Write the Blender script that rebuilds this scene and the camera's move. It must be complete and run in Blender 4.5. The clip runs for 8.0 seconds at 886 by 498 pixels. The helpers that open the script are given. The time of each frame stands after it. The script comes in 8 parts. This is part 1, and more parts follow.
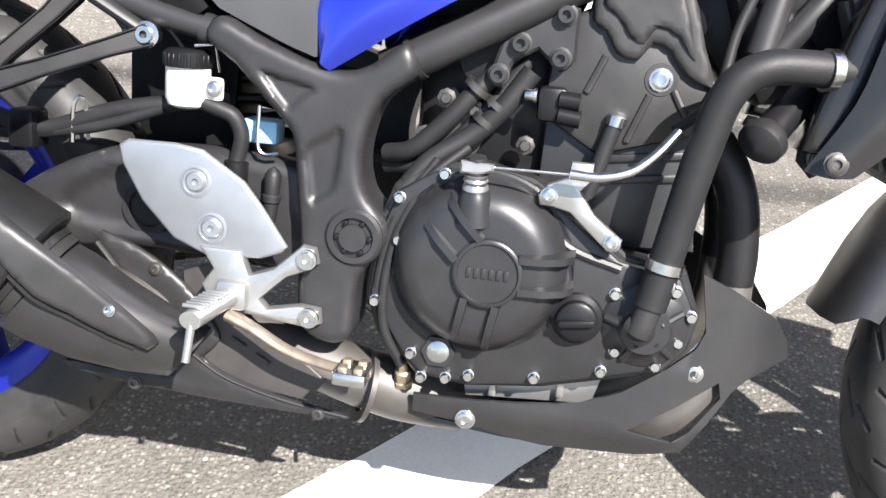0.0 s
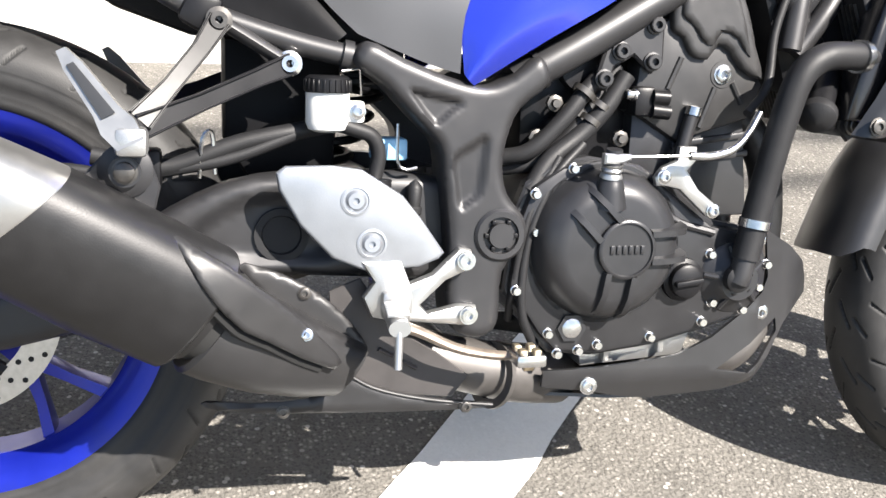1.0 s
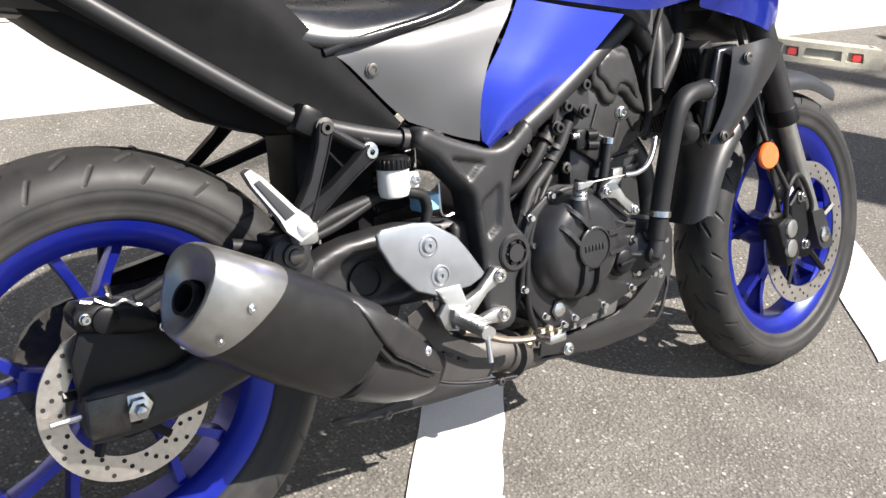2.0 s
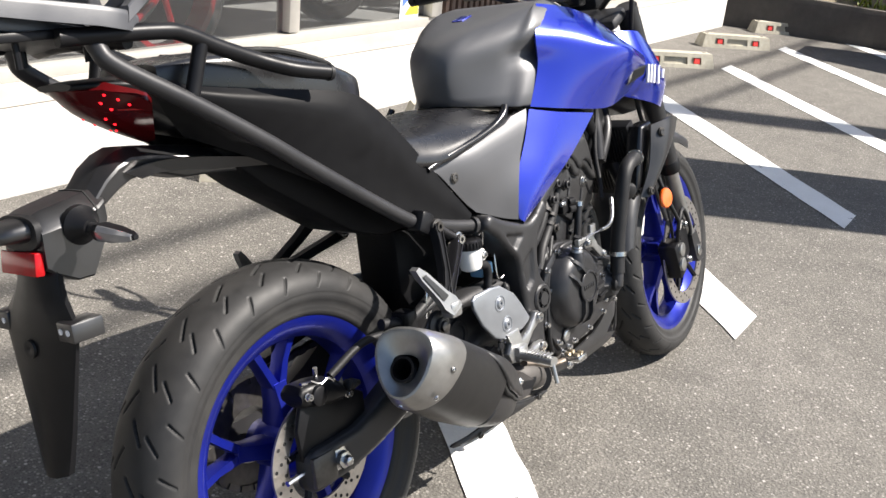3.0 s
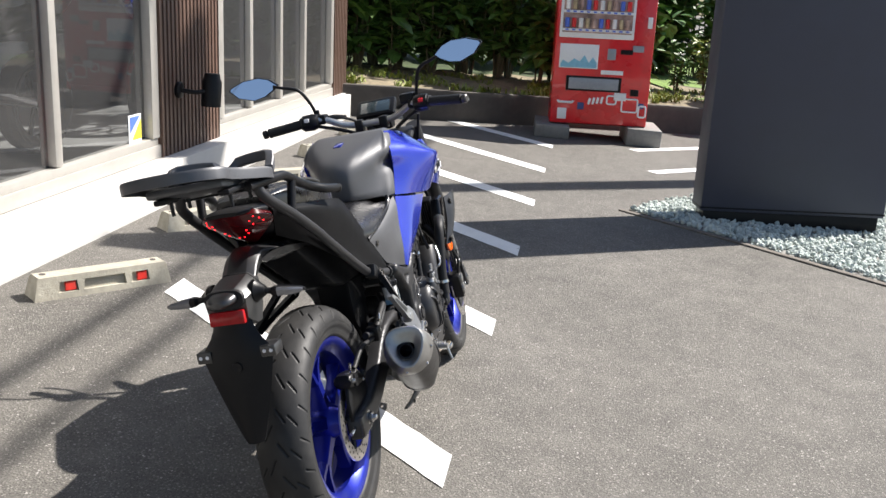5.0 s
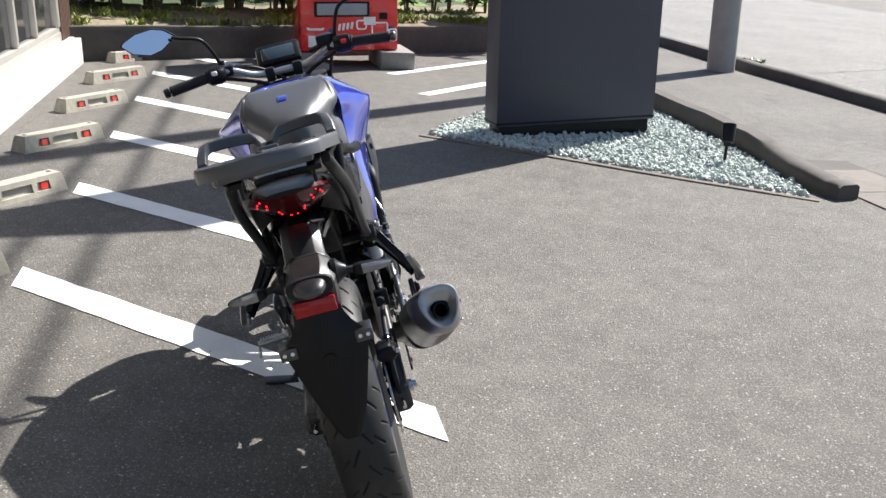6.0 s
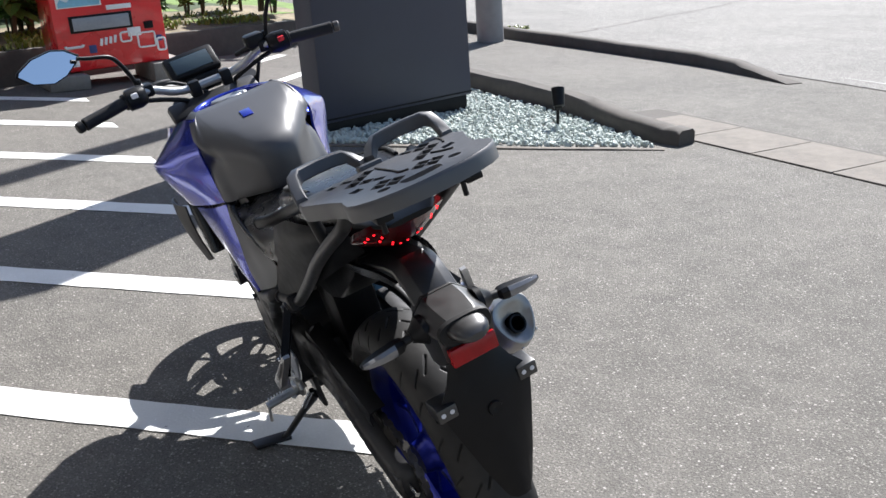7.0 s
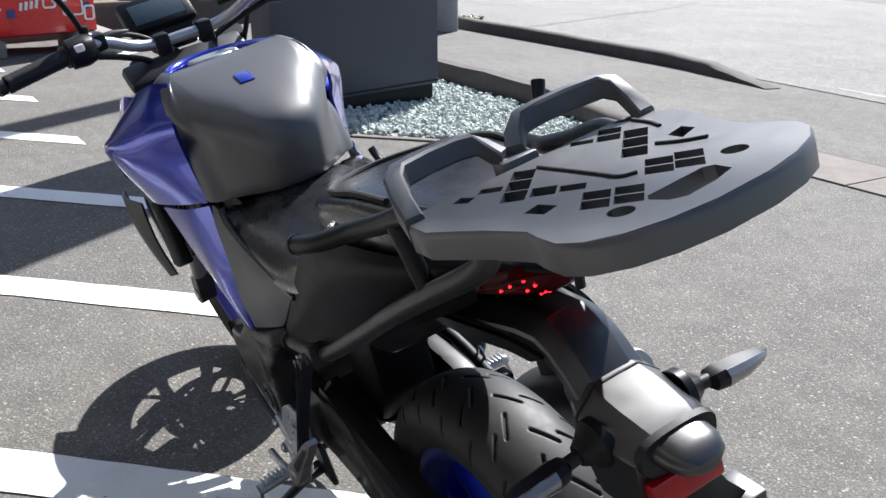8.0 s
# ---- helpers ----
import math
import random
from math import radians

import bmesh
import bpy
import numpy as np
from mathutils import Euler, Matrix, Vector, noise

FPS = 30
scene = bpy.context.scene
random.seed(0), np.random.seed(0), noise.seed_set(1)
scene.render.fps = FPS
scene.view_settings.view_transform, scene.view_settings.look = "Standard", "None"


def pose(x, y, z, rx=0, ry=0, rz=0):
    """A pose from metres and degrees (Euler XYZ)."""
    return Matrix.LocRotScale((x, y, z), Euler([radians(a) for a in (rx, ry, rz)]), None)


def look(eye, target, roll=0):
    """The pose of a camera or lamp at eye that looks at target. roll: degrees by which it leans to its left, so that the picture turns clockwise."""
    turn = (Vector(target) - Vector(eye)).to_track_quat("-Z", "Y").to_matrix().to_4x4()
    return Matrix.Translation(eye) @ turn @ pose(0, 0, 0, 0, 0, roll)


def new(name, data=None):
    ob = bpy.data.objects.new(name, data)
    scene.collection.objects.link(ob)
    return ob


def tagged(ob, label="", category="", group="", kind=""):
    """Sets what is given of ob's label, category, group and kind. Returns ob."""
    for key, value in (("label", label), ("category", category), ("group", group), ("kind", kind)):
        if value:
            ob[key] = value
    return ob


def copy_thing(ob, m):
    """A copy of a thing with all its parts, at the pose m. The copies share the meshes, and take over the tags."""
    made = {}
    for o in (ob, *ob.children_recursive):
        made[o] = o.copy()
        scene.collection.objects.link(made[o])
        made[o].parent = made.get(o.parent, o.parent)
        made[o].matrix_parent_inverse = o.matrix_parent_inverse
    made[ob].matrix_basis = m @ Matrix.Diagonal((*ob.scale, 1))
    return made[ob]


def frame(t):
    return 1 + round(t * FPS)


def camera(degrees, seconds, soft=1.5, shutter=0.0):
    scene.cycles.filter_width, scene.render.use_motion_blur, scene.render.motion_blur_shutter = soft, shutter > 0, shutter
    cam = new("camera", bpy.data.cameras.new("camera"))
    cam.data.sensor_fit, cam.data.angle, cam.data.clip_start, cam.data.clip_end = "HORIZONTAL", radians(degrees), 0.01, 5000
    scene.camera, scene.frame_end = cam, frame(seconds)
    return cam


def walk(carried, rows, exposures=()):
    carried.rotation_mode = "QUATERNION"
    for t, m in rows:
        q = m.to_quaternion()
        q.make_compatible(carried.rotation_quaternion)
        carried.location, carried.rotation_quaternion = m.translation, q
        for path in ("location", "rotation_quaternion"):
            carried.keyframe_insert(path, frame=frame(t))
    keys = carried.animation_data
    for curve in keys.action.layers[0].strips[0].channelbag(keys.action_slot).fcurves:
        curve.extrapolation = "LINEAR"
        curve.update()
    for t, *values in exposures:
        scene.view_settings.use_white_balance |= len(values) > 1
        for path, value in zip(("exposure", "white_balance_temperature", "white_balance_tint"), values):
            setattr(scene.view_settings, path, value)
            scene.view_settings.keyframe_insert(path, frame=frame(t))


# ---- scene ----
cam = camera(49.7, 8.0)
PATH = [
    (0, (0.808, -0.864, 0.94), (0.537, 0.827, -0.093), 2.8),
    (0.5, (0.552, -0.919, 0.921), (0.608, 0.817, -0.071), 2.9),
    (1, (0.279, -0.963, 0.916), (0.733, 0.753, -0.006), 6.6),
    (1.5, (0.014, -1.02, 1.005), (0.818, 0.58, 0.114), 6.1),
    (1.7, (-0.109, -1.039, 1.038), (0.806, 0.498, 0.143), 6.5),
    (2.8, (-0.835, -0.914, 1.234), (0.622, 0.187, 0.42), 7.7),
    (3, (-0.973, -0.879, 1.278), (0.531, 0.173, 0.484), 7.8),
    (3.5, (-1.345, -0.847, 1.368), (0.306, 0.011, 0.635), 9.3),
    (4, (-1.744, -0.923, 1.474), (0.007, -0.254, 0.779), 8.7),
    (4.2, (-1.887, -0.949, 1.489), (-0.108, -0.306, 0.839), 8.3),
    (5.3, (-2.270, -0.409, 1.450), (-0.363, -0.149, 0.904), 4.5),
    (5.5, (-2.236, -0.240, 1.448), (-0.333, -0.064, 0.857), 4.8),
    (6, (-2.136, 0.2, 1.421), (-0.26, -0.082, 0.788), 3.6),
    (6.5, (-1.919, 0.543, 1.387), (-0.103, -0.012, 0.759), 1.5),
    (7, (-1.636, 0.796, 1.344), (0.091, 0.015, 0.706), -1.5),
    (7.5, (-1.326, 0.819, 1.241), (0.327, -0.129, 0.632), -0.6),
    (8, (-0.953, 0.771, 1.194), (0.697, -0.156, 0.547), 2.0),
]
walk(cam, [(t, look(eye, target, roll)) for t, eye, target, roll in PATH],
     [(0, 2.00, 6470, 10), (0.5, 2.06, 6520, 10), (1.0, 2.04, 6620, 10), (1.5, 1.74, 6670, 10), (3.0, 1.38, 6650, 10), (4.0, 1.23, 6550, 10), (5.5, 1.22, 6450, 10), (6.5, 1.20, 6250, 10), (8.0, 1.20, 6050, 10)])
from mathutils.geometry import delaunay_2d_cdt

# ---- light ----
SUN_AZ, SUN_EL = -49.0, 49.0
SUN_DIR = Vector((math.cos(radians(SUN_AZ)), math.sin(radians(SUN_AZ)), math.tan(radians(SUN_EL)))).normalized()
world = bpy.data.worlds.new("sky")
scene.world = world
world.use_nodes = True
wn, wl = world.node_tree.nodes, world.node_tree.links
sky = wn.new("ShaderNodeTexSky")
sky.sky_type, sky.sun_disc = "NISHITA", False
sky.sun_elevation, sky.sun_rotation = radians(SUN_EL), radians(90 - SUN_AZ)
sky.air_density, sky.dust_density, sky.ozone_density = 1.0, 1.0, 1.0
wl.new(sky.outputs["Color"], wn["Background"].inputs["Color"])
wn["Background"].inputs["Strength"].default_value = 0.068
sun = new("sun", bpy.data.lights.new("sun", "SUN"))
sun.data.energy, sun.data.angle, sun.data.color = 5.0, radians(0.55), (1.0, 0.95, 0.89)
sun.matrix_world = Matrix.Translation((6, -6, 12)) @ SUN_DIR.to_track_quat("Z", "Y").to_matrix().to_4x4()


# ---- materials ----
def mat(name, color, rough=0.5, metal=0.0, var=0.12, scale=40.0, bump=0.0, bscale=300.0, coat=0.0, spec=0.5, coarse=3.0, dirt=None, dirt_amount=0.0):
    """A procedural surface: colour varied at two scales, roughness varied, fine relief, and a dust layer."""
    m = bpy.data.materials.new(name)
    m.use_nodes = True
    n, l = m.node_tree.nodes, m.node_tree.links
    b = n["Principled BSDF"]
    tc = n.new("ShaderNodeTexCoord")
    n1, n2 = n.new("ShaderNodeTexNoise"), n.new("ShaderNodeTexNoise")
    n1.inputs["Scale"].default_value, n1.inputs["Detail"].default_value = scale, 5
    n2.inputs["Scale"].default_value, n2.inputs["Detail"].default_value = coarse, 4
    for k in (n1, n2):
        l.new(tc.outputs["Object"], k.inputs["Vector"])
    mx = n.new("ShaderNodeMath")
    mx.operation = "ADD"
    l.new(n1.outputs["Fac"], mx.inputs[0]), l.new(n2.outputs["Fac"], mx.inputs[1])
    ramp = n.new("ShaderNodeValToRGB")
    lo, hi = [max(0.0, c * (1 - var)) for c in color], [min(1.0, c * (1 + var)) for c in color]
    ramp.color_ramp.elements[0].position, ramp.color_ramp.elements[1].position = 0.35, 0.65
    ramp.color_ramp.elements[0].color, ramp.color_ramp.elements[1].color = (*lo, 1), (*hi, 1)
    half = n.new("ShaderNodeMath")
    half.operation, half.inputs[1].default_value = "MULTIPLY", 0.5
    l.new(mx.outputs[0], half.inputs[0]), l.new(half.outputs[0], ramp.inputs["Fac"])
    out = ramp.outputs["Color"]
    if dirt:
        n3 = n.new("ShaderNodeTexNoise")
        n3.inputs["Scale"].default_value, n3.inputs["Detail"].default_value = coarse * 4, 8
        l.new(tc.outputs["Object"], n3.inputs["Vector"])
        r3 = n.new("ShaderNodeMapRange")
        r3.inputs["From Min"].default_value, r3.inputs["From Max"].default_value = 0.45, 0.75
        r3.inputs["To Max"].default_value = dirt_amount
        l.new(n3.outputs["Fac"], r3.inputs["Value"])
        mix = n.new("ShaderNodeMix")
        mix.data_type = "RGBA"
        l.new(r3.outputs[0], mix.inputs["Factor"]), l.new(out, mix.inputs["A"])
        mix.inputs["B"].default_value = (*dirt, 1)
        out = mix.outputs["Result"]
    l.new(out, b.inputs["Base Color"])
    rr = n.new("ShaderNodeMapRange")
    rr.inputs["To Min"].default_value, rr.inputs["To Max"].default_value = max(0.02, rough * 0.8), min(1, rough * 1.2)
    l.new(n1.outputs["Fac"], rr.inputs["Value"]), l.new(rr.outputs[0], b.inputs["Roughness"])
    b.inputs["Metallic"].default_value = metal
    b.inputs["Coat Weight"].default_value, b.inputs["Coat Roughness"].default_value = coat, 0.08
    b.inputs["Specular IOR Level"].default_value = spec
    if bump:
        n4, bp = n.new("ShaderNodeTexNoise"), n.new("ShaderNodeBump")
        n4.inputs["Scale"].default_value, n4.inputs["Detail"].default_value = bscale, 3
        l.new(tc.outputs["Object"], n4.inputs["Vector"]), l.new(n4.outputs["Fac"], bp.inputs["Height"])
        bp.inputs["Strength"].default_value, bp.inputs["Distance"].default_value = bump, 0.002
        l.new(bp.outputs["Normal"], b.inputs["Normal"])
    return m


def glass_mat(name, tint=(0.9, 0.95, 0.93), rough=0.0, dusty=0.055):
    m = bpy.data.materials.new(name)
    m.use_nodes = True
    n, l = m.node_tree.nodes, m.node_tree.links
    n.remove(n["Principled BSDF"])
    g, t, fr, mx = n.new("ShaderNodeBsdfGlossy"), n.new("ShaderNodeBsdfTransparent"), n.new("ShaderNodeFresnel"), n.new("ShaderNodeMixShader")
    g.inputs["Roughness"].default_value, t.inputs["Color"].default_value = rough, (*tint, 1)
    fr.inputs["IOR"].default_value = 1.52
    # a thin film of dust on the pane
    dust, film, film_n, film_r = n.new("ShaderNodeBsdfDiffuse"), n.new("ShaderNodeMixShader"), n.new("ShaderNodeTexNoise"), n.new("ShaderNodeMapRange")
    dust.inputs["Color"].default_value = (0.62, 0.62, 0.62, 1)
    film_n.inputs["Scale"].default_value, film_n.inputs["Detail"].default_value = 3.0, 6
    film_r.inputs["To Min"].default_value, film_r.inputs["To Max"].default_value = dusty * 0.6, dusty * 1.4
    l.new(film_n.outputs["Fac"], film_r.inputs["Value"]), l.new(film_r.outputs[0], film.inputs[0])
    l.new(t.outputs[0], film.inputs[1]), l.new(dust.outputs[0], film.inputs[2])
    l.new(fr.outputs[0], mx.inputs[0]), l.new(film.outputs[0], mx.inputs[1]), l.new(g.outputs[0], mx.inputs[2])
    l.new(mx.outputs[0], n["Material Output"].inputs["Surface"])
    return m


def clear_mat(name):
    """The inner side of a pane, which lets all light through."""
    m = bpy.data.materials.new(name)
    m.use_nodes = True
    n, l = m.node_tree.nodes, m.node_tree.links
    n.remove(n["Principled BSDF"])
    t = n.new("ShaderNodeBsdfTransparent")
    l.new(t.outputs[0], n["Material Output"].inputs["Surface"])
    return m


def lamp_mat(name, color, strength):
    m = mat(name, color, 0.2)
    b = m.node_tree.nodes["Principled BSDF"]
    b.inputs["Emission Color"].default_value, b.inputs["Emission Strength"].default_value = (*color, 1), strength
    return m


def asphalt_mat(name, dark, light, stones, grain=95.0, pits=0.75, bump=0.9):
    """Worn asphalt: bound dark mass with pale stone grains, wear patches and stains."""
    m = bpy.data.materials.new(name)
    m.use_nodes = True
    n, l = m.node_tree.nodes, m.node_tree.links
    b = n["Principled BSDF"]
    tc = n.new("ShaderNodeTexCoord")
    co = tc.outputs["Object"]

    def tex(kind, scale, detail=4):
        k = n.new(kind)
        k.inputs["Scale"].default_value = scale
        if kind == "ShaderNodeTexNoise":
            k.inputs["Detail"].default_value = detail
        l.new(co, k.inputs["Vector"])
        return k
    vor, vor2 = tex("ShaderNodeTexVoronoi", grain), tex("ShaderNodeTexVoronoi", grain * 2.3)
    patch_n, wear, fine = tex("ShaderNodeTexNoise", 0.9, 6), tex("ShaderNodeTexNoise", 7.0, 6), tex("ShaderNodeTexNoise", 420.0, 3)
    base = n.new("ShaderNodeMix")
    base.data_type = "RGBA"
    base.inputs["A"].default_value, base.inputs["B"].default_value = (*dark, 1), (*light, 1)
    s = n.new("ShaderNodeMath")
    s.operation = "ADD"
    l.new(patch_n.outputs["Fac"], s.inputs[0]), l.new(wear.outputs["Fac"], s.inputs[1])
    r = n.new("ShaderNodeMapRange")
    r.inputs["From Min"].default_value, r.inputs["From Max"].default_value = 0.68, 1.38
    l.new(s.outputs[0], r.inputs["Value"]), l.new(r.outputs[0], base.inputs["Factor"])
    # pale grains, each cell with a brightness of its own
    sep = n.new("ShaderNodeSeparateColor")
    l.new(vor.outputs["Color"], sep.inputs[0])
    g1 = n.new("ShaderNodeMapRange")
    g1.inputs["From Min"].default_value, g1.inputs["From Max"].default_value = 0.45, 1.0
    l.new(sep.outputs[0], g1.inputs["Value"])
    d1 = n.new("ShaderNodeMapRange")
    d1.inputs["From Min"].default_value, d1.inputs["From Max"].default_value = 0.55, 0.25
    l.new(vor.outputs["Distance"], d1.inputs["Value"])
    pm = n.new("ShaderNodeMath")
    pm.operation = "MULTIPLY"
    l.new(g1.outputs[0], pm.inputs[0]), l.new(d1.outputs[0], pm.inputs[1])
    mixg = n.new("ShaderNodeMix")
    mixg.data_type = "RGBA"
    mixg.inputs["B"].default_value = (*stones, 1)
    l.new(pm.outputs[0], mixg.inputs["Factor"]), l.new(base.outputs["Result"], mixg.inputs["A"])
    # dark pits between the grains
    sep2 = n.new("ShaderNodeSeparateColor")
    l.new(vor2.outputs["Color"], sep2.inputs[0])
    g2 = n.new("ShaderNodeMapRange")
    g2.inputs["From Min"].default_value, g2.inputs["From Max"].default_value, g2.inputs["To Max"].default_value = 0.62, 0.92, pits
    l.new(sep2.outputs[1], g2.inputs["Value"])
    mixd = n.new("ShaderNodeMix")
    mixd.data_type = "RGBA"
    mixd.inputs["B"].default_value = (dark[0] * 0.35, dark[1] * 0.35, dark[2] * 0.35, 1)
    l.new(g2.outputs[0], mixd.inputs["Factor"]), l.new(mixg.outputs["Result"], mixd.inputs["A"])
    # a few larger bare stones that stand out white
    vor3 = tex("ShaderNodeTexVoronoi", grain * 0.72)
    sep3 = n.new("ShaderNodeSeparateColor")
    l.new(vor3.outputs["Color"], sep3.inputs[0])
    rare, core, bare = n.new("ShaderNodeMapRange"), n.new("ShaderNodeMapRange"), n.new("ShaderNodeMath")
    rare.inputs["From Min"].default_value, rare.inputs["From Max"].default_value = 0.978, 0.992
    core.inputs["From Min"].default_value, core.inputs["From Max"].default_value = 0.42, 0.30
    bare.operation = "MULTIPLY"
    l.new(sep3.outputs[2], rare.inputs["Value"]), l.new(vor3.outputs["Distance"], core.inputs["Value"])
    l.new(rare.outputs[0], bare.inputs[0]), l.new(core.outputs[0], bare.inputs[1])
    mixb = n.new("ShaderNodeMix")
    mixb.data_type = "RGBA"
    mixb.inputs["B"].default_value = (stones[0] * 1.3, stones[1] * 1.3, stones[2] * 1.35, 1)
    l.new(bare.outputs[0], mixb.inputs["Factor"]), l.new(mixd.outputs["Result"], mixb.inputs["A"])
    l.new(mixb.outputs["Result"], b.inputs["Base Color"])
    gloss = n.new("ShaderNodeMapRange")
    gloss.inputs["To Min"].default_value, gloss.inputs["To Max"].default_value = 0.85, 0.55
    l.new(pm.outputs[0], gloss.inputs["Value"]), l.new(gloss.outputs[0], b.inputs["Roughness"])
    b.inputs["Specular IOR Level"].default_value = 0.35
    h = n.new("ShaderNodeMath")
    h.operation = "ADD"
    l.new(vor.outputs["Distance"], h.inputs[0]), l.new(fine.outputs["Fac"], h.inputs[1])
    bp = n.new("ShaderNodeBump")
    bp.invert = True
    bp.inputs["Strength"].default_value, bp.inputs["Distance"].default_value = bump, 0.004
    l.new(h.outputs[0], bp.inputs["Height"]), l.new(bp.outputs["Normal"], b.inputs["Normal"])
    return m


def paint_line_mat():
    """White road paint, worn through in flakes and crossed by hairline cracks."""
    m = asphalt_mat("worn_white_road_paint", (0.66, 0.66, 0.64), (0.80, 0.80, 0.78), (0.74, 0.74, 0.72), 110.0, pits=0.06, bump=0.3)
    n, l = m.node_tree.nodes, m.node_tree.links
    b = n["Principled BSDF"]
    tc = n["Texture Coordinate"]
    vor = n.new("ShaderNodeTexVoronoi")
    vor.feature = "DISTANCE_TO_EDGE"
    vor.inputs["Scale"].default_value = 9.0
    warp = n.new("ShaderNodeTexNoise")
    warp.inputs["Scale"].default_value, warp.inputs["Detail"].default_value = 22.0, 4
    l.new(tc.outputs["Object"], warp.inputs["Vector"])
    va = n.new("ShaderNodeMix")
    va.data_type = "VECTOR"
    va.inputs["Factor"].default_value = 0.08
    l.new(tc.outputs["Object"], va.inputs["A"]), l.new(warp.outputs["Color"], va.inputs["B"])
    l.new(va.outputs["Result"], vor.inputs["Vector"])
    line = n.new("ShaderNodeMath")
    line.operation, line.inputs[1].default_value = "LESS_THAN", 0.012
    l.new(vor.outputs["Distance"], line.inputs[0])
    some = n.new("ShaderNodeTexNoise")
    some.inputs["Scale"].default_value, some.inputs["Detail"].default_value = 5.0, 7
    l.new(tc.outputs["Object"], some.inputs["Vector"])
    gate = n.new("ShaderNodeMath")
    gate.operation, gate.inputs[1].default_value = "GREATER_THAN", 0.60
    l.new(some.outputs["Fac"], gate.inputs[0])
    cr = n.new("ShaderNodeMath")
    cr.operation = "MULTIPLY"
    l.new(line.outputs[0], cr.inputs[0]), l.new(gate.outputs[0], cr.inputs[1])
    flake = n.new("ShaderNodeMath")
    flake.operation, flake.inputs[1].default_value = "GREATER_THAN", 0.775
    l.new(some.outputs["Fac"], flake.inputs[0])
    mx = n.new("ShaderNodeMath")
    mx.operation = "MAXIMUM"
    l.new(cr.outputs[0], mx.inputs[0]), l.new(flake.outputs[0], mx.inputs[1])
    was = b.inputs["Base Color"].links[0].from_socket
    mix = n.new("ShaderNodeMix")
    mix.data_type = "RGBA"
    mix.inputs["B"].default_value = (0.16, 0.16, 0.155, 1)
    l.new(mx.outputs[0], mix.inputs["Factor"]), l.new(was, mix.inputs["A"]), l.new(mix.outputs["Result"], b.inputs["Base Color"])
    return m


ASPHALT = asphalt_mat("lot_asphalt", (0.096, 0.0900, 0.0805), (0.162, 0.151, 0.135), (0.28, 0.262, 0.235), 135.0, pits=0.55, bump=0.75)
ROAD = asphalt_mat("road_asphalt", (0.150, 0.144, 0.135), (0.235, 0.225, 0.210), (0.42, 0.40, 0.37), 75.0)
PAINT_LINE = paint_line_mat()
BLACK = mat("matte_black_plastic", (0.0070, 0.0070, 0.0080), 0.38, var=0.15, bump=0.05, bscale=900, dirt=(0.04, 0.04, 0.04), dirt_amount=0.05, spec=0.20)
COWL = mat("dull_black_cowl_plastic", (0.0065, 0.0065, 0.0072), 0.46, var=0.15, bump=0.05, bscale=900, dirt=(0.035, 0.035, 0.034), dirt_amount=0.05, spec=0.09)
GLOSS = mat("semi_gloss_black_plastic", (0.008, 0.008, 0.009), 0.22, var=0.15, bump=0.02, bscale=900, spec=0.5)
SATIN = mat("satin_dark_grey_plastic", (0.017, 0.017, 0.0183), 0.38, var=0.10, bump=0.03, bscale=1200, dirt=(0.09, 0.088, 0.085), dirt_amount=0.06, spec=0.6)
TANK_PAINT = mat("matte_metallic_black_paint", (0.078, 0.079, 0.084), 0.46, metal=0.30, var=0.06, scale=1500, bump=0.0, spec=0.5)
STAY_PL = mat("smooth_black_plastic", (0.010, 0.010, 0.011), 0.36, var=0.12, bump=0.02, bscale=900, spec=1.0)
TRAY_PL = mat("worn_grey_black_plastic", (0.038, 0.039, 0.044), 0.46, var=0.12, bump=0.05, bscale=900, spec=1.0)
COVER = mat("matte_dark_cover_paint", (0.019, 0.0187, 0.0195), 0.44, metal=0.2, var=0.10, bump=0.03, bscale=900, dirt=(0.09, 0.085, 0.08), dirt_amount=0.08)
FRAME = mat("satin_black_frame_paint", (0.025, 0.0248, 0.0265), 0.43, metal=0.35, var=0.10, bump=0.03, bscale=900, dirt=(0.11, 0.105, 0.10), dirt_amount=0.08)
BLUE = mat("metallic_blue_paint", (0.015, 0.033, 0.40), 0.24, metal=0.6, var=0.06, scale=900, coat=1.0)
BLUE_RIM = mat("blue_wheel_paint", (0.007, 0.016, 0.27), 0.32, metal=0.6, var=0.08, coat=0.20, dirt=(0.03, 0.03, 0.05), dirt_amount=0.3)
RUBBER = mat("tyre_rubber", (0.020, 0.0197, 0.0198), 0.55, var=0.2, scale=60, bump=0.10, bscale=700, dirt=(0.085, 0.079, 0.072), dirt_amount=0.20, spec=0.3)
# near-black: real black rubber, and shade painted into grooves, gaps and holes
GROOVE = mat("tyre_groove_rubber", (0.006, 0.006, 0.006), 0.8)
SOFT_RUBBER = mat("soft_black_rubber", (0.012, 0.012, 0.013), 0.55, spec=0.3, var=0.15, bump=0.1, bscale=400)
ENGINE = mat("dark_grey_engine_paint", (0.027, 0.027, 0.0290), 0.36, metal=0.4, var=0.10, bump=0.05, bscale=1100, dirt=(0.10, 0.10, 0.10), dirt_amount=0.12)
BRONZE = mat("grey_brown_cast_head", (0.036, 0.0353, 0.0358), 0.44, metal=0.4, var=0.15, bump=0.04, bscale=900)
ALU = mat("bare_cast_aluminium", (0.41, 0.41, 0.405), 0.34, metal=0.85, var=0.08, bump=0.15, bscale=700)
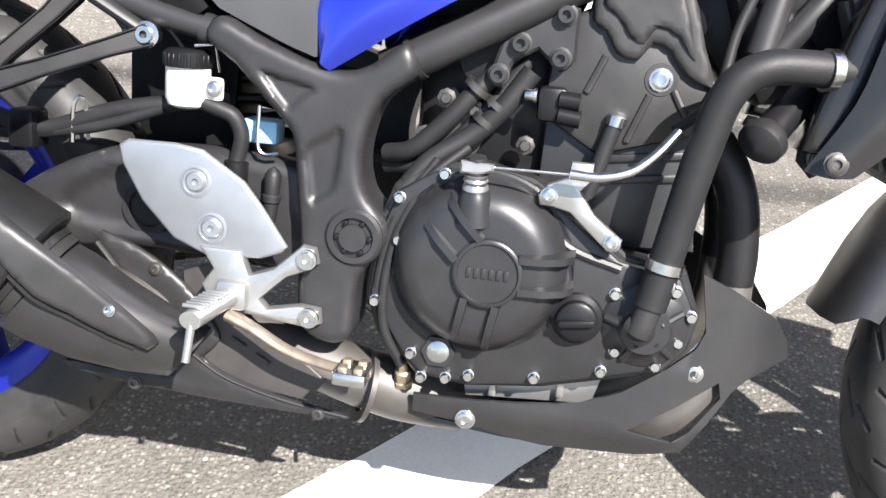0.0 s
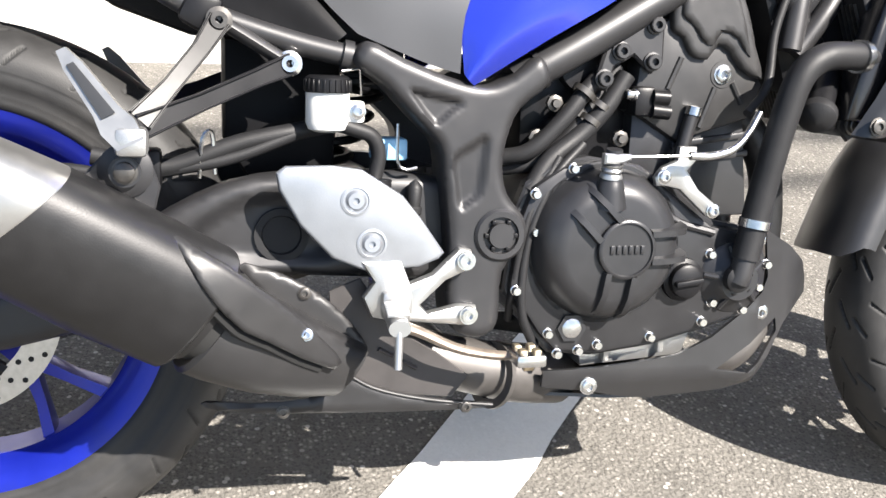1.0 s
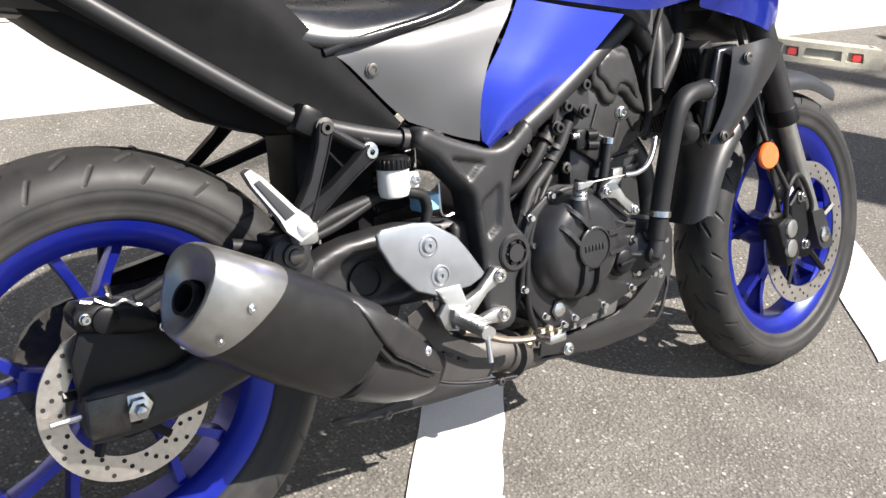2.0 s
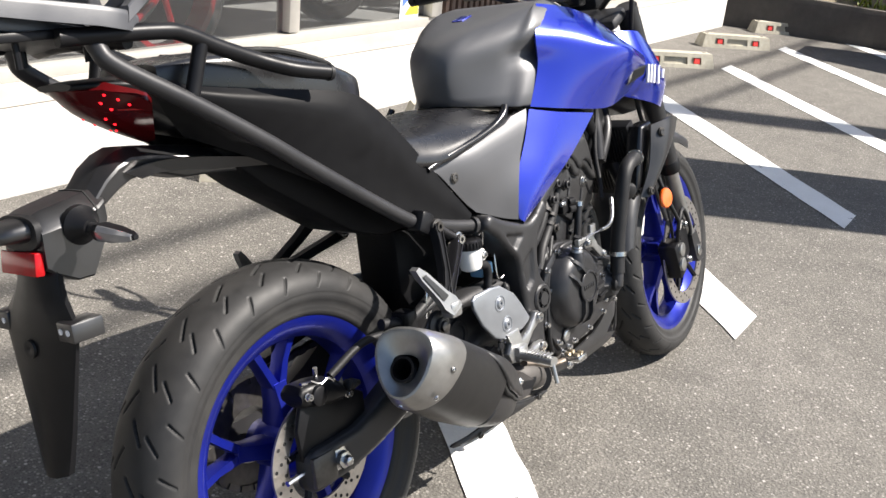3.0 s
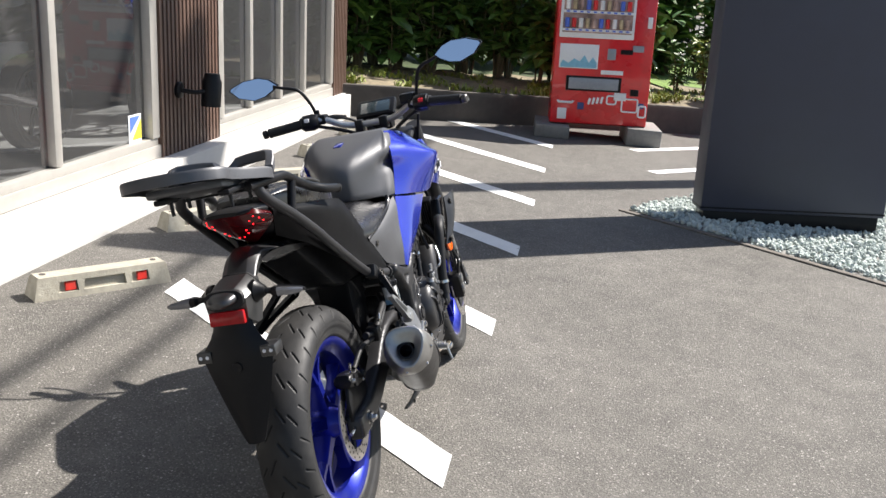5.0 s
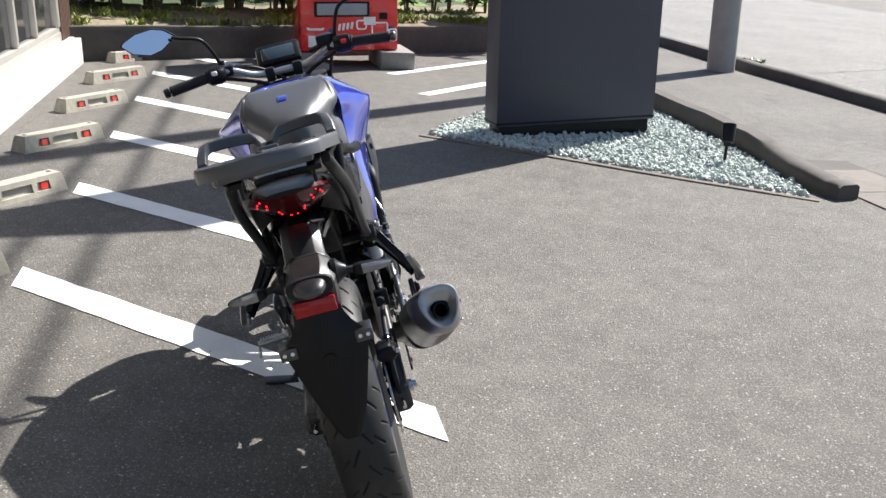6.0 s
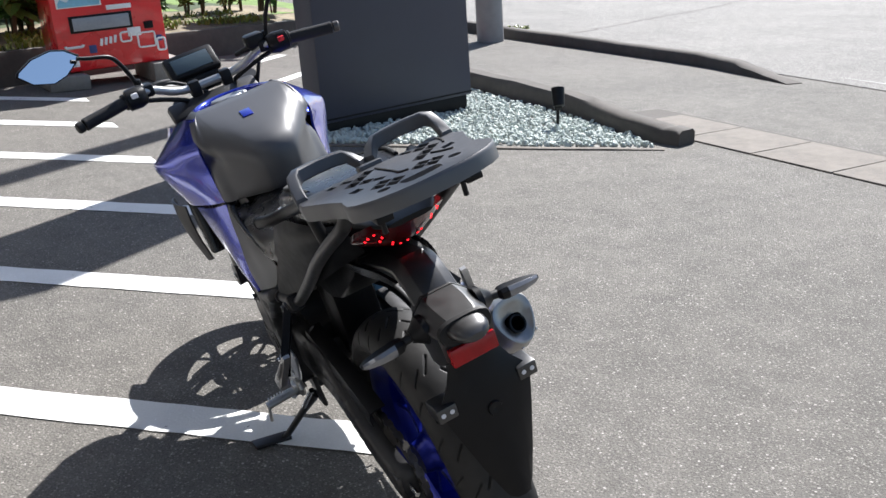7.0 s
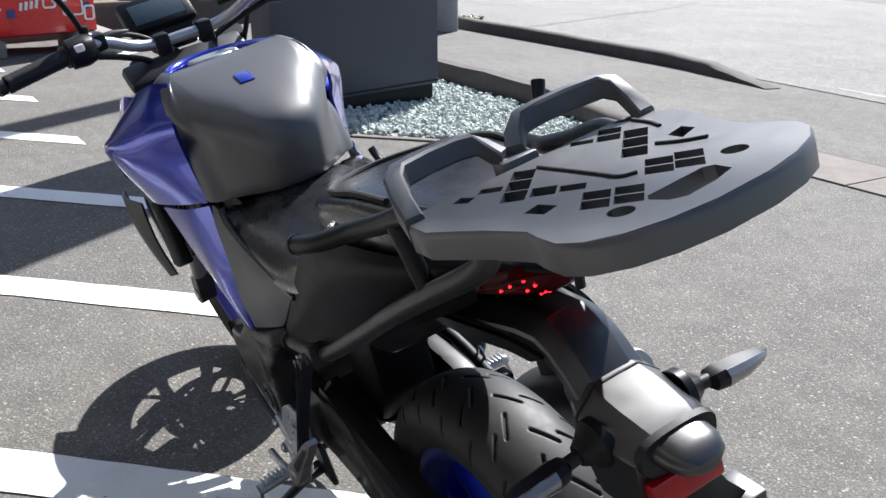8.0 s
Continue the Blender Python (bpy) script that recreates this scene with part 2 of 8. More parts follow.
PLATE = mat("brushed_aluminium_plate", (0.30, 0.315, 0.34), 0.40, metal=0.75, var=0.06, bump=0.06, bscale=500)
STEEL = mat("bright_steel", (0.54, 0.54, 0.54), 0.25, metal=1.0, var=0.15, scale=120)
DISC = mat("ground_disc_steel", (0.46, 0.43, 0.40), 0.33, metal=0.9, var=0.15, scale=150, coarse=15)
MUFFLER = mat("satin_black_heat_paint", (0.019, 0.0188, 0.0195), 0.42, metal=0.5, var=0.14, bump=0.05, bscale=600)
SHIELD = mat("brown_grey_heat_shield", (0.048, 0.044, 0.043), 0.50, metal=0.4, var=0.25, scale=25, coarse=8)
PEDAL = mat("rusty_worn_steel", (0.165, 0.135, 0.108), 0.50, metal=0.5, var=0.35, scale=60, coarse=14)
TITAN = mat("satin_stainless_cap", (0.33, 0.325, 0.315), 0.36, metal=0.85, var=0.12, scale=60)
HEADER = mat("heat_tinted_steel_pipe", (0.080, 0.074, 0.070), 0.50, metal=0.4, var=0.3, scale=18, coarse=9)
DARKSTEEL = mat("dark_oiled_steel", (0.09, 0.085, 0.08), 0.42, metal=0.8, var=0.3, scale=80)
SEAT = mat("black_seat_vinyl", (0.010, 0.010, 0.0112), 0.28, var=0.12, spec=0.70, bump=0.03, bscale=1100)
WHITE_PL = mat("translucent_white_reservoir", (0.62, 0.62, 0.60), 0.35, var=0.05)
GREYPAINT = mat("light_grey_marking", (0.72, 0.72, 0.74), 0.4, var=0.05)
RED_LENS = mat("red_lens", (0.34, 0.004, 0.007), 0.18, var=0.2, coat=0.2, spec=0.3)
DARK_RED = mat("smoked_red_lens", (0.060, 0.003, 0.004), 0.16, var=0.2, coat=0.15, spec=0.3)
RED_LED = lamp_mat("lit_red_led", (0.85, 0.008, 0.014), 2.2)
AMBER = mat("amber_reflector", (0.72, 0.115, 0.006), 0.15, var=0.1, coat=1.0)
CLEAR = mat("smoked_indicator_lens", (0.22, 0.22, 0.23), 0.12, metal=0.35, var=0.2, coat=1.0)
RED_PL = mat("red_switch", (0.6, 0.01, 0.02), 0.35)
MIRROR = mat("mirror_glass", (0.86, 0.88, 0.90), 0.02, metal=1.0, var=0.0)
SCREEN = mat("dark_lcd_screen", (0.035, 0.05, 0.055), 0.08, var=0.05, coat=1.0)
BLUE_PL = mat("pale_blue_connector", (0.25, 0.50, 0.72), 0.4)
BRASS = mat("yellow_zinc_steel", (0.48, 0.40, 0.28), 0.36, metal=0.9, var=0.2)


# ---- mesh helpers ----
def finish(bm, angle=38):
    bmesh.ops.recalc_face_normals(bm, faces=bm.faces)
    for f in bm.faces:
        f.smooth = True
    lim = radians(angle)
    for e in bm.edges:
        e.smooth = len(e.link_faces) == 2 and e.calc_face_angle(0) < lim


def part(name, bm, material, parent, label="", angle=38, keep=False):
    """Links a bmesh as one mesh object under a thing or a part."""
    if not keep:
        finish(bm, angle)
    me = bpy.data.meshes.new(name)
    bm.to_mesh(me)
    bm.free()
    for k in material if isinstance(material, (list, tuple)) else (material,):
        me.materials.append(k)
    ob = new(name, me)
    ob.parent = parent
    if label:
        ob["label"] = label
    return ob


def again(ob, m, parent=None):
    """Another object on the same mesh, as a part of its own."""
    o = new(ob.name.split(".")[0], ob.data)
    o.parent = parent or ob.parent
    o.matrix_local = m
    if "label" in ob:
        o["label"] = ob["label"]
    return o


def thing(name, label, category, m=None, group="", kind=""):
    ob = new(name)
    ob.empty_display_size = 0.1
    ob.matrix_world = m or Matrix.Identity(4)
    return tagged(ob, label, category, group, kind)


def curve_pts(pts, n=6):
    """A smooth line through the points."""
    p = [Vector(q) for q in pts]
    if len(p) < 3:
        return p
    e = [p[0] * 2 - p[1]] + p + [p[-1] * 2 - p[-2]]
    out = []
    for i in range(1, len(e) - 2):
        for k in range(n):
            t = k / n
            a, b, c, d = e[i - 1:i + 3]
            out.append(0.5 * ((2 * b) + (c - a) * t + (2 * a - 5 * b + 4 * c - d) * t * t + (3 * b - a - 3 * c + d) * t ** 3))
    return out + [p[-1]]


def sweep(bm, pts, r, seg=12, n=6, flat=1.0, up=None):
    """A round (or flattened) bar along a smooth line. r: one radius or one for each given point."""
    line = curve_pts(pts, n) if n > 1 else [Vector(q) for q in pts]
    if isinstance(r, (list, tuple)):
        xs = [i / (len(r) - 1) for i in range(len(r))]
        rad = [float(np.interp(i / (len(line) - 1), xs, r)) for i in range(len(line))]
    else:
        rad = [r] * len(line)
    side = None
    rings = []
    for i, q in enumerate(line):
        d = (line[min(i + 1, len(line) - 1)] - line[max(i - 1, 0)]).normalized()
        if side is None:
            ref = Vector(up) if up else (Vector((0, 0, 1)) if abs(d.z) < 0.9 else Vector((1, 0, 0)))
            side = d.cross(ref).normalized()
        side = (side - d * side.dot(d)).normalized()
        oth = d.cross(side)
        rings.append([bm.verts.new(q + side * (rad[i] * math.cos(a)) + oth * (rad[i] * flat * math.sin(a))) for a in [2 * math.pi * k / seg for k in range(seg)]])
    skin(bm, rings)
    return bm


def skin(bm, rings, caps=True, close=True, loop=False, mi=0):
    n = len(rings[0])
    pairs = list(zip(rings, rings[1:])) + ([(rings[-1], rings[0])] if loop else [])
    for a, b in pairs:
        for k in range(n if close else n - 1):
            j = (k + 1) % n
            try:
                bm.faces.new((a[k], a[j], b[j], b[k])).material_index = mi
            except ValueError:
                pass
    if caps and not loop:
        for ring in (rings[0], rings[-1]):
            try:
                bm.faces.new(ring).material_index = mi
            except ValueError:
                pass


def loft(bm, rings, caps=True, loop=False):
    skin(bm, [[bm.verts.new(Vector(q)) for q in ring] for ring in rings], caps, True, loop)
    return bm


def axis_m(p, axis):
    return Matrix.Translation(Vector(p)) @ Vector(axis).normalized().to_track_quat("Z", "Y").to_matrix().to_4x4()


def revolve(bm, p, axis, prof, seg=32, loop=False, phase=0.0):
    """Turns a profile of (height along the axis, radius) round the axis through p."""
    m = axis_m(p, axis)
    loft(bm, [[m @ Vector((r * math.cos(a), r * math.sin(a), h)) for a in [phase + 2 * math.pi * k / seg for k in range(seg)]] for h, r in prof], not loop, loop)
    return bm


def slab(bm, outline, y0, y1, bevel=0.0, seg=2, plane="xz"):
    """A plate with the given outline in x and z (or x and y), from y0 to y1."""
    put = (lambda a, b, c: (a, c, b)) if plane == "xz" else (lambda a, b, c: (a, b, c))
    lo = [bm.verts.new(put(a, b, y0)) for a, b in outline]
    hi = [bm.verts.new(put(a, b, y1)) for a, b in outline]
    fs = [bm.faces.new(lo), bm.faces.new(hi)]
    for k in range(len(lo)):
        j = (k + 1) % len(lo)
        fs.append(bm.faces.new((lo[k], lo[j], hi[j], hi[k])))
    bmesh.ops.recalc_face_normals(bm, faces=fs)
    if bevel:
        es = list({e for f in fs[:2] for e in f.edges})
        bmesh.ops.bevel(bm, geom=es, offset=bevel, segments=seg, profile=0.5, affect="EDGES")
    return bm


def box(bm, c, size, bevel=0.0, rot=None, seg=2):
    m = Matrix.Translation(Vector(c)) @ (rot or Matrix.Identity(4)) @ Matrix.Diagonal((*size, 1))
    g = bmesh.ops.create_cube(bm, size=1.0, matrix=m)
    if bevel:
        es = list({e for v in g["verts"] for e in v.link_edges})
        bmesh.ops.bevel(bm, geom=es, offset=bevel, segments=seg, profile=0.5, affect="EDGES")
    return bm


def panel(bm, curves, thick=0.004, nu=10, nv=6, inward=None):
    """A curved shell through several 3D lines of the same number of points, with a real thickness."""
    lines = [curve_pts(c, max(1, nu // (len(c) - 1))) for c in curves]
    cols = list(zip(*lines))
    grid = [curve_pts(c, max(1, nv // max(1, len(c) - 1))) if len(c) > 2 else [Vector(c[0]).lerp(Vector(c[1]), i / nv) for i in range(nv + 1)] for c in cols]
    rows, w = len(grid), len(grid[0])
    away = Vector(inward) if inward else None
    nor = [[None] * w for _ in range(rows)]
    for i in range(rows):
        for j in range(w):
            a = grid[min(i + 1, rows - 1)][j] - grid[max(i - 1, 0)][j]
            b = grid[i][min(j + 1, w - 1)] - grid[i][max(j - 1, 0)]
            k = a.cross(b)
            k = k.normalized() if k.length > 1e-9 else Vector((0, 1, 0))
            if away and k.dot(away) < 0:
                k = -k
            nor[i][j] = k
    out = [[bm.verts.new(q) for q in r] for r in grid]
    inn = [[bm.verts.new(grid[i][j] + nor[i][j] * thick) for j in range(w)] for i in range(rows)]
    for i in range(rows - 1):
        for j in range(w - 1):
            bm.faces.new((out[i][j], out[i + 1][j], out[i + 1][j + 1], out[i][j + 1]))
            bm.faces.new((inn[i][j], inn[i][j + 1], inn[i + 1][j + 1], inn[i + 1][j]))
    for i in range(rows - 1):
        for j in (0, w - 1):
            bm.faces.new((out[i][j], inn[i][j], inn[i + 1][j], out[i + 1][j]))
    for j in range(w - 1):
        for i in (0, rows - 1):
            bm.faces.new((out[i][j], out[i][j + 1], inn[i][j + 1], inn[i][j]))
    return bm


def pierced(outline, holes, place, step=0.0):
    """A plate with holes cut through it. place(a, b, k) gives a point of the outer (k = 0) or inner (k = 1) face."""
    pts, edges, loops = [], [], []
    for ring in [outline] + holes:
        k = len(pts)
        pts += [Vector(p) for p in ring]
        edges += [(k + i, k + (i + 1) % len(ring)) for i in range(len(ring))]
        loops.append(list(range(k, k + len(ring))))
    if step:
        xs, ys = [p[0] for p in outline], [p[1] for p in outline]
        for i in range(1, int((max(xs) - min(xs)) / step)):
            for j in range(1, int((max(ys) - min(ys)) / step)):
                q = (min(xs) + i * step, min(ys) + j * step)
                if within(*q, outline) and not any(within(*q, h) for h in holes):
                    pts.append(Vector(q))
    cv, ce, cf, ov, oe, of = delaunay_2d_cdt(pts, edges, loops, 1, 1e-5)
    bm = nb()
    top, low, uses = [bm.verts.new(place(p.x, p.y, 0)) for p in cv], [bm.verts.new(place(p.x, p.y, 1)) for p in cv], {}
    for f in cf:
        mid_x, mid_y = sum(cv[i].x for i in f) / len(f), sum(cv[i].y for i in f) / len(f)
        if not within(mid_x, mid_y, outline) or any(within(mid_x, mid_y, h) for h in holes):
            continue
        bm.faces.new([top[i] for i in f]), bm.faces.new([low[i] for i in reversed(f)])
        for i in range(len(f)):
            e = (f[i], f[(i + 1) % len(f)])
            uses.setdefault(tuple(sorted(e)), []).append(e)
    for e in uses.values():
        if len(e) == 1:
            i, j = e[0]
            bm.faces.new((top[j], top[i], low[i], low[j]))
    bmesh.ops.delete(bm, geom=[v for v in bm.verts if not v.link_faces], context="VERTS")
    return bm


def edge_gap(x, y, ring):
    """How far a point lies from the nearest side of a ring."""
    best = 9.0
    for i in range(len(ring)):
        (x1, y1), (x2, y2) = ring[i - 1], ring[i]
        dx, dy = x2 - x1, y2 - y1
        t = max(0.0, min(1.0, ((x - x1) * dx + (y - y1) * dy) / max(1e-12, dx * dx + dy * dy)))
        best = min(best, math.hypot(x - x1 - t * dx, y - y1 - t * dy))
    return best


def soft_ring(ring, n=3):
    """A closed outline with rounded corners."""
    p = [(*q, 0) for q in ring]
    return [(q.x, q.y) for q in curve_pts([p[-1]] + p + [p[0], p[1]], n)[n:-n - 1]]


def cast_plate(outline, face, back, edge, pockets=(), deep=0.007, soft=0.006, step=0.004):
    """A cast or pressed plate across y: rounded towards its outline, with soft-walled pockets sunk into its face."""
    def place(x, z, k):
        if k:
            return (x, back, z)
        d = min(1.0, edge_gap(x, z, outline) / edge)
        y = face + edge * 0.8 * (1 - math.sqrt(max(0.0, 1 - (1 - d) ** 2)))
        for ring in pockets:
            if within(x, z, ring):
                t = min(1.0, edge_gap(x, z, ring) / soft)
                y += deep * t * t * (3 - 2 * t)
        return (x, y, z)
    return pierced(outline, [], place, step)


def beam(bm, line, wide, thick, face=(0, -1, 0)):
    """A flat cast arm along a line: a thin web with raised flanges along both edges. wide: one width for each point."""
    pts = [Vector(p) for p in line]
    nrm = Vector(face).normalized()
    for lo, hi, t in ((-1.0, 1.0, 0.55), (-1.0, -0.72, 1.0), (0.72, 1.0, 1.0)):
        rings = []
        for i, q in enumerate(pts):
            d = (pts[min(i + 1, len(pts) - 1)] - pts[max(i - 1, 0)]).normalized()
            n = (nrm - d * nrm.dot(d)).normalized()
            s = d.cross(n) * (wide[i] / 2)
            h = n * (thick * t / 2)
            e = 0.12 if t == 1.0 else 0.0
            rings.append([q + s * lo - h, q + s * hi - h, q + s * (hi - e * 0.3) + h * 0.9, q + s * (hi - e) + h, q + s * (lo + e) + h, q + s * (lo + e * 0.3) + h * 0.9])
        loft(bm, rings)
    return bm


def within(x, y, poly):
    hit = False
    for i in range(len(poly)):
        (x1, y1), (x2, y2) = poly[i], poly[i - 1]
        if (y1 > y) != (y2 > y) and x < (x2 - x1) * (y - y1) / (y2 - y1) + x1:
            hit = not hit
    return hit


def flip(bm):
    """The same on the other side of the middle plane."""
    for v in bm.verts:
        v.co.y = -v.co.y
    bmesh.ops.reverse_faces(bm, faces=bm.faces)
    return bm


def nb():
    return bmesh.new()


# ---- setting materials ----
PLASTER = mat("white_painted_plaster", (0.49, 0.478, 0.453), 0.75, var=0.04, scale=14, bump=0.35, bscale=160, coarse=1.2, dirt=(0.52, 0.50, 0.46), dirt_amount=0.30)
ALU_FRAME = mat("weathered_aluminium_frame", (0.44, 0.42, 0.385), 0.42, metal=0.35, var=0.06, scale=20, bump=0.05)
SILL = mat("pale_sill_panel", (0.52, 0.50, 0.475), 0.5, var=0.06, scale=8, dirt=(0.45, 0.42, 0.38), dirt_amount=0.25)
BROWN = mat("brown_ribbed_siding", (0.105, 0.062, 0.045), 0.5, var=0.15, scale=12, bump=0.1, bscale=90)
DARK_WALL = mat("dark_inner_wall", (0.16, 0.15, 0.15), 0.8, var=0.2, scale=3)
SHOP_FLOOR = mat("shop_floor", (0.30, 0.29, 0.28), 0.4, var=0.15, scale=3)
PYLON = mat("dark_slate_sign_panel", (0.044, 0.047, 0.068), 0.5, var=0.08, scale=5, bump=0.06, bscale=60, coarse=0.8)
CONCRETE = mat("grey_concrete", (0.20, 0.194, 0.182), 0.85, var=0.2, scale=25, bump=0.6, bscale=120, coarse=4, dirt=(0.15, 0.14, 0.12), dirt_amount=0.4)
KERB = mat("dark_weathered_concrete", (0.072, 0.063, 0.055), 0.9, var=0.25, scale=18, bump=0.8, bscale=90, coarse=4, dirt=(0.06, 0.055, 0.045), dirt_amount=0.6)
STOP = mat("cream_recycled_wheel_stop", (0.37, 0.345, 0.28), 0.8, var=0.22, scale=30, bump=1.0, bscale=120, coarse=8, dirt=(0.28, 0.25, 0.19), dirt_amount=0.6)
RED_REFLECT = mat("red_reflector_strip", (0.62, 0.03, 0.02), 0.25, var=0.15, coat=0.5)
TILE = mat("pale_gutter_slab", (0.128, 0.112, 0.095), 0.85, var=0.25, scale=60, bump=0.6, bscale=150, coarse=3, dirt=(0.19, 0.165, 0.135), dirt_amount=0.4)
VEND_RED = mat("red_enamel", (0.68, 0.012, 0.018), 0.28, var=0.06, scale=4, coat=0.6, dirt=(0.3, 0.02, 0.02), dirt_amount=0.3)
VEND_WHITE = mat("white_enamel", (0.80, 0.80, 0.80), 0.35, var=0.04)
VEND_GREY = mat("grey_flap", (0.28, 0.30, 0.33), 0.3, var=0.1)
NAVY = mat("navy_print", (0.04, 0.06, 0.20), 0.4)
STICK_BLUE = mat("blue_print", (0.08, 0.16, 0.62), 0.4)
STICK_YELLOW = mat("yellow_print", (0.80, 0.72, 0.05), 0.4)
SOIL = mat("dry_soil_and_litter", (0.20, 0.165, 0.105), 0.95, var=0.45, scale=25, bump=0.9, bscale=60, coarse=3)
LAWN = mat("short_grass_ground", (0.12, 0.19, 0.035), 0.9, var=0.4, scale=30, bump=0.9, bscale=90)
UNDERGROWTH = mat("dark_undergrowth", (0.035, 0.055, 0.015), 0.9, var=0.5, scale=12, bump=0.9, bscale=40)
LEAF = mat("broad_green_leaf", (0.075, 0.15, 0.028), 0.42, var=0.45, scale=9, coarse=2.5)
LEAF2 = mat("yellow_green_leaf", (0.20, 0.24, 0.035), 0.45, var=0.4, scale=9, coarse=2.5)
STEM = mat("green_brown_stem", (0.10, 0.085, 0.04), 0.7, var=0.3)
STONE = mat("pale_green_gravel", (0.43, 0.475, 0.445), 0.75, var=0.2, scale=25, bump=0.3, bscale=200, coarse=9)
POLE = mat("grey_pole_concrete", (0.30, 0.29, 0.28), 0.7, var=0.12, scale=10, bump=0.2)
GLASS = glass_mat("window_glass", (0.46, 0.49, 0.50))
INNER_GLASS = clear_mat("inner_glass_face")
DISPLAY_RED = mat("red_motorcycle_paint", (0.30, 0.008, 0.014), 0.25, coat=1.0)
PAPER = mat("white_sticker", (0.8, 0.8, 0.8), 0.4)
CAN = mat("printed_cans", (0.45, 0.30, 0.26), 0.3, var=0.6, scale=6, coarse=9)


# the lot falls 2.6 degrees towards the road, so upright things lean that much against its surface
PLUMB = pose(0, 0, 0, -2.6, 0, 0)


# ---- ground, road, pavement ----
def sheet(name, outline, z, material, label, category, thick=0.0):
    bm = nb()
    if thick:
        slab(bm, outline, z - thick, z, plane="xy")
    else:
        bm.faces.new([bm.verts.new((x, y, z)) for x, y in outline])
        bmesh.ops.recalc_face_normals(bm, faces=bm.faces)
        if bm.faces[:][0].normal.z < 0:
            bmesh.ops.reverse_faces(bm, faces=bm.faces)
    ob = part(name, bm, material, None, keep=not thick)
    return tagged(ob, label, category, kind="structure")


sheet("ground", [(-160, -160), (160, -160), (160, 160), (-160, 160)], 0.0, ASPHALT, "worn grey asphalt of a small parking lot", "ground")
sheet("road", [(-60, -7.9), (4.6, -5.62), (60, -3.0), (60, -13.5), (-60, -18.0)], 0.006, ROAD, "pale worn asphalt road beyond the kerb", "road")
edge = sheet("road_edge_line", [(3.2, -5.95), (4.6, -5.86), (-50, -8.15), (-50, -8.0)][::-1], 0.012, PAINT_LINE, "worn white edge line along the road", "road marking")

# parking lines: slanted stripes that end on one row
for k in range(0, 7):
    ax, ay = 0.516 + 1.351 * k, -0.205 + 0.0732 * k
    bm = nb()
    rng = random.Random(40 + k)
    right, left = [], []
    for i in range(25):
        s = i / 24
        wob = rng.uniform(-0.004, 0.004)
        right.append((ax + 1.24 * s + wob, ay + 1.56 * s))
        left.append((ax - 0.215 + 1.24 * s + rng.uniform(-0.004, 0.004), ay - 0.015 + 1.56 * s))
    for i in range(24):
        vs = [bm.verts.new((*p, 0.004)) for p in (left[i], right[i], right[i + 1], left[i + 1])]
        bm.faces.new(vs)
    bmesh.ops.remove_doubles(bm, verts=bm.verts, dist=1e-5)
    ob = part("parking_line", bm, PAINT_LINE, None, keep=True)
    tagged(ob, "worn white painted line on the asphalt", "road marking", "slanted parking lines", "structure")

for a, b in (((6.40, -0.82), (8.1, -2.35)), ((7.58, -0.62), (9.2, -2.15))):
    d = (Vector(b) - Vector(a)).normalized()
    o = Vector((-d.y, d.x)) * 0.065
    bm = nb()
    bm.faces.new([bm.verts.new((p.x, p.y, 0.004)) for p in (Vector(a) - o, Vector(b) - o, Vector(b) + o, Vector(a) + o)])
    tagged(part("parking_line", bm, PAINT_LINE, None, keep=True), "white painted line beside the pylon", "road marking", "far parking lines", "structure")

# gutter slabs between lot and pavement
def crack(line, seed):
    """A thin dark crack that wanders over the road."""
    rng = random.Random(seed)
    pts = [Vector((*p, 0.009)) for p in line]
    fine = [a.lerp(b, k / 14) + Vector((rng.uniform(-0.03, 0.03), rng.uniform(-0.03, 0.03), 0)) for a, b in zip(pts, pts[1:]) for k in range(14)]
    bm, last = nb(), None
    for i, q in enumerate(fine):
        w = rng.uniform(0.006, 0.016)
        pair = [bm.verts.new(q + Vector((w, w, 0))), bm.verts.new(q - Vector((w, w, 0)))]
        if last:
            bm.faces.new((last[0], pair[0], pair[1], last[1]))
        last = pair
    tagged(part("road_crack", bm, KERB, None, keep=True), "dark wandering crack in the road surface", "crack", "cracks in the road", "structure")


crack([(9.10, -5.60), (9.10, -6.07), (9.92, -7.68), (10.92, -9.76), (12.1, -11.6)], 61)
crack([(9.92, -7.68), (8.4, -8.3), (6.2, -9.4)], 62)
gutter = sheet("gutter_strip", [(-14, -4.9), (4.2, -3.10), (4.2, -3.66), (-14, -5.55)], 0.004, KERB, "dark joint bed of the gutter", "pavement")
slab_mesh = None
for i in range(24):
    c = Vector((3.60 - 0.575 * i, -3.40 - 0.0575 * i, 0.0))
    if slab_mesh is None:
        bm = nb()
        box(bm, (0, 0, 0.002), (0.569, 0.545, 0.016), 0.003, seg=1)
        slab_mesh = part("gutter_slab", bm, TILE, gutter)
        slab_mesh.matrix_local = Matrix.Translation(c) @ pose(0, 0, 0, 0, 0, 5.7)
    else:
        again(slab_mesh, Matrix.Translation(c) @ pose(0, 0, 0, 0, 0, 5.7), gutter)


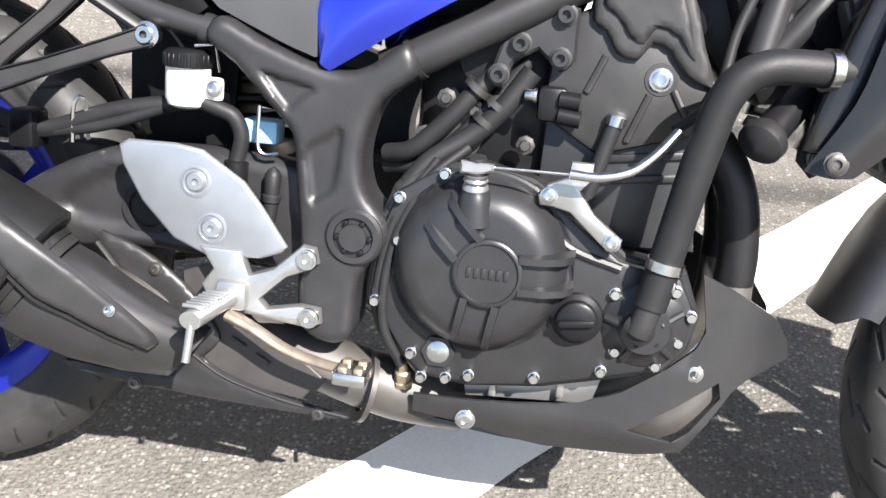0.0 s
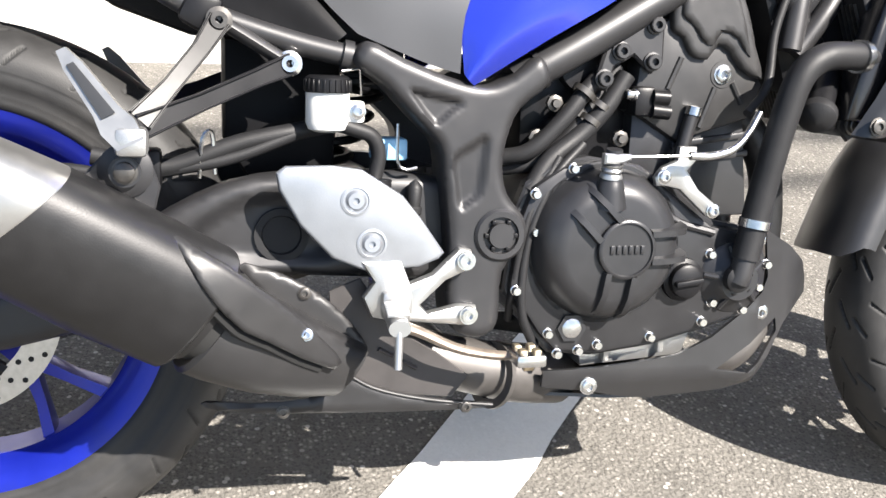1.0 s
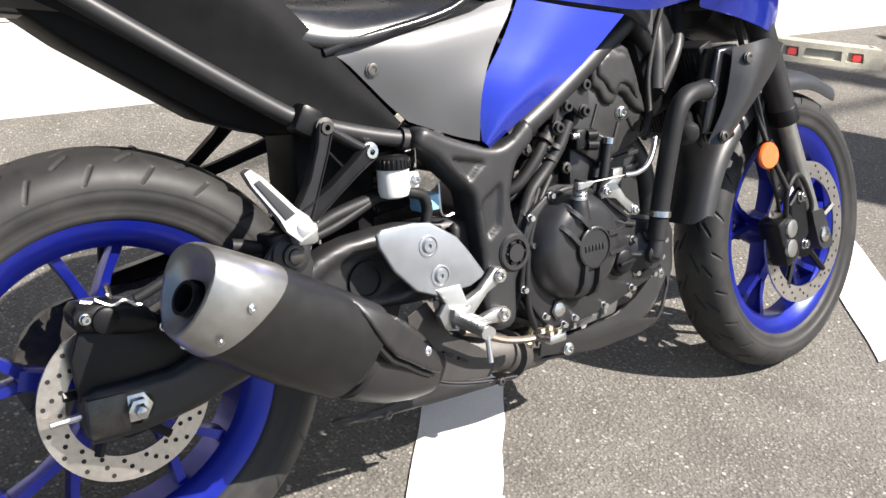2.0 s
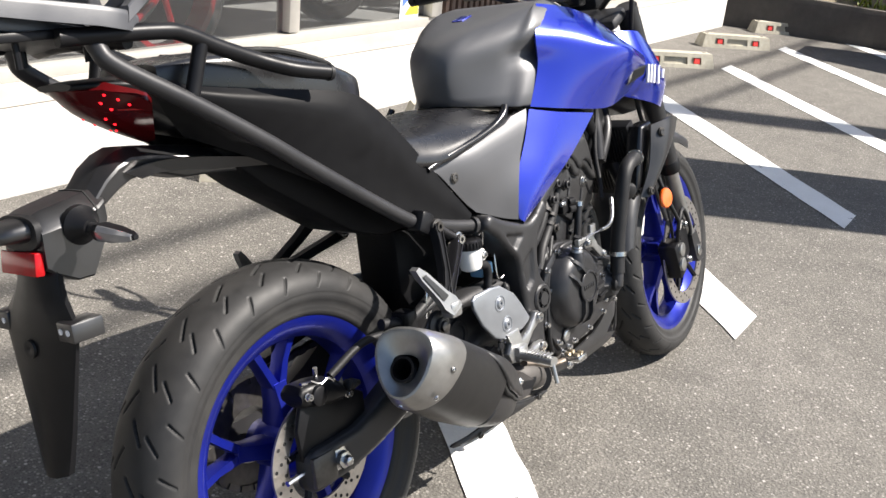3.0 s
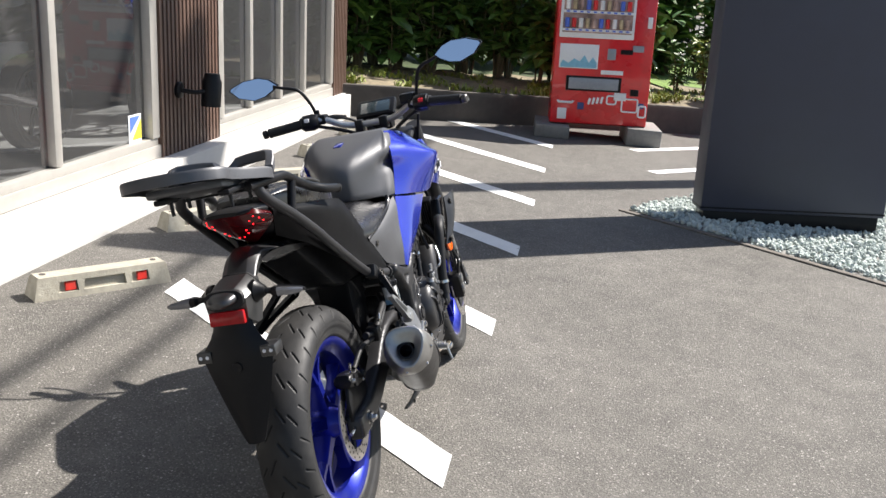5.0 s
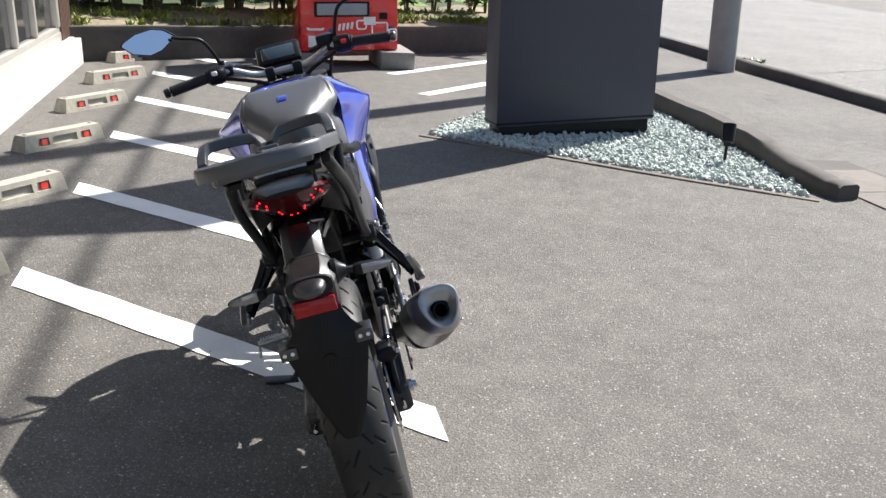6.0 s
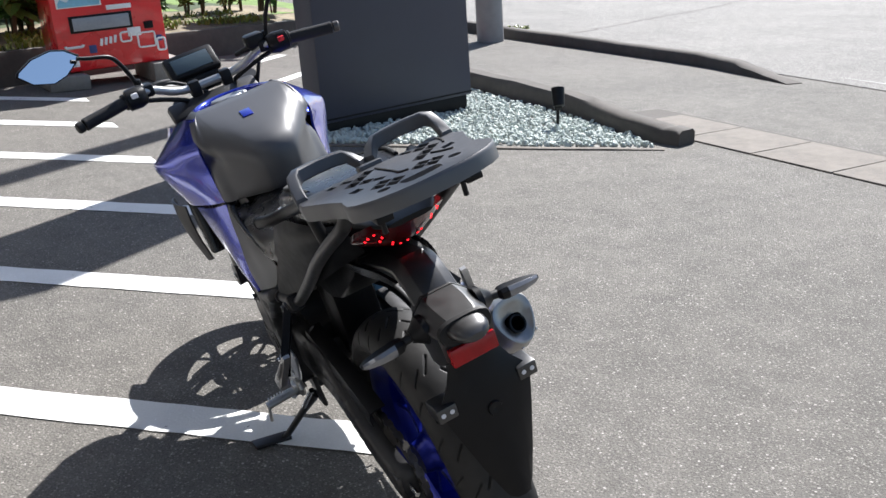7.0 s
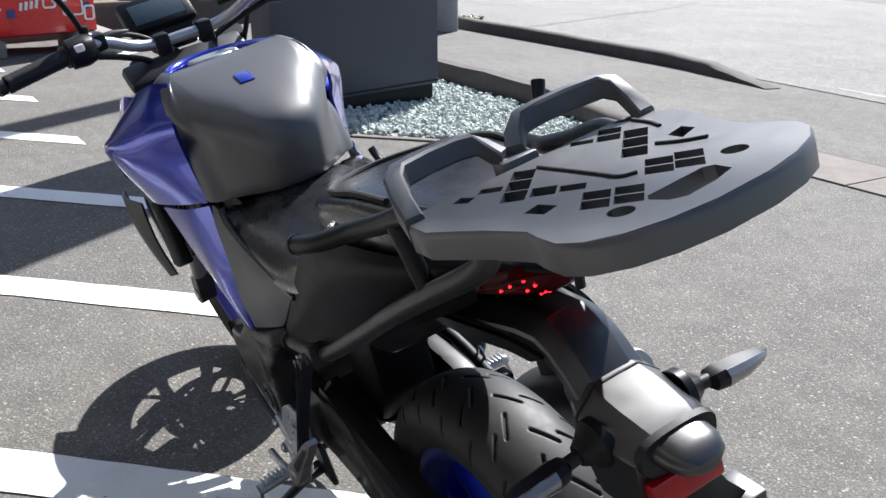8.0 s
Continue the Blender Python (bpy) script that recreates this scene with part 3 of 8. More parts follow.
def kerb_run(name, line, width, heights, material, label, wob=0.006, seed=3):
    """A kerb along a line with its own height at each point, rounded along the top."""
    bm = nb()
    rng = random.Random(seed)
    pts = curve_pts([(*p, 0) for p in line], 5)
    hs = [float(np.interp(i / (len(pts) - 1), [k / (len(heights) - 1) for k in range(len(heights))], heights)) for i in range(len(pts))]
    rings = []
    for i, q in enumerate(pts):
        d = (pts[min(i + 1, len(pts) - 1)] - pts[max(i - 1, 0)]).normalized()
        s = Vector((-d.y, d.x, 0)) * (width / 2)
        h = hs[i] + rng.uniform(-wob, wob)
        rings.append([q + s + Vector((0, 0, -0.02)), q + s * 0.98 + Vector((0, 0, h * 0.8)), q + s * 0.7 + Vector((0, 0, h)),
                      q - s * 0.7 + Vector((0, 0, h)), q - s * 0.98 + Vector((0, 0, h * 0.8)), q - s + Vector((0, 0, -0.02))])
    loft(bm, rings)
    return tagged(part(name, bm, material, None, angle=50), label, "kerb", kind="structure")


kerb_run("kerb", [(7.6, -2.72), (5.7, -2.93), (4.4, -3.02), (3.60, -2.97), (3.30, -3.02), (3.13, -3.07)], 0.17, [0.16, 0.16, 0.15, 0.13, 0.10, 0.10], KERB, "dark weathered concrete kerb that ends in a low nose")
kerb_run("road_kerb", [(14, -4.72), (9.4, -5.06), (7.4, -5.28), (5.9, -5.42), (5.3, -5.40), (4.54, -5.32)], 0.16, [0.13, 0.13, 0.12, 0.12, 0.10, 0.012], KERB, "dark concrete road kerb ramping down to the driveway", seed=5)
kerb_run("gravel_border", [(4.62, -0.60), (4.05, -1.44), (3.55, -2.13), (3.08, -2.86)], 0.05, [0.012, 0.014, 0.014, 0.010], TILE, "thin flush concrete edging of the gravel bed", wob=0.002, seed=7)

# gravel bed: many pale stones
bm = nb()
rng = random.Random(11)
bed = [(4.66, -0.66), (4.08, -1.46), (3.59, -2.15), (3.14, -2.83), (3.40, -2.90), (4.40, -2.92), (5.70, -2.83), (6.9, -2.75), (6.2, -1.6), (5.2, -0.95)]


verts, faces = [], []
ico = nb()
bmesh.ops.create_icosphere(ico, subdivisions=1, radius=1.0)
ico_v = [v.co.copy() for v in ico.verts]
ico.verts.index_update()
ico_f = [[v.index for v in f.verts] for f in ico.faces]
ico.free()
count = 0
while count < 7200:
    x, y = rng.uniform(3.1, 6.8), rng.uniform(-2.95, -0.6)
    if not within(x, y, bed):
        continue
    r = rng.uniform(0.010, 0.023)
    m = pose(x, y, r * 0.45 + rng.uniform(0, 0.018), rng.uniform(0, 360), rng.uniform(0, 360), rng.uniform(0, 360)) @ Matrix.Diagonal((r * rng.uniform(0.9, 1.4), r * rng.uniform(0.8, 1.1), r * rng.uniform(0.5, 0.8), 1))
    k = len(verts)
    verts += [m @ (v * rng.uniform(0.85, 1.12)) for v in ico_v]
    faces += [[k + i for i in f] for f in ico_f]
    count += 1
me = bpy.data.meshes.new("gravel")
me.from_pydata(verts, [], faces)
me.materials.append(STONE)
gravel = tagged(new("gravel", me), "pale green-white gravel stones in a corner bed", "gravel", kind="stuff")
sheet("gravel_ground", bed, 0.003, CONCRETE, "grey bed under the gravel", "ground")

# low retaining wall with a planted bank
wall_line = [(6.9, 4.05), (7.72, 2.28), (8.95, -0.14), (9.95, -2.20), (10.4, -3.1)]
kerb_run("retaining_wall", wall_line, 0.14, [0.34, 0.33, 0.32, 0.30, 0.28], KERB, "low dark concrete retaining wall behind the parking bays", seed=9)
bm = nb()
rows = []
for i, (x, y) in enumerate(curve_pts([(*p, 0) for p in wall_line], 8)[j].xy for j in range(33)):
    row = []
    for k, (dx, z) in enumerate(((0.06, 0.29), (0.35, 0.33), (0.8, 0.37), (1.6, 0.40), (3.5, 0.40), (9.0, 0.35), (30.0, 0.2))):
        row.append(bm.verts.new((x + dx * 0.9, y + dx * 0.42, z + noise.noise((x * 3, y * 3 + k, k)) * 0.05)))
    rows.append(row)
skin(bm, rows, caps=False, close=False)
bm.faces.index_update()
for f in bm.faces:
    if f.index % 6 > 2:
        f.material_index = 1
tagged(part("planted_bank", bm, (SOIL, UNDERGROWTH), None), "dry soil bank with litter above the low wall", "soil", kind="structure")


def leafy(name, base, height, spread, count, leaf_len, material, label, category, seed, group=""):
    """A shrub: thin stems, and many bent leaves standing out from them."""
    rng = random.Random(seed)
    root = thing(name, label, category, Matrix.Translation(base), group)
    st, lv = nb(), nb()
    for s in range(max(5, count // 26)):
        a, lean = rng.uniform(0, 6.283), rng.uniform(0.2, 1.0) * spread
        top = Vector((math.cos(a) * lean, math.sin(a) * lean, height * rng.uniform(0.55, 1.0)))
        mid = Vector((top.x * 0.35, top.y * 0.35, top.z * 0.55))
        sweep(st, [(top.x * 0.1, top.y * 0.1, -0.05), mid, top], [0.012, 0.008, 0.003], 5, 4)
        for _ in range(26):
            t = rng.uniform(0.12, 1.0)
            p = mid * (2 * t * (1 - t)) + top * (t * t)
            ang, tip = rng.uniform(0, 6.283), rng.uniform(-0.5, 0.75)
            d = Vector((math.cos(ang), math.sin(ang), tip)).normalized()
            ln = leaf_len * rng.uniform(0.6, 1.25)
            w = d.cross(Vector((rng.uniform(-0.4, 0.4), rng.uniform(-0.4, 0.4), 1))).normalized() * ln * rng.uniform(0.16, 0.30)
            nrm = w.cross(d).normalized()
            q0, q1, q2, q3 = p, p + d * ln * 0.35 + nrm * ln * 0.06, p + d * ln * 0.75 + nrm * ln * 0.02, p + d * ln - nrm * ln * 0.12
            vs = [lv.verts.new(v) for v in (q0, q1 - w, q1 + nrm * -0.01, q1 + w, q2 - w * 0.75, q2 + w * 0.75, q3)]
            for f in ((0, 1, 2), (0, 2, 3), (1, 4, 2), (2, 5, 3), (2, 4, 6), (2, 6, 5)):
                lv.faces.new([vs[i] for i in f])
    tagged(part("branchwork", st, STEM, root), kind="stuff")
    tagged(part("foliage", lv, material, root, keep=True), kind="stuff")
    return root


rng = random.Random(21)
for i in range(52):
    s = i / 51
    x, y = 7.42 + 2.3 * s + rng.uniform(-0.25, 0.35), 4.4 - 7.0 * s + rng.uniform(-0.2, 0.2)
    if -2.6 < y < -1.0:
        continue
    leafy("shrub", (x + 0.9, y + 0.4, 0.45), rng.uniform(1.25, 1.9), rng.uniform(0.45, 0.75), 210, rng.uniform(0.22, 0.34), LEAF, "dense broad-leaved green shrub on the bank", "shrub", 100 + i, "shrubs on the bank")
for i in range(44):
    s = i / 43
    x, y = 9.0 + 2.6 * s + rng.uniform(-0.3, 0.4), 5.4 - 7.4 * s + rng.uniform(-0.2, 0.2)
    leafy("shrub", (x + 1.2, y + 0.5, 0.40), rng.uniform(1.5, 2.3), rng.uniform(0.6, 0.9), 240, rng.uniform(0.24, 0.36), LEAF, "tall green shrub at the back of the bank", "shrub", 700 + i, "shrubs on the bank")
for i in range(7):
    leafy("flowering_bush", (10.3 + rng.uniform(0, 0.9), -1.1 - 0.28 * i + rng.uniform(-0.1, 0.1), 0.42), rng.uniform(0.5, 1.0), 0.35, 150, 0.13, LEAF2 if i % 2 else LEAF, "low yellow-green bush beside the vending machine", "bush", 300 + i, "low bushes")
# grass and weeds along the edge of the bank
verts, faces = [], []
for i in range(5200):
    s = rng.random()
    x, y = 6.95 + 3.1 * s, 4.0 - 6.3 * s
    d = rng.uniform(0.08, 1.0) ** 1.3
    if noise.noise((x * 2.2 + d * 3, y * 2.2, 4.0)) < 0.02:
        continue
    p = Vector((x + d * 0.95, y + d * 0.45, 0.31 + 0.05 * d))
    a, h, w = rng.uniform(0, 6.283), rng.uniform(0.03, 0.11), rng.uniform(0.006, 0.016)
    out, side = Vector((math.cos(a), math.sin(a), 0)), Vector((-math.sin(a), math.cos(a), 0)) * w
    k = len(verts)
    verts += [p - side, p + side, p + out * h * 0.5 + side * 0.7 + Vector((0, 0, h * 0.8)), p + out * h * 0.5 - side * 0.7 + Vector((0, 0, h * 0.8)), p + out * h * 1.1 + Vector((0, 0, h * 0.85))]
    faces += [[k, k + 1, k + 2, k + 3], [k + 3, k + 2, k + 4]]
me = bpy.data.meshes.new("weeds")
me.from_pydata(verts, [], faces)
me.materials.append(LEAF2)
tagged(new("weeds", me), "patchy yellow-green weeds and grass on the dry bank", "weeds", kind="stuff")
leafy("weed", (9.2, -5.25, 0.01), 0.13, 0.15, 80, 0.08, LEAF2, "grass tuft growing at the road kerb", "weed", 500)
bm = nb()
bm.faces.new([bm.verts.new(p) for p in ((10.1, -1.3, 0.36), (10.9, -3.3, 0.34), (16, -2.6, 0.42), (14, 1.0, 0.60))])
tagged(part("lawn", bm, LAWN, None, keep=True), "bright short grass beyond the low wall", "lawn", kind="structure")

# ---- shop ----
SHOP = pose(0, 1.925, 0) @ PLUMB @ pose(0, 0, 0, 0, 0, 3.2)
# windows and siding stand back behind the plastered base
FACADE = pose(0.134, 0.0144, -0.087) @ Matrix.Scale(1.06, 4) @ SHOP


def shop_part(name, bm, material, parent=None, label="", category="", angle=38, at=None):
    bm.transform(at or FACADE)
    ob = part(name, bm, material, parent, "" if category else label, angle)
    if category:
        tagged(ob, label, category, kind="structure")
    return ob


shop_part("wall_south", box(nb(), (-0.25, 0.10, 0.0945), (15.5, 0.20, 0.329), 0.004), PLASTER, None, "white plastered base wall of the shop", "wall", at=SHOP)
shop_part("wall_south_top", box(nb(), (-0.25, 0.21, 3.0), (15.5, 0.18, 1.2), 0.004), PLASTER, None, "white plastered wall above the shop windows", "wall", at=SHOP)
shop_part("wall_east", box(nb(), (7.41, 3.15, 1.8), (0.18, 5.74, 3.6), 0.004), PLASTER, None, "white side wall of the shop", "wall", at=SHOP)
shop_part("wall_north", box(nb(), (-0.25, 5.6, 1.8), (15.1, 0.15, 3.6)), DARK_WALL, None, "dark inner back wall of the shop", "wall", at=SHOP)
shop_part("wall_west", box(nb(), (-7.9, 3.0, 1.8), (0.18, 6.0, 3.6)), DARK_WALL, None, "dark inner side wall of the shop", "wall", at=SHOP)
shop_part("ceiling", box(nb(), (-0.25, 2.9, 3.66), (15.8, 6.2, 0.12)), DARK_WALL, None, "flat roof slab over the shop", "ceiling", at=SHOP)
shop_part("floor", box(nb(), (-0.25, 2.9, 0.145), (15.1, 5.3, 0.1)), SHOP_FLOOR, None, "grey floor of the shop behind the glass", "floor", at=SHOP)
sill = shop_part("window_sill", slab(nb(), [(-8, -0.045), (7.1, -0.045), (7.1, 0.10), (-8, 0.10)], 0.282, 0.322, 0.006, plane="xy"), SILL, None, "pale projecting sill along the shop windows", "sill")
shop_part("sill_rail", box(nb(), (-0.47, 0.045, 0.362), (15.0, 0.09, 0.076), 0.006), ALU_FRAME, sill, "weathered aluminium rail")

# ribbed brown siding between the windows and at the corner
for n_, (u0, u1) in enumerate(((2.90, 3.78), (6.70, 7.16))):
    bm = nb()
    n = int((u1 - u0) / 0.052)
    line = []
    for i in range(n):
        a = u0 + (u1 - u0) * i / n
        w = (u1 - u0) / n
        line += [(a, -0.012), (a + w * 0.55, -0.012), (a + w * 0.62, 0.016), (a + w * 0.93, 0.016)]
    line += [(u1, -0.012), (u1, 0.06), (u0, 0.06)]
    slab(bm, line, 0.30, 2.42, plane="xy")
    sd = shop_part("siding_panel", bm, BROWN, None, "dark brown ribbed metal siding panel between windows", "wall", angle=20)
    shop_part("drip_edge", box(nb(), ((u0 + u1) / 2, -0.012, 0.30), (u1 - u0 + 0.02, 0.07, 0.03), 0.003), BROWN, sd)


def shop_window(index, u0, u1, mullions):
    root = thing("window_%d" % index, "large aluminium shop window with clear glass", "window", kind="structure")
    root.matrix_world = Matrix.Identity(4)
    for name, c, s in (("window_frame", ((u0 + u1) / 2, 0.045, 2.385), (u1 - u0, 0.09, 0.06)), ("window_frame", ((u0 + u1) / 2, 0.045, 0.422), (u1 - u0, 0.075, 0.045)),
                       ("window_frame", (u0 + 0.045, 0.045, 1.40), (0.09, 0.10, 1.91)), ("window_frame", (u1 - 0.045, 0.045, 1.40), (0.09, 0.10, 1.91))):
        shop_part(name, box(nb(), c, s, 0.005), ALU_FRAME, root)
    edges = [u0 + 0.09] + [m for u in mullions for m in (u - 0.031, u + 0.031)] + [u1 - 0.09]
    for u in mullions:
        shop_part("mullion", box(nb(), (u, 0.045, 1.40), (0.062, 0.08, 1.90), 0.005), ALU_FRAME, root)
    for a, b in zip(edges[::2], edges[1::2]):
        bm = box(nb(), ((a + b) / 2, 0.05, 1.40), (b - a + 0.01, 0.008, 1.92))
        for f in bm.faces:
            f.material_index = 0 if f.normal.y < -0.5 else 1
        g = shop_part("pane", bm, (GLASS, INNER_GLASS), root)
        g.visible_shadow = False


shop_window(1, -7.4, 2.88, [-6.1, -5.1, -4.1, -3.1, -2.1, -1.1, -0.1, 0.89, 1.81])
shop_window(2, 3.80, 6.68, [4.46, 5.15, 5.80])

# sticker inside the glass
st = thing("window_sticker", "white sticker with blue and yellow print on the glass", "sticker")
shop_part("sheet", box(nb(), (2.66, 0.042, 0.51), (0.15, 0.002, 0.18)), PAPER, st)
bm = nb()
slab(bm, [(2.60, 0.59), (2.72, 0.59), (2.60, 0.50)], 0.0385, 0.0400)
shop_part("print_field", bm, STICK_BLUE, st, "blue corner")
bm = nb()
slab(bm, [(2.73, 0.57), (2.73, 0.46), (2.62, 0.46)], 0.0385, 0.0400)
shop_part("print_field", bm, STICK_YELLOW, st, "yellow corner")
shop_part("print_bar", box(nb(), (2.66, 0.039, 0.440), (0.11, 0.0012, 0.014)), STICK_BLUE, st)

# black spot lamp on a wall arm
lamp = thing("wall_lamp", "black cylindrical spot lamp on the brown siding", "lamp")
shop_part("mount", revolve(nb(), (3.12, -0.012, 0.70), (0, -1, 0), [(0, 0.05), (0.02, 0.05), (0.025, 0.04)], 20), BLACK, lamp)
shop_part("arm", sweep(nb(), [(3.12, -0.03, 0.70), (3.14, -0.12, 0.69), (3.2, -0.17, 0.70)], 0.014, 10), BLACK, lamp)
shop_part("head", revolve(nb(), (3.22, -0.18, 0.60), (0.05, -0.04, 1), [(0, 0.035), (0, 0.060), (0.15, 0.060), (0.17, 0.05), (0.20, 0.045), (0.20, 0.0)], 24), BLACK, lamp)


# motorcycles on show behind the glass
def show_bike(u, v, turn, paint, label):
    root = thing("display_motorcycle", label, "motorcycle", FACADE @ pose(u, v, 0.27, 0, 0, turn), "motorcycles on show")
    for x in (0, 1.36):
        revolve_prof = [(-0.05, 0.235), (-0.06, 0.265), (-0.045, 0.295), (0, 0.31), (0.045, 0.295), (0.06, 0.265), (0.05, 0.235)]
        tyre = part("wheel", revolve(nb(), (x, 0, 0.31), (0, 1, 0), revolve_prof, 40, loop=True), RUBBER, root)
        bm = nb()
        revolve(bm, (x, 0, 0.31), (0, 1, 0), [(-0.05, 0.215), (-0.055, 0.238), (0.055, 0.238), (0.05, 0.215)], 40, loop=True)
        for k in range(5):
            a = 2 * math.pi * k / 5
            sweep(bm, [(x, 0, 0.31), (x + 0.22 * math.cos(a), 0, 0.31 + 0.22 * math.sin(a))], 0.014, 8, 1)
        part("rim", bm, paint, tyre)
    part("body", loft(nb(), [[(x, w * math.cos(a), z + h * math.sin(a)) for a in [2 * math.pi * k / 14 for k in range(14)]] for x, w, z, h in
                             ((-0.35, 0.03, 0.92, 0.03), (-0.2, 0.09, 0.87, 0.06), (0.1, 0.13, 0.80, 0.07), (0.35, 0.11, 0.78, 0.09), (0.5, 0.15, 0.88, 0.13), (0.85, 0.15, 0.88, 0.14), (1.05, 0.10, 0.85, 0.12))]), paint, root)
    part("engine", box(nb(), (0.75, 0, 0.47), (0.45, 0.26, 0.36), 0.05), ENGINE, root)
    part("fork", sweep(nb(), [(1.36, 0.1, 0.31), (1.08, 0.1, 0.95)], 0.022, 10, 1), BLACK, root)
    part("fork", sweep(nb(), [(1.36, -0.1, 0.31), (1.08, -0.1, 0.95)], 0.022, 10, 1), BLACK, root)
    part("handlebar", sweep(nb(), [(0.98, -0.36, 1.02), (1.05, -0.12, 1.03), (1.05, 0.12, 1.03), (0.98, 0.36, 1.02)], 0.012, 8), BLACK, root)
    part("swingarm", sweep(nb(), [(0, 0.1, 0.31), (0.55, 0.1, 0.40)], 0.03, 8, 1), ENGINE, root)
    return root


show_bike(0.08, 0.36, 1, DISPLAY_RED, "red sport motorcycle on show behind the window")
show_bike(3.0, 0.85, 172, BLACK, "black motorcycle on show behind the window")
show_bike(-2.6, 0.8, 8, BLUE, "blue motorcycle on show behind the window")
show_bike(4.2, 0.7, 6, BLUE, "dark blue motorcycle on show behind the far window")
for k, (u, c) in enumerate(((0.9, VEND_RED), (2.2, VEND_RED), (4.7, STICK_BLUE), (5.9, VEND_WHITE))):
    cab = thing("display_shelf", "tall shop shelf with %s goods" % ("red" if c is VEND_RED else "blue" if c is STICK_BLUE else "white"), "shelf", SHOP @ pose(u, 3.2, 0.195), "shelves in the shop")
    part("cabinet", box(nb(), (0, 0, 0.85), (0.95, 0.4, 1.7), 0.01), DARK_WALL, cab)
    for z in (0.35, 0.8, 1.25):
        part("goods", box(nb(), (0, -0.24, z), (0.85, 0.1, 0.30), 0.02), c, cab)


# ---- wheel stops ----
def wheel_stop(m):
    root = thing("wheel_stop", "cream recycled-plastic wheel stop with red reflectors", "wheel stop", m, "wheel stops by the shop")
    prof = [(-0.050, 0), (0.065, 0), (0.050, 0.085), (0.034, 0.098), (-0.028, 0.098), (-0.033, 0.094)]
    body = part("body", loft(nb(), [[(x - math.copysign(0.20 * z, x), y, z) for y, z in prof] for x in (-0.310, 0.310)]), STOP, root, angle=25)
    # pierced front plate: two small windows and a long one
    wins = [[(c - w, 0.026), (c + w, 0.026), (c + w - 0.006, 0.072), (c - w + 0.006, 0.072)] for c, w in ((-0.165, 0.044), (0.165, 0.044), (0.0, 0.098))]

    def place(x, h, k):
        return (x, -0.066 + 0.19 * h + 0.0155 * k, h)
    part("front_plate", pierced([(-0.315, 0.0), (0.315, 0.0), (0.297, 0.088), (0.290, 0.0985), (-0.290, 0.0985), (-0.297, 0.088)], wins, place), STOP, body, angle=25)
    for x in (-0.165, 0.165):
        part("reflector", box(nb(), (x + 0.012, -0.046, 0.048), (0.050, 0.012, 0.040), 0.003, pose(0, 0, 0, -10, 0, 0), 1), RED_REFLECT, body, "red reflector")
    for x in (-0.255, 0.255):
        part("cap", revolve(nb(), (x, 0.005, 0.0975), (0, 0, 1), [(0, 0.014), (0.002, 0.014), (0.002, 0.0)], 12), KERB, body)
    return root


first_stop = None
for k in range(0, 6):
    a = Vector((1.171 + 1.275 * k, 1.739 + 0.065 * k, 0))
    d = Vector((math.cos(radians(-34.0)), math.sin(radians(-34.0)), 0))
    c = a + d * 0.315 + Vector((-d.y, d.x, 0)) * 0.065
    m = Matrix.Translation(c) @ pose(0, 0, 0, 0, 0, -34.0 + (0.8 if k % 2 else -0.6))
    if first_stop is None:
        first_stop = wheel_stop(m)
    else:
        copy_thing(first_stop, m)

# ---- pylon sign, pole, spot ----
yaw = math.degrees(math.atan2(-2.425 + 1.150, 4.875 - 4.595))
py = thing("pylon_sign", "tall dark slate-coloured shop pylon standing on gravel", "sign pylon", pose(4.595, -1.150, 0) @ PLUMB @ pose(0, 0, 0, 0, 0, yaw))
part("plinth", box(nb(), (0.655, 0.12, -0.005), (1.25, 0.18, 0.17), 0.004), BLACK, py, "recessed black plinth")
part("panel", box(nb(), (0.655, 0.12, 2.29), (1.307, 0.24, 4.42), 0.012), PYLON, py)
part("joint", box(nb(), (0.655, 0.12, 0.105), (1.313, 0.246, 0.012), 0.002), BLACK, py)

up = thing("utility_pole", "round grey utility pole on the pavement", "pole", pose(8.98, -4.72, 0) @ PLUMB)
part("shaft", revolve(nb(), (0, 0, -0.02), (0, 0, 1), [(0, 0.165), (6, 0.15), (13.5, 0.12)], 28), POLE, up)
part("crossarm", box(nb(), (0, 0, 12.6), (0.09, 1.8, 0.09), 0.01), POLE, up)
part("crossarm", box(nb(), (0, 0, 11.6), (0.09, 1.6, 0.09), 0.01), POLE, up)
for k, (yy, zz, rr) in enumerate(((0.12, 8.75, 0.035), (-0.10, 8.60, 0.030), (0.10, 12.70, 0.010), (-0.75, 12.70, 0.010), (0.75, 12.70, 0.010))):
    part("cable", sweep(nb(), [(-48, yy - 1.7, zz - 0.1), (-24, yy - 0.85, zz - 0.55), (0, yy, zz), (24, yy + 0.85, zz - 0.55), (48, yy + 1.7, zz)], rr, 6), BLACK, up)
part("transformer", revolve(nb(), (0.35, 0, 10.0), (0, 0, 1), [(0, 0.02), (0, 0.22), (0.8, 0.22), (0.85, 0.1)], 20), POLE, up)

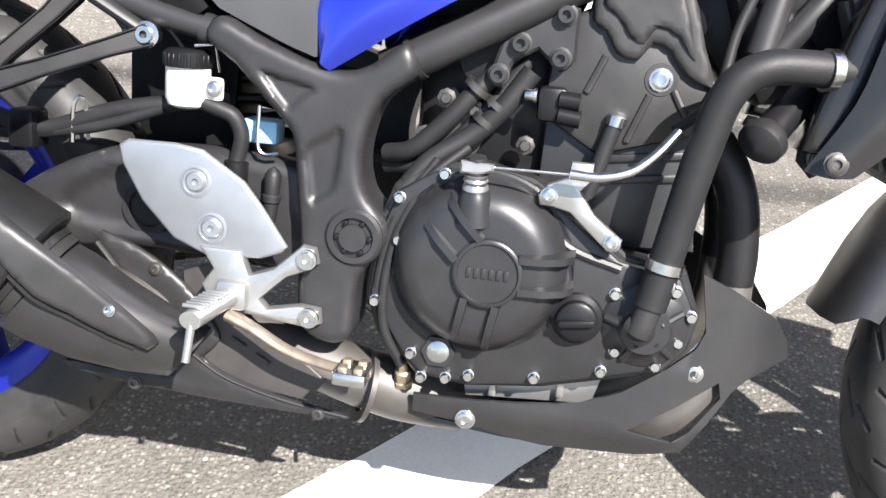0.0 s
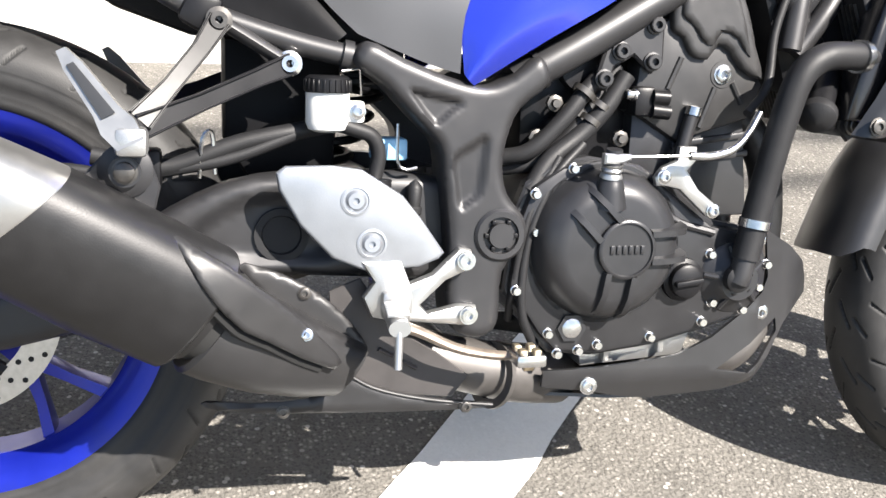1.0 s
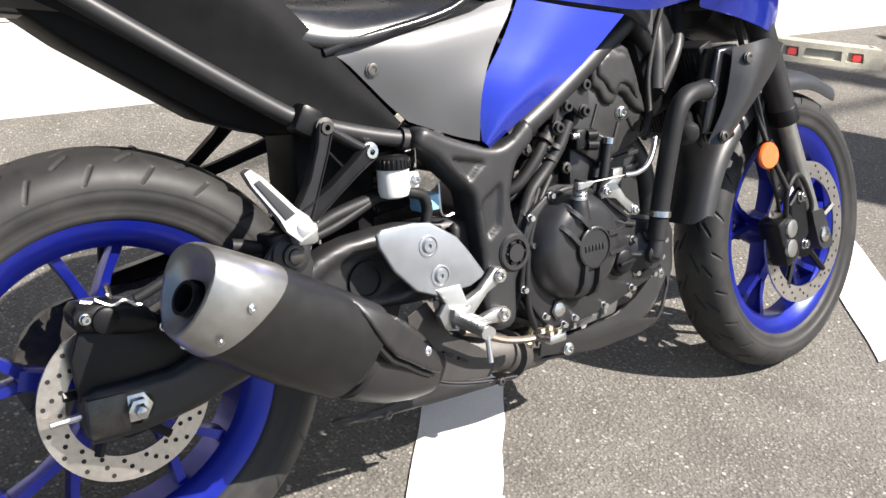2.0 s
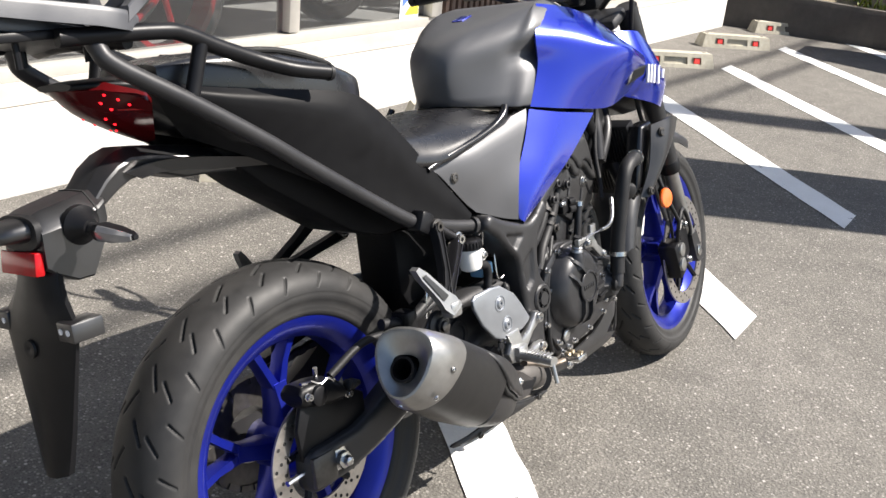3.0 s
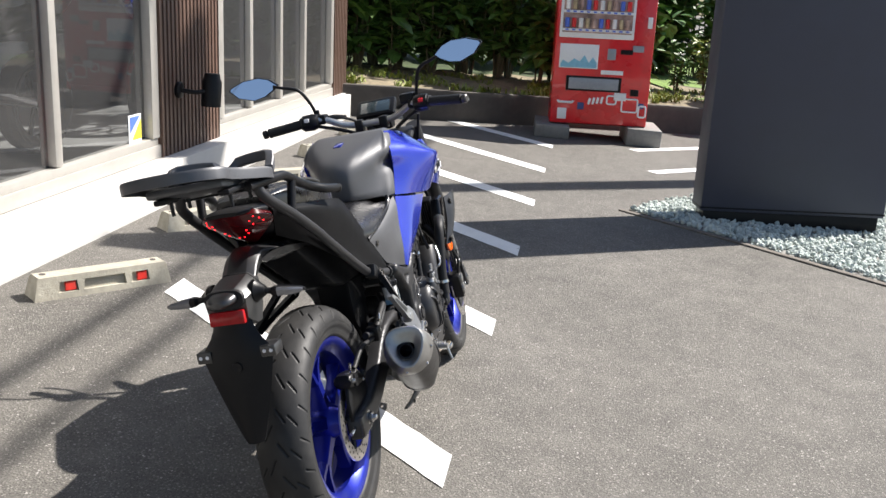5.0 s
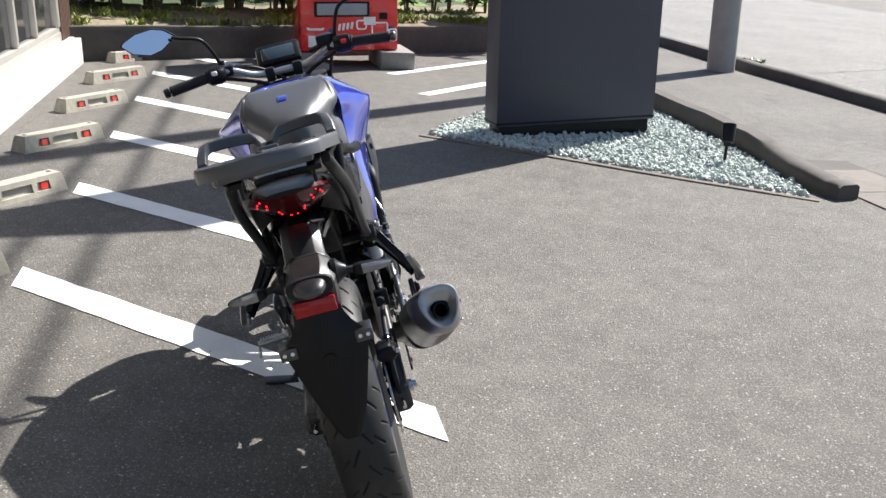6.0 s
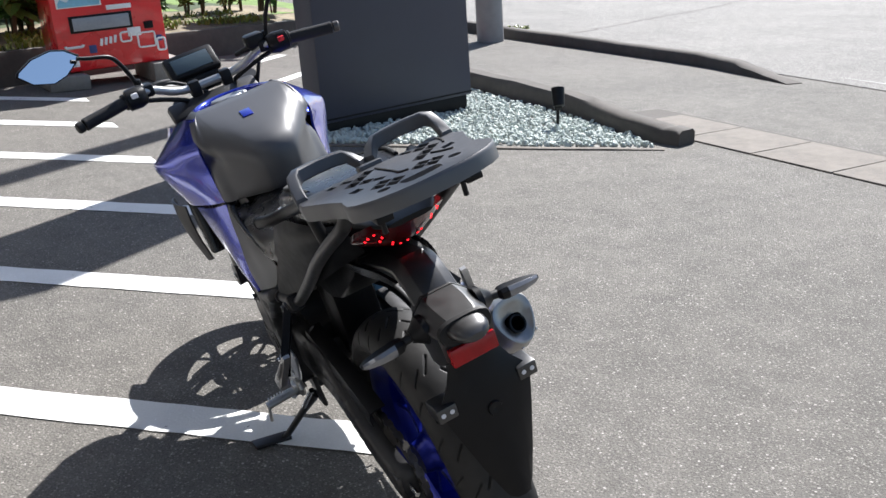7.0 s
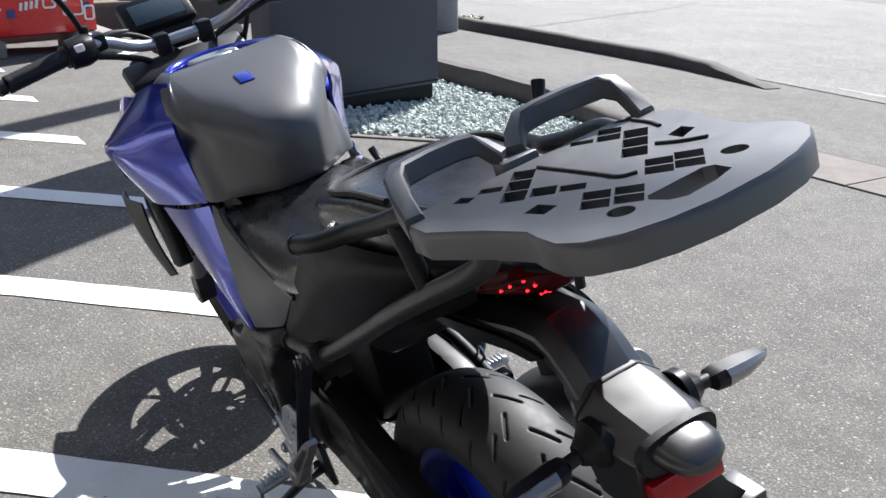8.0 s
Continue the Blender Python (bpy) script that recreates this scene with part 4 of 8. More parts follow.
sp = thing("garden_spotlight", "small black spike spotlight in the gravel", "lamp", pose(3.95, -2.62, 0, 0, 0, 160))
part("spike", sweep(nb(), [(0, 0, -0.02), (0, 0, 0.16)], 0.011, 8, 1), BLACK, sp)
part("bracket", box(nb(), (0, 0, 0.165), (0.04, 0.05, 0.05), 0.006), BLACK, sp)
part("head", revolve(nb(), (0.03, 0, 0.17), (-0.45, 0, 1), [(0, 0.02), (0, 0.040), (0.11, 0.046), (0.125, 0.046), (0.118, 0.038), (0.118, 0.0)], 20), BLACK, sp)


# ---- vending machine ----
def vending():
    p0, p1 = Vector((7.945, 0.287, 0)), Vector((8.075, -0.720, 0))
    d = (p1 - p0).normalized()
    root = thing("vending_machine", "red drink vending machine with white graphics on concrete blocks", "vending machine", pose(p0.x, p0.y, 0.018) @ PLUMB @ pose(0, 0, 0, 0, 0, math.degrees(math.atan2(d.y, d.x))) @ Matrix.Scale(0.954, 4))
    W, D, Z0, H = 1.064, 0.60, 0.125, 1.70
    part("cabinet", box(nb(), (W / 2, D / 2, Z0 + H / 2), (W, D, H), 0.018), VEND_RED, root)
    part("door", box(nb(), (W / 2, -0.022, Z0 + H / 2), (W - 0.01, 0.045, H - 0.02), 0.012), VEND_RED, root)
    f = -0.048
    win = part("display_frame", box(nb(), (0.44, f, 1.40), (0.80, 0.02, 0.68), 0.01), VEND_WHITE, root, "white display frame")
    part("display_back", box(nb(), (0.44, f - 0.011, 1.415), (0.74, 0.004, 0.60)), CAN, win)
    for row in range(3):
        z = 1.17 + row * 0.19
        for i in range(10):
            can = part("can", revolve(nb(), (0.115 + i * 0.072, f - 0.03, z), (0, 0, 1), [(0, 0.022), (0.004, 0.025), (0.095, 0.025), (0.10, 0.02)], 12), (STICK_BLUE, VEND_WHITE, CAN, VEND_RED, BRASS)[(i * 3 + row) % 5], win)
        part("button_rail", box(nb(), (0.44, f - 0.04, z - 0.025), (0.74, 0.012, 0.028), 0.003), VEND_WHITE, win)
        for i in range(10):
            part("button", box(nb(), (0.115 + i * 0.072, f - 0.048, z - 0.025), (0.035, 0.006, 0.016), 0.002), STICK_BLUE, win)
    part("poster", box(nb(), (0.27, f, 0.865), (0.42, 0.012, 0.26), 0.004), VEND_WHITE, root, "white poster panel")
    bm = nb()
    slab(bm, [(0.075, 0.745), (0.465, 0.745), (0.465, 0.80), (0.42, 0.86), (0.38, 0.80), (0.33, 0.88), (0.28, 0.81), (0.22, 0.84), (0.16, 0.79), (0.10, 0.82), (0.075, 0.78)], f - 0.010, f - 0.0075)
    part("poster_print", bm, mat("pale_blue_print", (0.22, 0.48, 0.62), 0.5), root, "pale blue skyline print")
    part("coin_panel", box(nb(), (0.62, f, 0.90), (0.09, 0.014, 0.12), 0.006), VEND_GREY, root)
    part("bill_slot", box(nb(), (0.78, f, 0.93), (0.13, 0.016, 0.05), 0.006), BLACK, root)
    part("note_reader", box(nb(), (0.90, f, 0.97), (0.12, 0.02, 0.07), 0.008), VEND_GREY, root)
    part("bar_label", box(nb(), (0.64, f, 0.705), (0.24, 0.010, 0.045), 0.002), VEND_WHITE, root)
    flap = part("pickup_frame", box(nb(), (0.45, f, 0.575), (0.60, 0.022, 0.16), 0.008), BLACK, root)
    part("flap", box(nb(), (0.45, f - 0.012, 0.575), (0.54, 0.008, 0.12), 0.004), VEND_GREY, flap, "grey pick-up flap")
    part("lock", box(nb(), (1.00, f, 1.25), (0.05, 0.02, 0.12), 0.006), VEND_WHITE, root)
    part("coin_return", box(nb(), (0.90, f, 0.50), (0.09, 0.018, 0.07), 0.006), BLACK, root)

    def ring(name, x, z, w, h, t, material, open_top=False):
        bm = nb()
        k = w / 2 - 0.02, h / 2 - 0.02
        pts = [(x + sx * k[0] + 0.02 * math.cos(a), f - 0.002, z + sz * k[1] + 0.02 * math.sin(a)) for sx, sz, a0 in ((1, 1, 0), (-1, 1, 90), (-1, -1, 180), (1, -1, 270)) for a in [radians(a0 + q) for q in (0, 30, 60, 90)]]
        if open_top:
            pts = [p for p in pts if p[2] < z + h * 0.25]
            sweep(bm, sorted(pts, key=lambda p: math.atan2(p[0] - x, -(p[2] - z - h))), t, 6, 1)
        else:
            sweep(bm, pts + pts[:1], t, 6, 1)
        part(name, bm, material, root)
    ring("graphic_ring", 0.16, 0.42, 0.17, 0.11, 0.014, VEND_WHITE, True)
    part("graphic_square", box(nb(), (0.13, f, 0.24), (0.10, 0.008, 0.12), 0.002), VEND_WHITE, root, "white square graphic")
    part("graphic_square", box(nb(), (0.33, f, 0.33), (0.07, 0.008, 0.075), 0.002), NAVY, root, "navy square graphic")
    for i, (x, h) in enumerate(((0.42, 0.07), (0.465, 0.075), (0.51, 0.07), (0.555, 0.075))):
        part("lettering_bar", box(nb(), (x, f, 0.385 + 0.006 * i), (0.026, 0.008, h), 0.002, pose(0, 0, 0, 0, 12, 0)), VEND_WHITE, root)
    ring("graphic_ring", 0.66, 0.41, 0.10, 0.09, 0.010, VEND_WHITE)
    part("graphic_square", box(nb(), (0.75, f, 0.45), (0.13, 0.008, 0.085), 0.002), VEND_WHITE, root, "white square graphic")
    ring("graphic_ring", 0.86, 0.36, 0.17, 0.14, 0.010, VEND_WHITE)
    ring("graphic_ring", 1.00, 0.30, 0.08, 0.12, 0.011, VEND_WHITE)
    part("graphic_square", box(nb(), (0.985, f, 0.36), (0.06, 0.008, 0.06), 0.002), NAVY, root, "navy square graphic")
    stand = pose(p0.x, p0.y, 0, 0, 0, math.degrees(math.atan2(d.y, d.x)))
    for x, h in ((0.03, 0.134), (W * 0.954 - 0.03, 0.182)):
        blk = thing("concrete_block", "grey concrete block under the vending machine", "block", stand @ pose(x, 0.18, 0), "blocks under the vending machine")
        part("block", box(nb(), (0, 0, h / 2), (0.36, 0.72, h), 0.012), CONCRETE, blk)


vending()


# ---- the motorcycle ----
LEAN_DEG, TURN_DEG = 16.5, 1.0
BIKE = pose(0, -0.02, 0.003, 0, 0, TURN_DEG) @ pose(0, 0, 0, -LEAN_DEG, 0, 0)
bike = thing("motorcycle", "blue and black naked motorcycle leaning on its side stand", "motorcycle", BIKE)


def bp(name, bm, material, parent=None, label="", angle=38, keep=False):
    return part(name, bm, material, parent or bike, label, angle, keep)


def both(name, make, material, parent=None, label="", angle=38):
    a = bp(name, make(), material, parent, label, angle)
    b = bp(name, flip(make()), material, parent, label, angle)
    return a, b


def oval(x, w, zc, ht, hb, n=2.4, count=28, y=0.0):
    """A rounded section across the bike at x."""
    out = []
    for k in range(count):
        a = 2 * math.pi * k / count
        c, s = math.cos(a), math.sin(a)
        out.append((x, y + w * math.copysign(abs(c) ** (2 / n), c), zc + (ht if s > 0 else hb) * math.copysign(abs(s) ** (2 / n), s)))
    return out


def bolt(p, axis, r=0.006, h=0.006, parent=None, material=STEEL, socket=True, name="bolt"):
    prof = [(0, r * 1.25), (h * 0.25, r * 1.25), (h * 0.3, r), (h * 0.9, r), (h, r * 0.88)]
    prof += [(h, r * 0.5), (h * 0.45, r * 0.45), (h * 0.45, 0.0)] if socket else [(h, 0.0)]
    return bp(name, revolve(nb(), p, axis, prof, 12), material, parent)


def tyre_mesh(cx, cz, R, half, bead, pitches, seg=960, S=130):
    """A tyre round the y axis with slanted grooves cut into the tread."""
    low = bead + (R - bead) * 0.46
    a = np.linspace(0, np.pi, S + 1)
    side = [(-half * 0.74, bead), (-half * 0.80, bead + 0.003), (-half * 0.865, bead + 0.010), (-half * 0.845, bead + 0.0125), (-half * 0.875, bead + 0.0150), (-half * 0.860, bead + 0.0175), (-half * 0.935, bead + (R - bead) * 0.30), (-half * 0.995, bead + (R - bead) * 0.40), (-half * 0.980, bead + (R - bead) * 0.425)]
    ys = np.concatenate([[p[0] for p in side], -half * np.cos(a), [-p[0] for p in side[::-1]]])
    rs = np.concatenate([[p[1] for p in side], low + (R - low) * np.sin(a) ** 0.92, [p[1] for p in side[::-1]]])
    arc = 0.7 * (half + (R - low))
    v = np.concatenate([[-9] * len(side), np.linspace(-1, 1, S + 1), [9] * len(side)]) * arc * 1.3
    th = np.linspace(0, 2 * np.pi, seg, endpoint=False)
    P = 2 * np.pi * R / pitches
    u = (th * R)[:, None]
    cut = np.zeros((seg, len(ys)))
    for sgn in (-1, 1):
        for v0, v1, u0, u1, hw in ((0.05, 0.24, 0.0, 0.034, 0.0019), (0.32, 0.53, 0.020, 0.044, 0.0019), (0.60, 0.90, -0.004, 0.012, 0.0019)):
            p0, p1 = np.array((u0, sgn * v0 * arc * 1.3)), np.array((u1, sgn * v1 * arc * 1.3))
            d = p1 - p0
            shift = 0.5 * P if sgn > 0 else 0.0
            uu = (u - shift - (u0 + u1) / 2 + P / 2) % P - P / 2 + (u0 + u1) / 2
            k = np.clip(((uu - p0[0]) * d[0] + (v[None, :] - p0[1]) * d[1]) / d.dot(d), 0, 1)
            cut = np.maximum(cut, np.clip((hw + 0.0009 - np.hypot(uu - p0[0] - k * d[0], v[None, :] - p0[1] - k * d[1])) / 0.0016, 0, 1))
    rr = rs[None, :] - 0.004 * cut
    x, z = cx + rr * np.cos(th)[:, None], cz + rr * np.sin(th)[:, None]
    y = np.broadcast_to(ys[None, :], x.shape)
    n = len(ys)
    i, j = np.meshgrid(np.arange(seg), np.arange(n - 1), indexing="ij")
    q = np.stack([i * n + j, i * n + j + 1, (i + 1) % seg * n + j + 1, (i + 1) % seg * n + j], -1).reshape(-1, 4)
    me = bpy.data.meshes.new("tyre")
    me.from_pydata(np.stack([x, y, z], -1).reshape(-1, 3).tolist(), [], q.tolist())
    # groove faces are coloured near-black, painting in the shade of the cut
    deep = (cut.reshape(-1)[q].mean(1) >= 0.5).astype(np.int32)
    me.polygons.foreach_set("material_index", deep)
    me.polygons.foreach_set("use_smooth", np.ones(len(q), bool))
    me.materials.append(RUBBER), me.materials.append(GROOVE)
    me.update()
    return me


def wheel(name, cx, cz, R, half, rimw, pitches, disc_r, disc_y, label):
    bm = nb()
    bead = 0.2225
    w = rimw
    prof = [(-w, bead + 0.006), (-w * 0.96, bead + 0.008), (-w * 0.90, bead), (-w * 0.80, bead - 0.012), (-w * 0.45, bead - 0.030), (w * 0.45, bead - 0.030), (w * 0.80, bead - 0.012),
            (w * 0.90, bead), (w * 0.96, bead + 0.008), (w, bead + 0.006), (w * 0.98, bead - 0.006), (w * 0.86, bead - 0.020), (w * 0.5, bead - 0.036), (-w * 0.5, bead - 0.036), (-w * 0.86, bead - 0.020), (-w * 0.98, bead - 0.006)]
    revolve(bm, (cx, 0, cz), (0, 1, 0), prof, 96, loop=True)
    rim = bp(name, bm, BLUE_RIM, None, label)
    ty = new("tyre", tyre_mesh(cx, cz, R, half, bead, pitches))
    ty.parent = rim
    ty["label"] = "black tyre with slanted tread grooves"
    for k in range(5):
        a = 2 * math.pi * k / 5 + 0.35
        bm = nb()
        m = Matrix.Translation((cx, 0, cz)) @ Matrix.Rotation(-a, 4, "Y")
        loft(bm, [[m @ Vector((r, y, z)) for y, z in ((-hy, -hz), (-hy * 0.5, -hz * 1.25), (hy * 0.5, -hz * 1.25), (hy, -hz), (hy, hz), (hy * 0.5, hz * 1.25), (-hy * 0.5, hz * 1.25), (-hy, hz))]
                  for r, hy, hz in ((0.035, 0.030, 0.016), (0.08, 0.022, 0.012), (0.115, 0.017, 0.013))])
        for sgn in (-1, 1):
            loft(bm, [[m @ Vector((r, y, z + sgn * off)) for y, z in ((-hy, -hz), (0, -hz * 1.3), (hy, -hz), (hy, hz), (0, hz * 1.3), (-hy, hz))]
                      for r, hy, hz, off in ((0.105, 0.016, 0.008, 0.005), (0.145, 0.014, 0.0065, 0.022), (0.192, 0.020, 0.008, 0.046))])
        bp("spoke", bm, BLUE_RIM, rim)
    bp("hub", revolve(nb(), (cx, -0.06, cz), (0, 1, 0), [(0, 0.015), (0, 0.034), (0.02, 0.040), (0.03, 0.046), (0.09, 0.046), (0.10, 0.040), (0.12, 0.034), (0.12, 0.015)], 32), BLUE_RIM, rim)
    bm = nb()
    revolve(bm, (cx, disc_y, cz), (0, 1, 0), [(-0.002, disc_r - 0.034), (-0.002, disc_r), (0.002, disc_r), (0.002, disc_r - 0.034)], 72, loop=True)
    disc = bp("brake_disc", bm, DISC, rim, "drilled steel brake disc")
    # no holes are cut: near-black stubs paint in the dark of drilled holes
    bm = nb()
    for row, (rr, n) in enumerate(((disc_r - 0.027, 18), (disc_r - 0.018, 18), (disc_r - 0.008, 18))):
        for k in range(n):
            a = 2 * math.pi * (k + row * 0.33) / n
            revolve(bm, (cx + rr * math.cos(a), disc_y, cz + rr * math.sin(a)), (0, 1, 0), [(-0.0026, 0.0), (-0.0026, 0.0032), (0.0026, 0.0032), (0.0026, 0.0)], 8)
    bp("holes", bm, GROOVE, disc, "near-black discs painted in for drilled holes")
    bm = nb()
    for k in range(5):
        a = 2 * math.pi * k / 5 + 0.1
        sweep(bm, [(cx + 0.04 * math.cos(a), disc_y + 0.004, cz + 0.04 * math.sin(a)), (cx + (disc_r - 0.03) * math.cos(a + 0.25), disc_y, cz + (disc_r - 0.03) * math.sin(a + 0.25))], 0.007, 6, 1)
    revolve(bm, (cx, disc_y, cz), (0, 1, 0), [(-0.004, 0.032), (-0.004, 0.052), (0.004, 0.052), (0.004, 0.032)], 40, loop=True)
    bp("disc_carrier", bm, BLACK, disc)
    bp("valve", sweep(nb(), [(cx + 0.02, 0.01, cz + 0.19), (cx + 0.018, 0.015, cz + 0.155)], 0.004, 8, 1), BLACK, rim)
    return rim


rear_wheel = wheel("rear_wheel", 0, 0.314, 0.314, 0.070, 0.054, 24, 0.110, -0.088, "blue cast rear wheel with split spokes")
front_wheel = wheel("front_wheel", 1.38, 0.293, 0.297, 0.056, 0.042, 22, 0.149, -0.078, "blue cast front wheel with split spokes")

# --- frame ---
plate_out = soft_ring([(0.418, 0.594), (0.450, 0.571), (0.482, 0.539), (0.505, 0.517), (0.514, 0.500), (0.519, 0.455), (0.525, 0.400), (0.526, 0.325), (0.535, 0.300), (0.560, 0.289), (0.580, 0.294), (0.589, 0.312), (0.591, 0.365), (0.612, 0.394), (0.618, 0.415),
                       (0.610, 0.434), (0.593, 0.455), (0.586, 0.485), (0.590, 0.518), (0.603, 0.550), (0.636, 0.580), (0.622, 0.608), (0.590, 0.585), (0.560, 0.575), (0.520, 0.583), (0.470, 0.601), (0.432, 0.617)])
POCKETS = [soft_ring([(0.474, 0.570), (0.500, 0.566), (0.534, 0.559), (0.538, 0.554), (0.522, 0.541), (0.509, 0.529), (0.502, 0.532), (0.488, 0.548)], 2), soft_ring([(0.526, 0.496), (0.545, 0.510), (0.563, 0.522), (0.568, 0.518), (0.566, 0.488), (0.562, 0.456), (0.549, 0.444), (0.538, 0.437), (0.533, 0.442), (0.529, 0.468)], 2)]
frame_r = bp("frame", cast_plate(plate_out, -0.1625, -0.105, 0.013, POCKETS), FRAME, None, "satin black steel frame", angle=60)
bp("frame_plate", flip(cast_plate(plate_out, -0.1625, -0.105, 0.013, POCKETS, step=0.007)), FRAME, frame_r, angle=60)


def main_tube():
    bm = nb()
    sweep(bm, [(0.600, -0.133, 0.578), (0.68, -0.128, 0.622), (0.80, -0.112, 0.690), (0.93, -0.085, 0.760), (1.06, -0.035, 0.840)], 0.0205, 18)
    return bm


both("main_tube", main_tube, FRAME, frame_r)
both("weld_ring", lambda: sweep(nb(), [(0.626, -0.132, 0.592), (0.631, -0.132, 0.595)], 0.0235, 18, 1), FRAME, frame_r)
both("down_tube", lambda: sweep(nb(), [(0.985, -0.075, 0.775), (0.975, -0.095, 0.70), (0.962, -0.105, 0.625)], 0.016, 14), FRAME, frame_r)
both("gusset_tube", lambda: sweep(nb(), [(1.07, -0.06, 0.76), (1.02, -0.10, 0.69), (0.97, -0.105, 0.62)], 0.013, 12), FRAME, frame_r)
bp("cross_tube", sweep(nb(), [(0.55, -0.12, 0.545), (0.55, 0.12, 0.545)], 0.02, 14, 1), FRAME, frame_r)
bp("steering_head", revolve(nb(), (1.105, 0, 0.78), (-0.4226, 0, 0.9063), [(0, 0.02), (0, 0.035), (0.17, 0.035), (0.17, 0.02)], 24), FRAME, frame_r)
both("pivot_cap", lambda: revolve(nb(), (0.584, -0.158, 0.410), (0, -1, 0), [(0, 0.030), (0.006, 0.030), (0.009, 0.027), (0.009, 0.021), (0.004, 0.020), (0.004, 0.015), (0.011, 0.014), (0.011, 0.0)], 36), FRAME, frame_r, "round pivot cap")
for k in range(6):
    a = k * math.pi / 3
    bp("pivot_notch", box(nb(), (0.584 + 0.017 * math.cos(a), -0.1645, 0.410 + 0.017 * math.sin(a)), (0.005, 0.007, 0.005), 0.001), BLACK, frame_r)
RAIL = [(0.450, -0.133, 0.594), (0.360, -0.130, 0.612), (0.266, -0.128, 0.640), (0.205, -0.125, 0.672), (0.034, -0.122, 0.781), (-0.055, -0.122, 0.839), (-0.165, -0.116, 0.907), (-0.262, -0.104, 0.966), (-0.279, -0.097, 0.990), (-0.284, -0.092, 1.010)]
both("seat_rail", lambda: sweep(nb(), RAIL, 0.0125, 14), FRAME, frame_r)
both("rail_collar", lambda: sweep(nb(), [(0.418, -0.1325, 0.600), (0.408, -0.1322, 0.602)], 0.0165, 16, 1), FRAME, frame_r)
both("rail_lug", lambda: box(nb(), (0.262, -0.134, 0.642), (0.036, 0.034, 0.040), 0.008, pose(0, 0, 0, 0, 28, 0)), BLACK, frame_r)

# --- swingarm ---
arm = [(0.60, 0.400), (0.575, 0.455), (0.47, 0.475), (0.36, 0.474), (0.288, 0.462), (0.225, 0.432), (0.15, 0.385), (0.05, 0.348), (-0.045, 0.346), (-0.062, 0.325), (-0.060, 0.286), (-0.04, 0.276), (0.06, 0.285), (0.16, 0.312), (0.26, 0.352), (0.36, 0.360), (0.50, 0.352), (0.585, 0.362)]
arm = soft_ring(arm, 2)
arm_dish = [soft_ring([(0.238, 0.392), (0.262, 0.424), (0.300, 0.446), (0.352, 0.455), (0.400, 0.452), (0.430, 0.440), (0.430, 0.400), (0.400, 0.378), (0.340, 0.372), (0.285, 0.376)], 2)]
swing = bp("swingarm", cast_plate(arm, -0.130, -0.092, 0.012, arm_dish, 0.010, 0.010, 0.0075), FRAME, None, "black steel swingarm", angle=60)
bp("arm", flip(cast_plate(arm, -0.130, -0.092, 0.012, arm_dish, 0.010, 0.010, 0.012)), FRAME, swing, angle=60)
bp("cross_brace", box(nb(), (0.42, 0, 0.425), (0.10, 0.20, 0.08), 0.02), FRAME, swing)
bp("grommet", revolve(nb(), (0.345, -0.1210, 0.405), (0, -1, 0), [(0, 0.030), (0.004, 0.030), (0.004, 0.022), (-0.002, 0.020), (-0.002, 0)], 24), SOFT_RUBBER, swing)
bp("axle_nut", revolve(nb(), (0, -0.126, 0.314), (0, -1, 0), [(0, 0.020), (0.004, 0.020), (0.005, 0.0145), (0.015, 0.0145), (0.016, 0.009), (0.025, 0.008), (0.027, 0.005), (0.027, 0)], 6), STEEL, swing, "bright steel axle nut")
bp("axle_washer", revolve(nb(), (0, -0.124, 0.314), (0, -1, 0), [(0, 0.022), (0.006, 0.022), (0.006, 0)], 24), DARKSTEEL, swing)
both("chain_adjuster", lambda: box(nb(), (-0.035, -0.126, 0.312), (0.05, 0.012, 0.052), 0.004), DARKSTEEL, swing)
both("adjuster_bolt", lambda: sweep(nb(), [(-0.055, -0.11, 0.314), (-0.10, -0.11, 0.312)], 0.005, 8, 1), STEEL, swing)

# rear brake
cal = bp("rear_caliper", loft(nb(), [oval(x, 0.024, zc, h, h, 3.0, 20, -0.100) for x, zc, h in ((-0.058, 0.436, 0.010), (-0.052, 0.436, 0.019), (-0.020, 0.431, 0.023), (0.012, 0.424, 0.023), (0.034, 0.416, 0.017), (0.039, 0.414, 0.009))]), BLACK, None, "black rear brake caliper")
bp("caliper_piston", revolve(nb(), (-0.022, -0.121, 0.430), (0, -1, 0), [(0, 0.017), (0.007, 0.016), (0.009, 0.012), (0.009, 0)], 20), BLACK, cal)
bp("caliper_bracket", slab(nb(), [(-0.050, 0.425), (0.040, 0.425), (0.090, 0.392), (0.090, 0.345), (0.03, 0.305), (-0.03, 0.300), (-0.062, 0.330), (-0.066, 0.385)], -0.112, -0.100, 0.004, 2), BLACK, cal)
for z, y in ((0.449, -0.112), (0.444, -0.094)):
    bp("pad_pin", sweep(nb(), [(-0.046, y, z + 0.006), (0.026, y, z - 0.012)], 0.0035, 8, 1), STEEL, cal)
bp("pad_spring", sweep(nb(), [(-0.030, -0.118, 0.456), (-0.012, -0.122, 0.446), (0.004, -0.122, 0.450), (0.020, -0.118, 0.438)], 0.0022, 6, 3), STEEL, cal)
bp("slide_boot", revolve(nb(), (0.048, -0.116, 0.420), (1, 0, -0.2), [(0, 0.006), (0.002, 0.010), (0.010, 0.008), (0.014, 0.010), (0.022, 0.007), (0.030, 0.005)], 14), SOFT_RUBBER, cal)
for p in ((0.052, -0.112, 0.404), (-0.046, -0.124, 0.437)):
    bolt(p, (0, -1, 0), 0.0058, 0.009, cal)
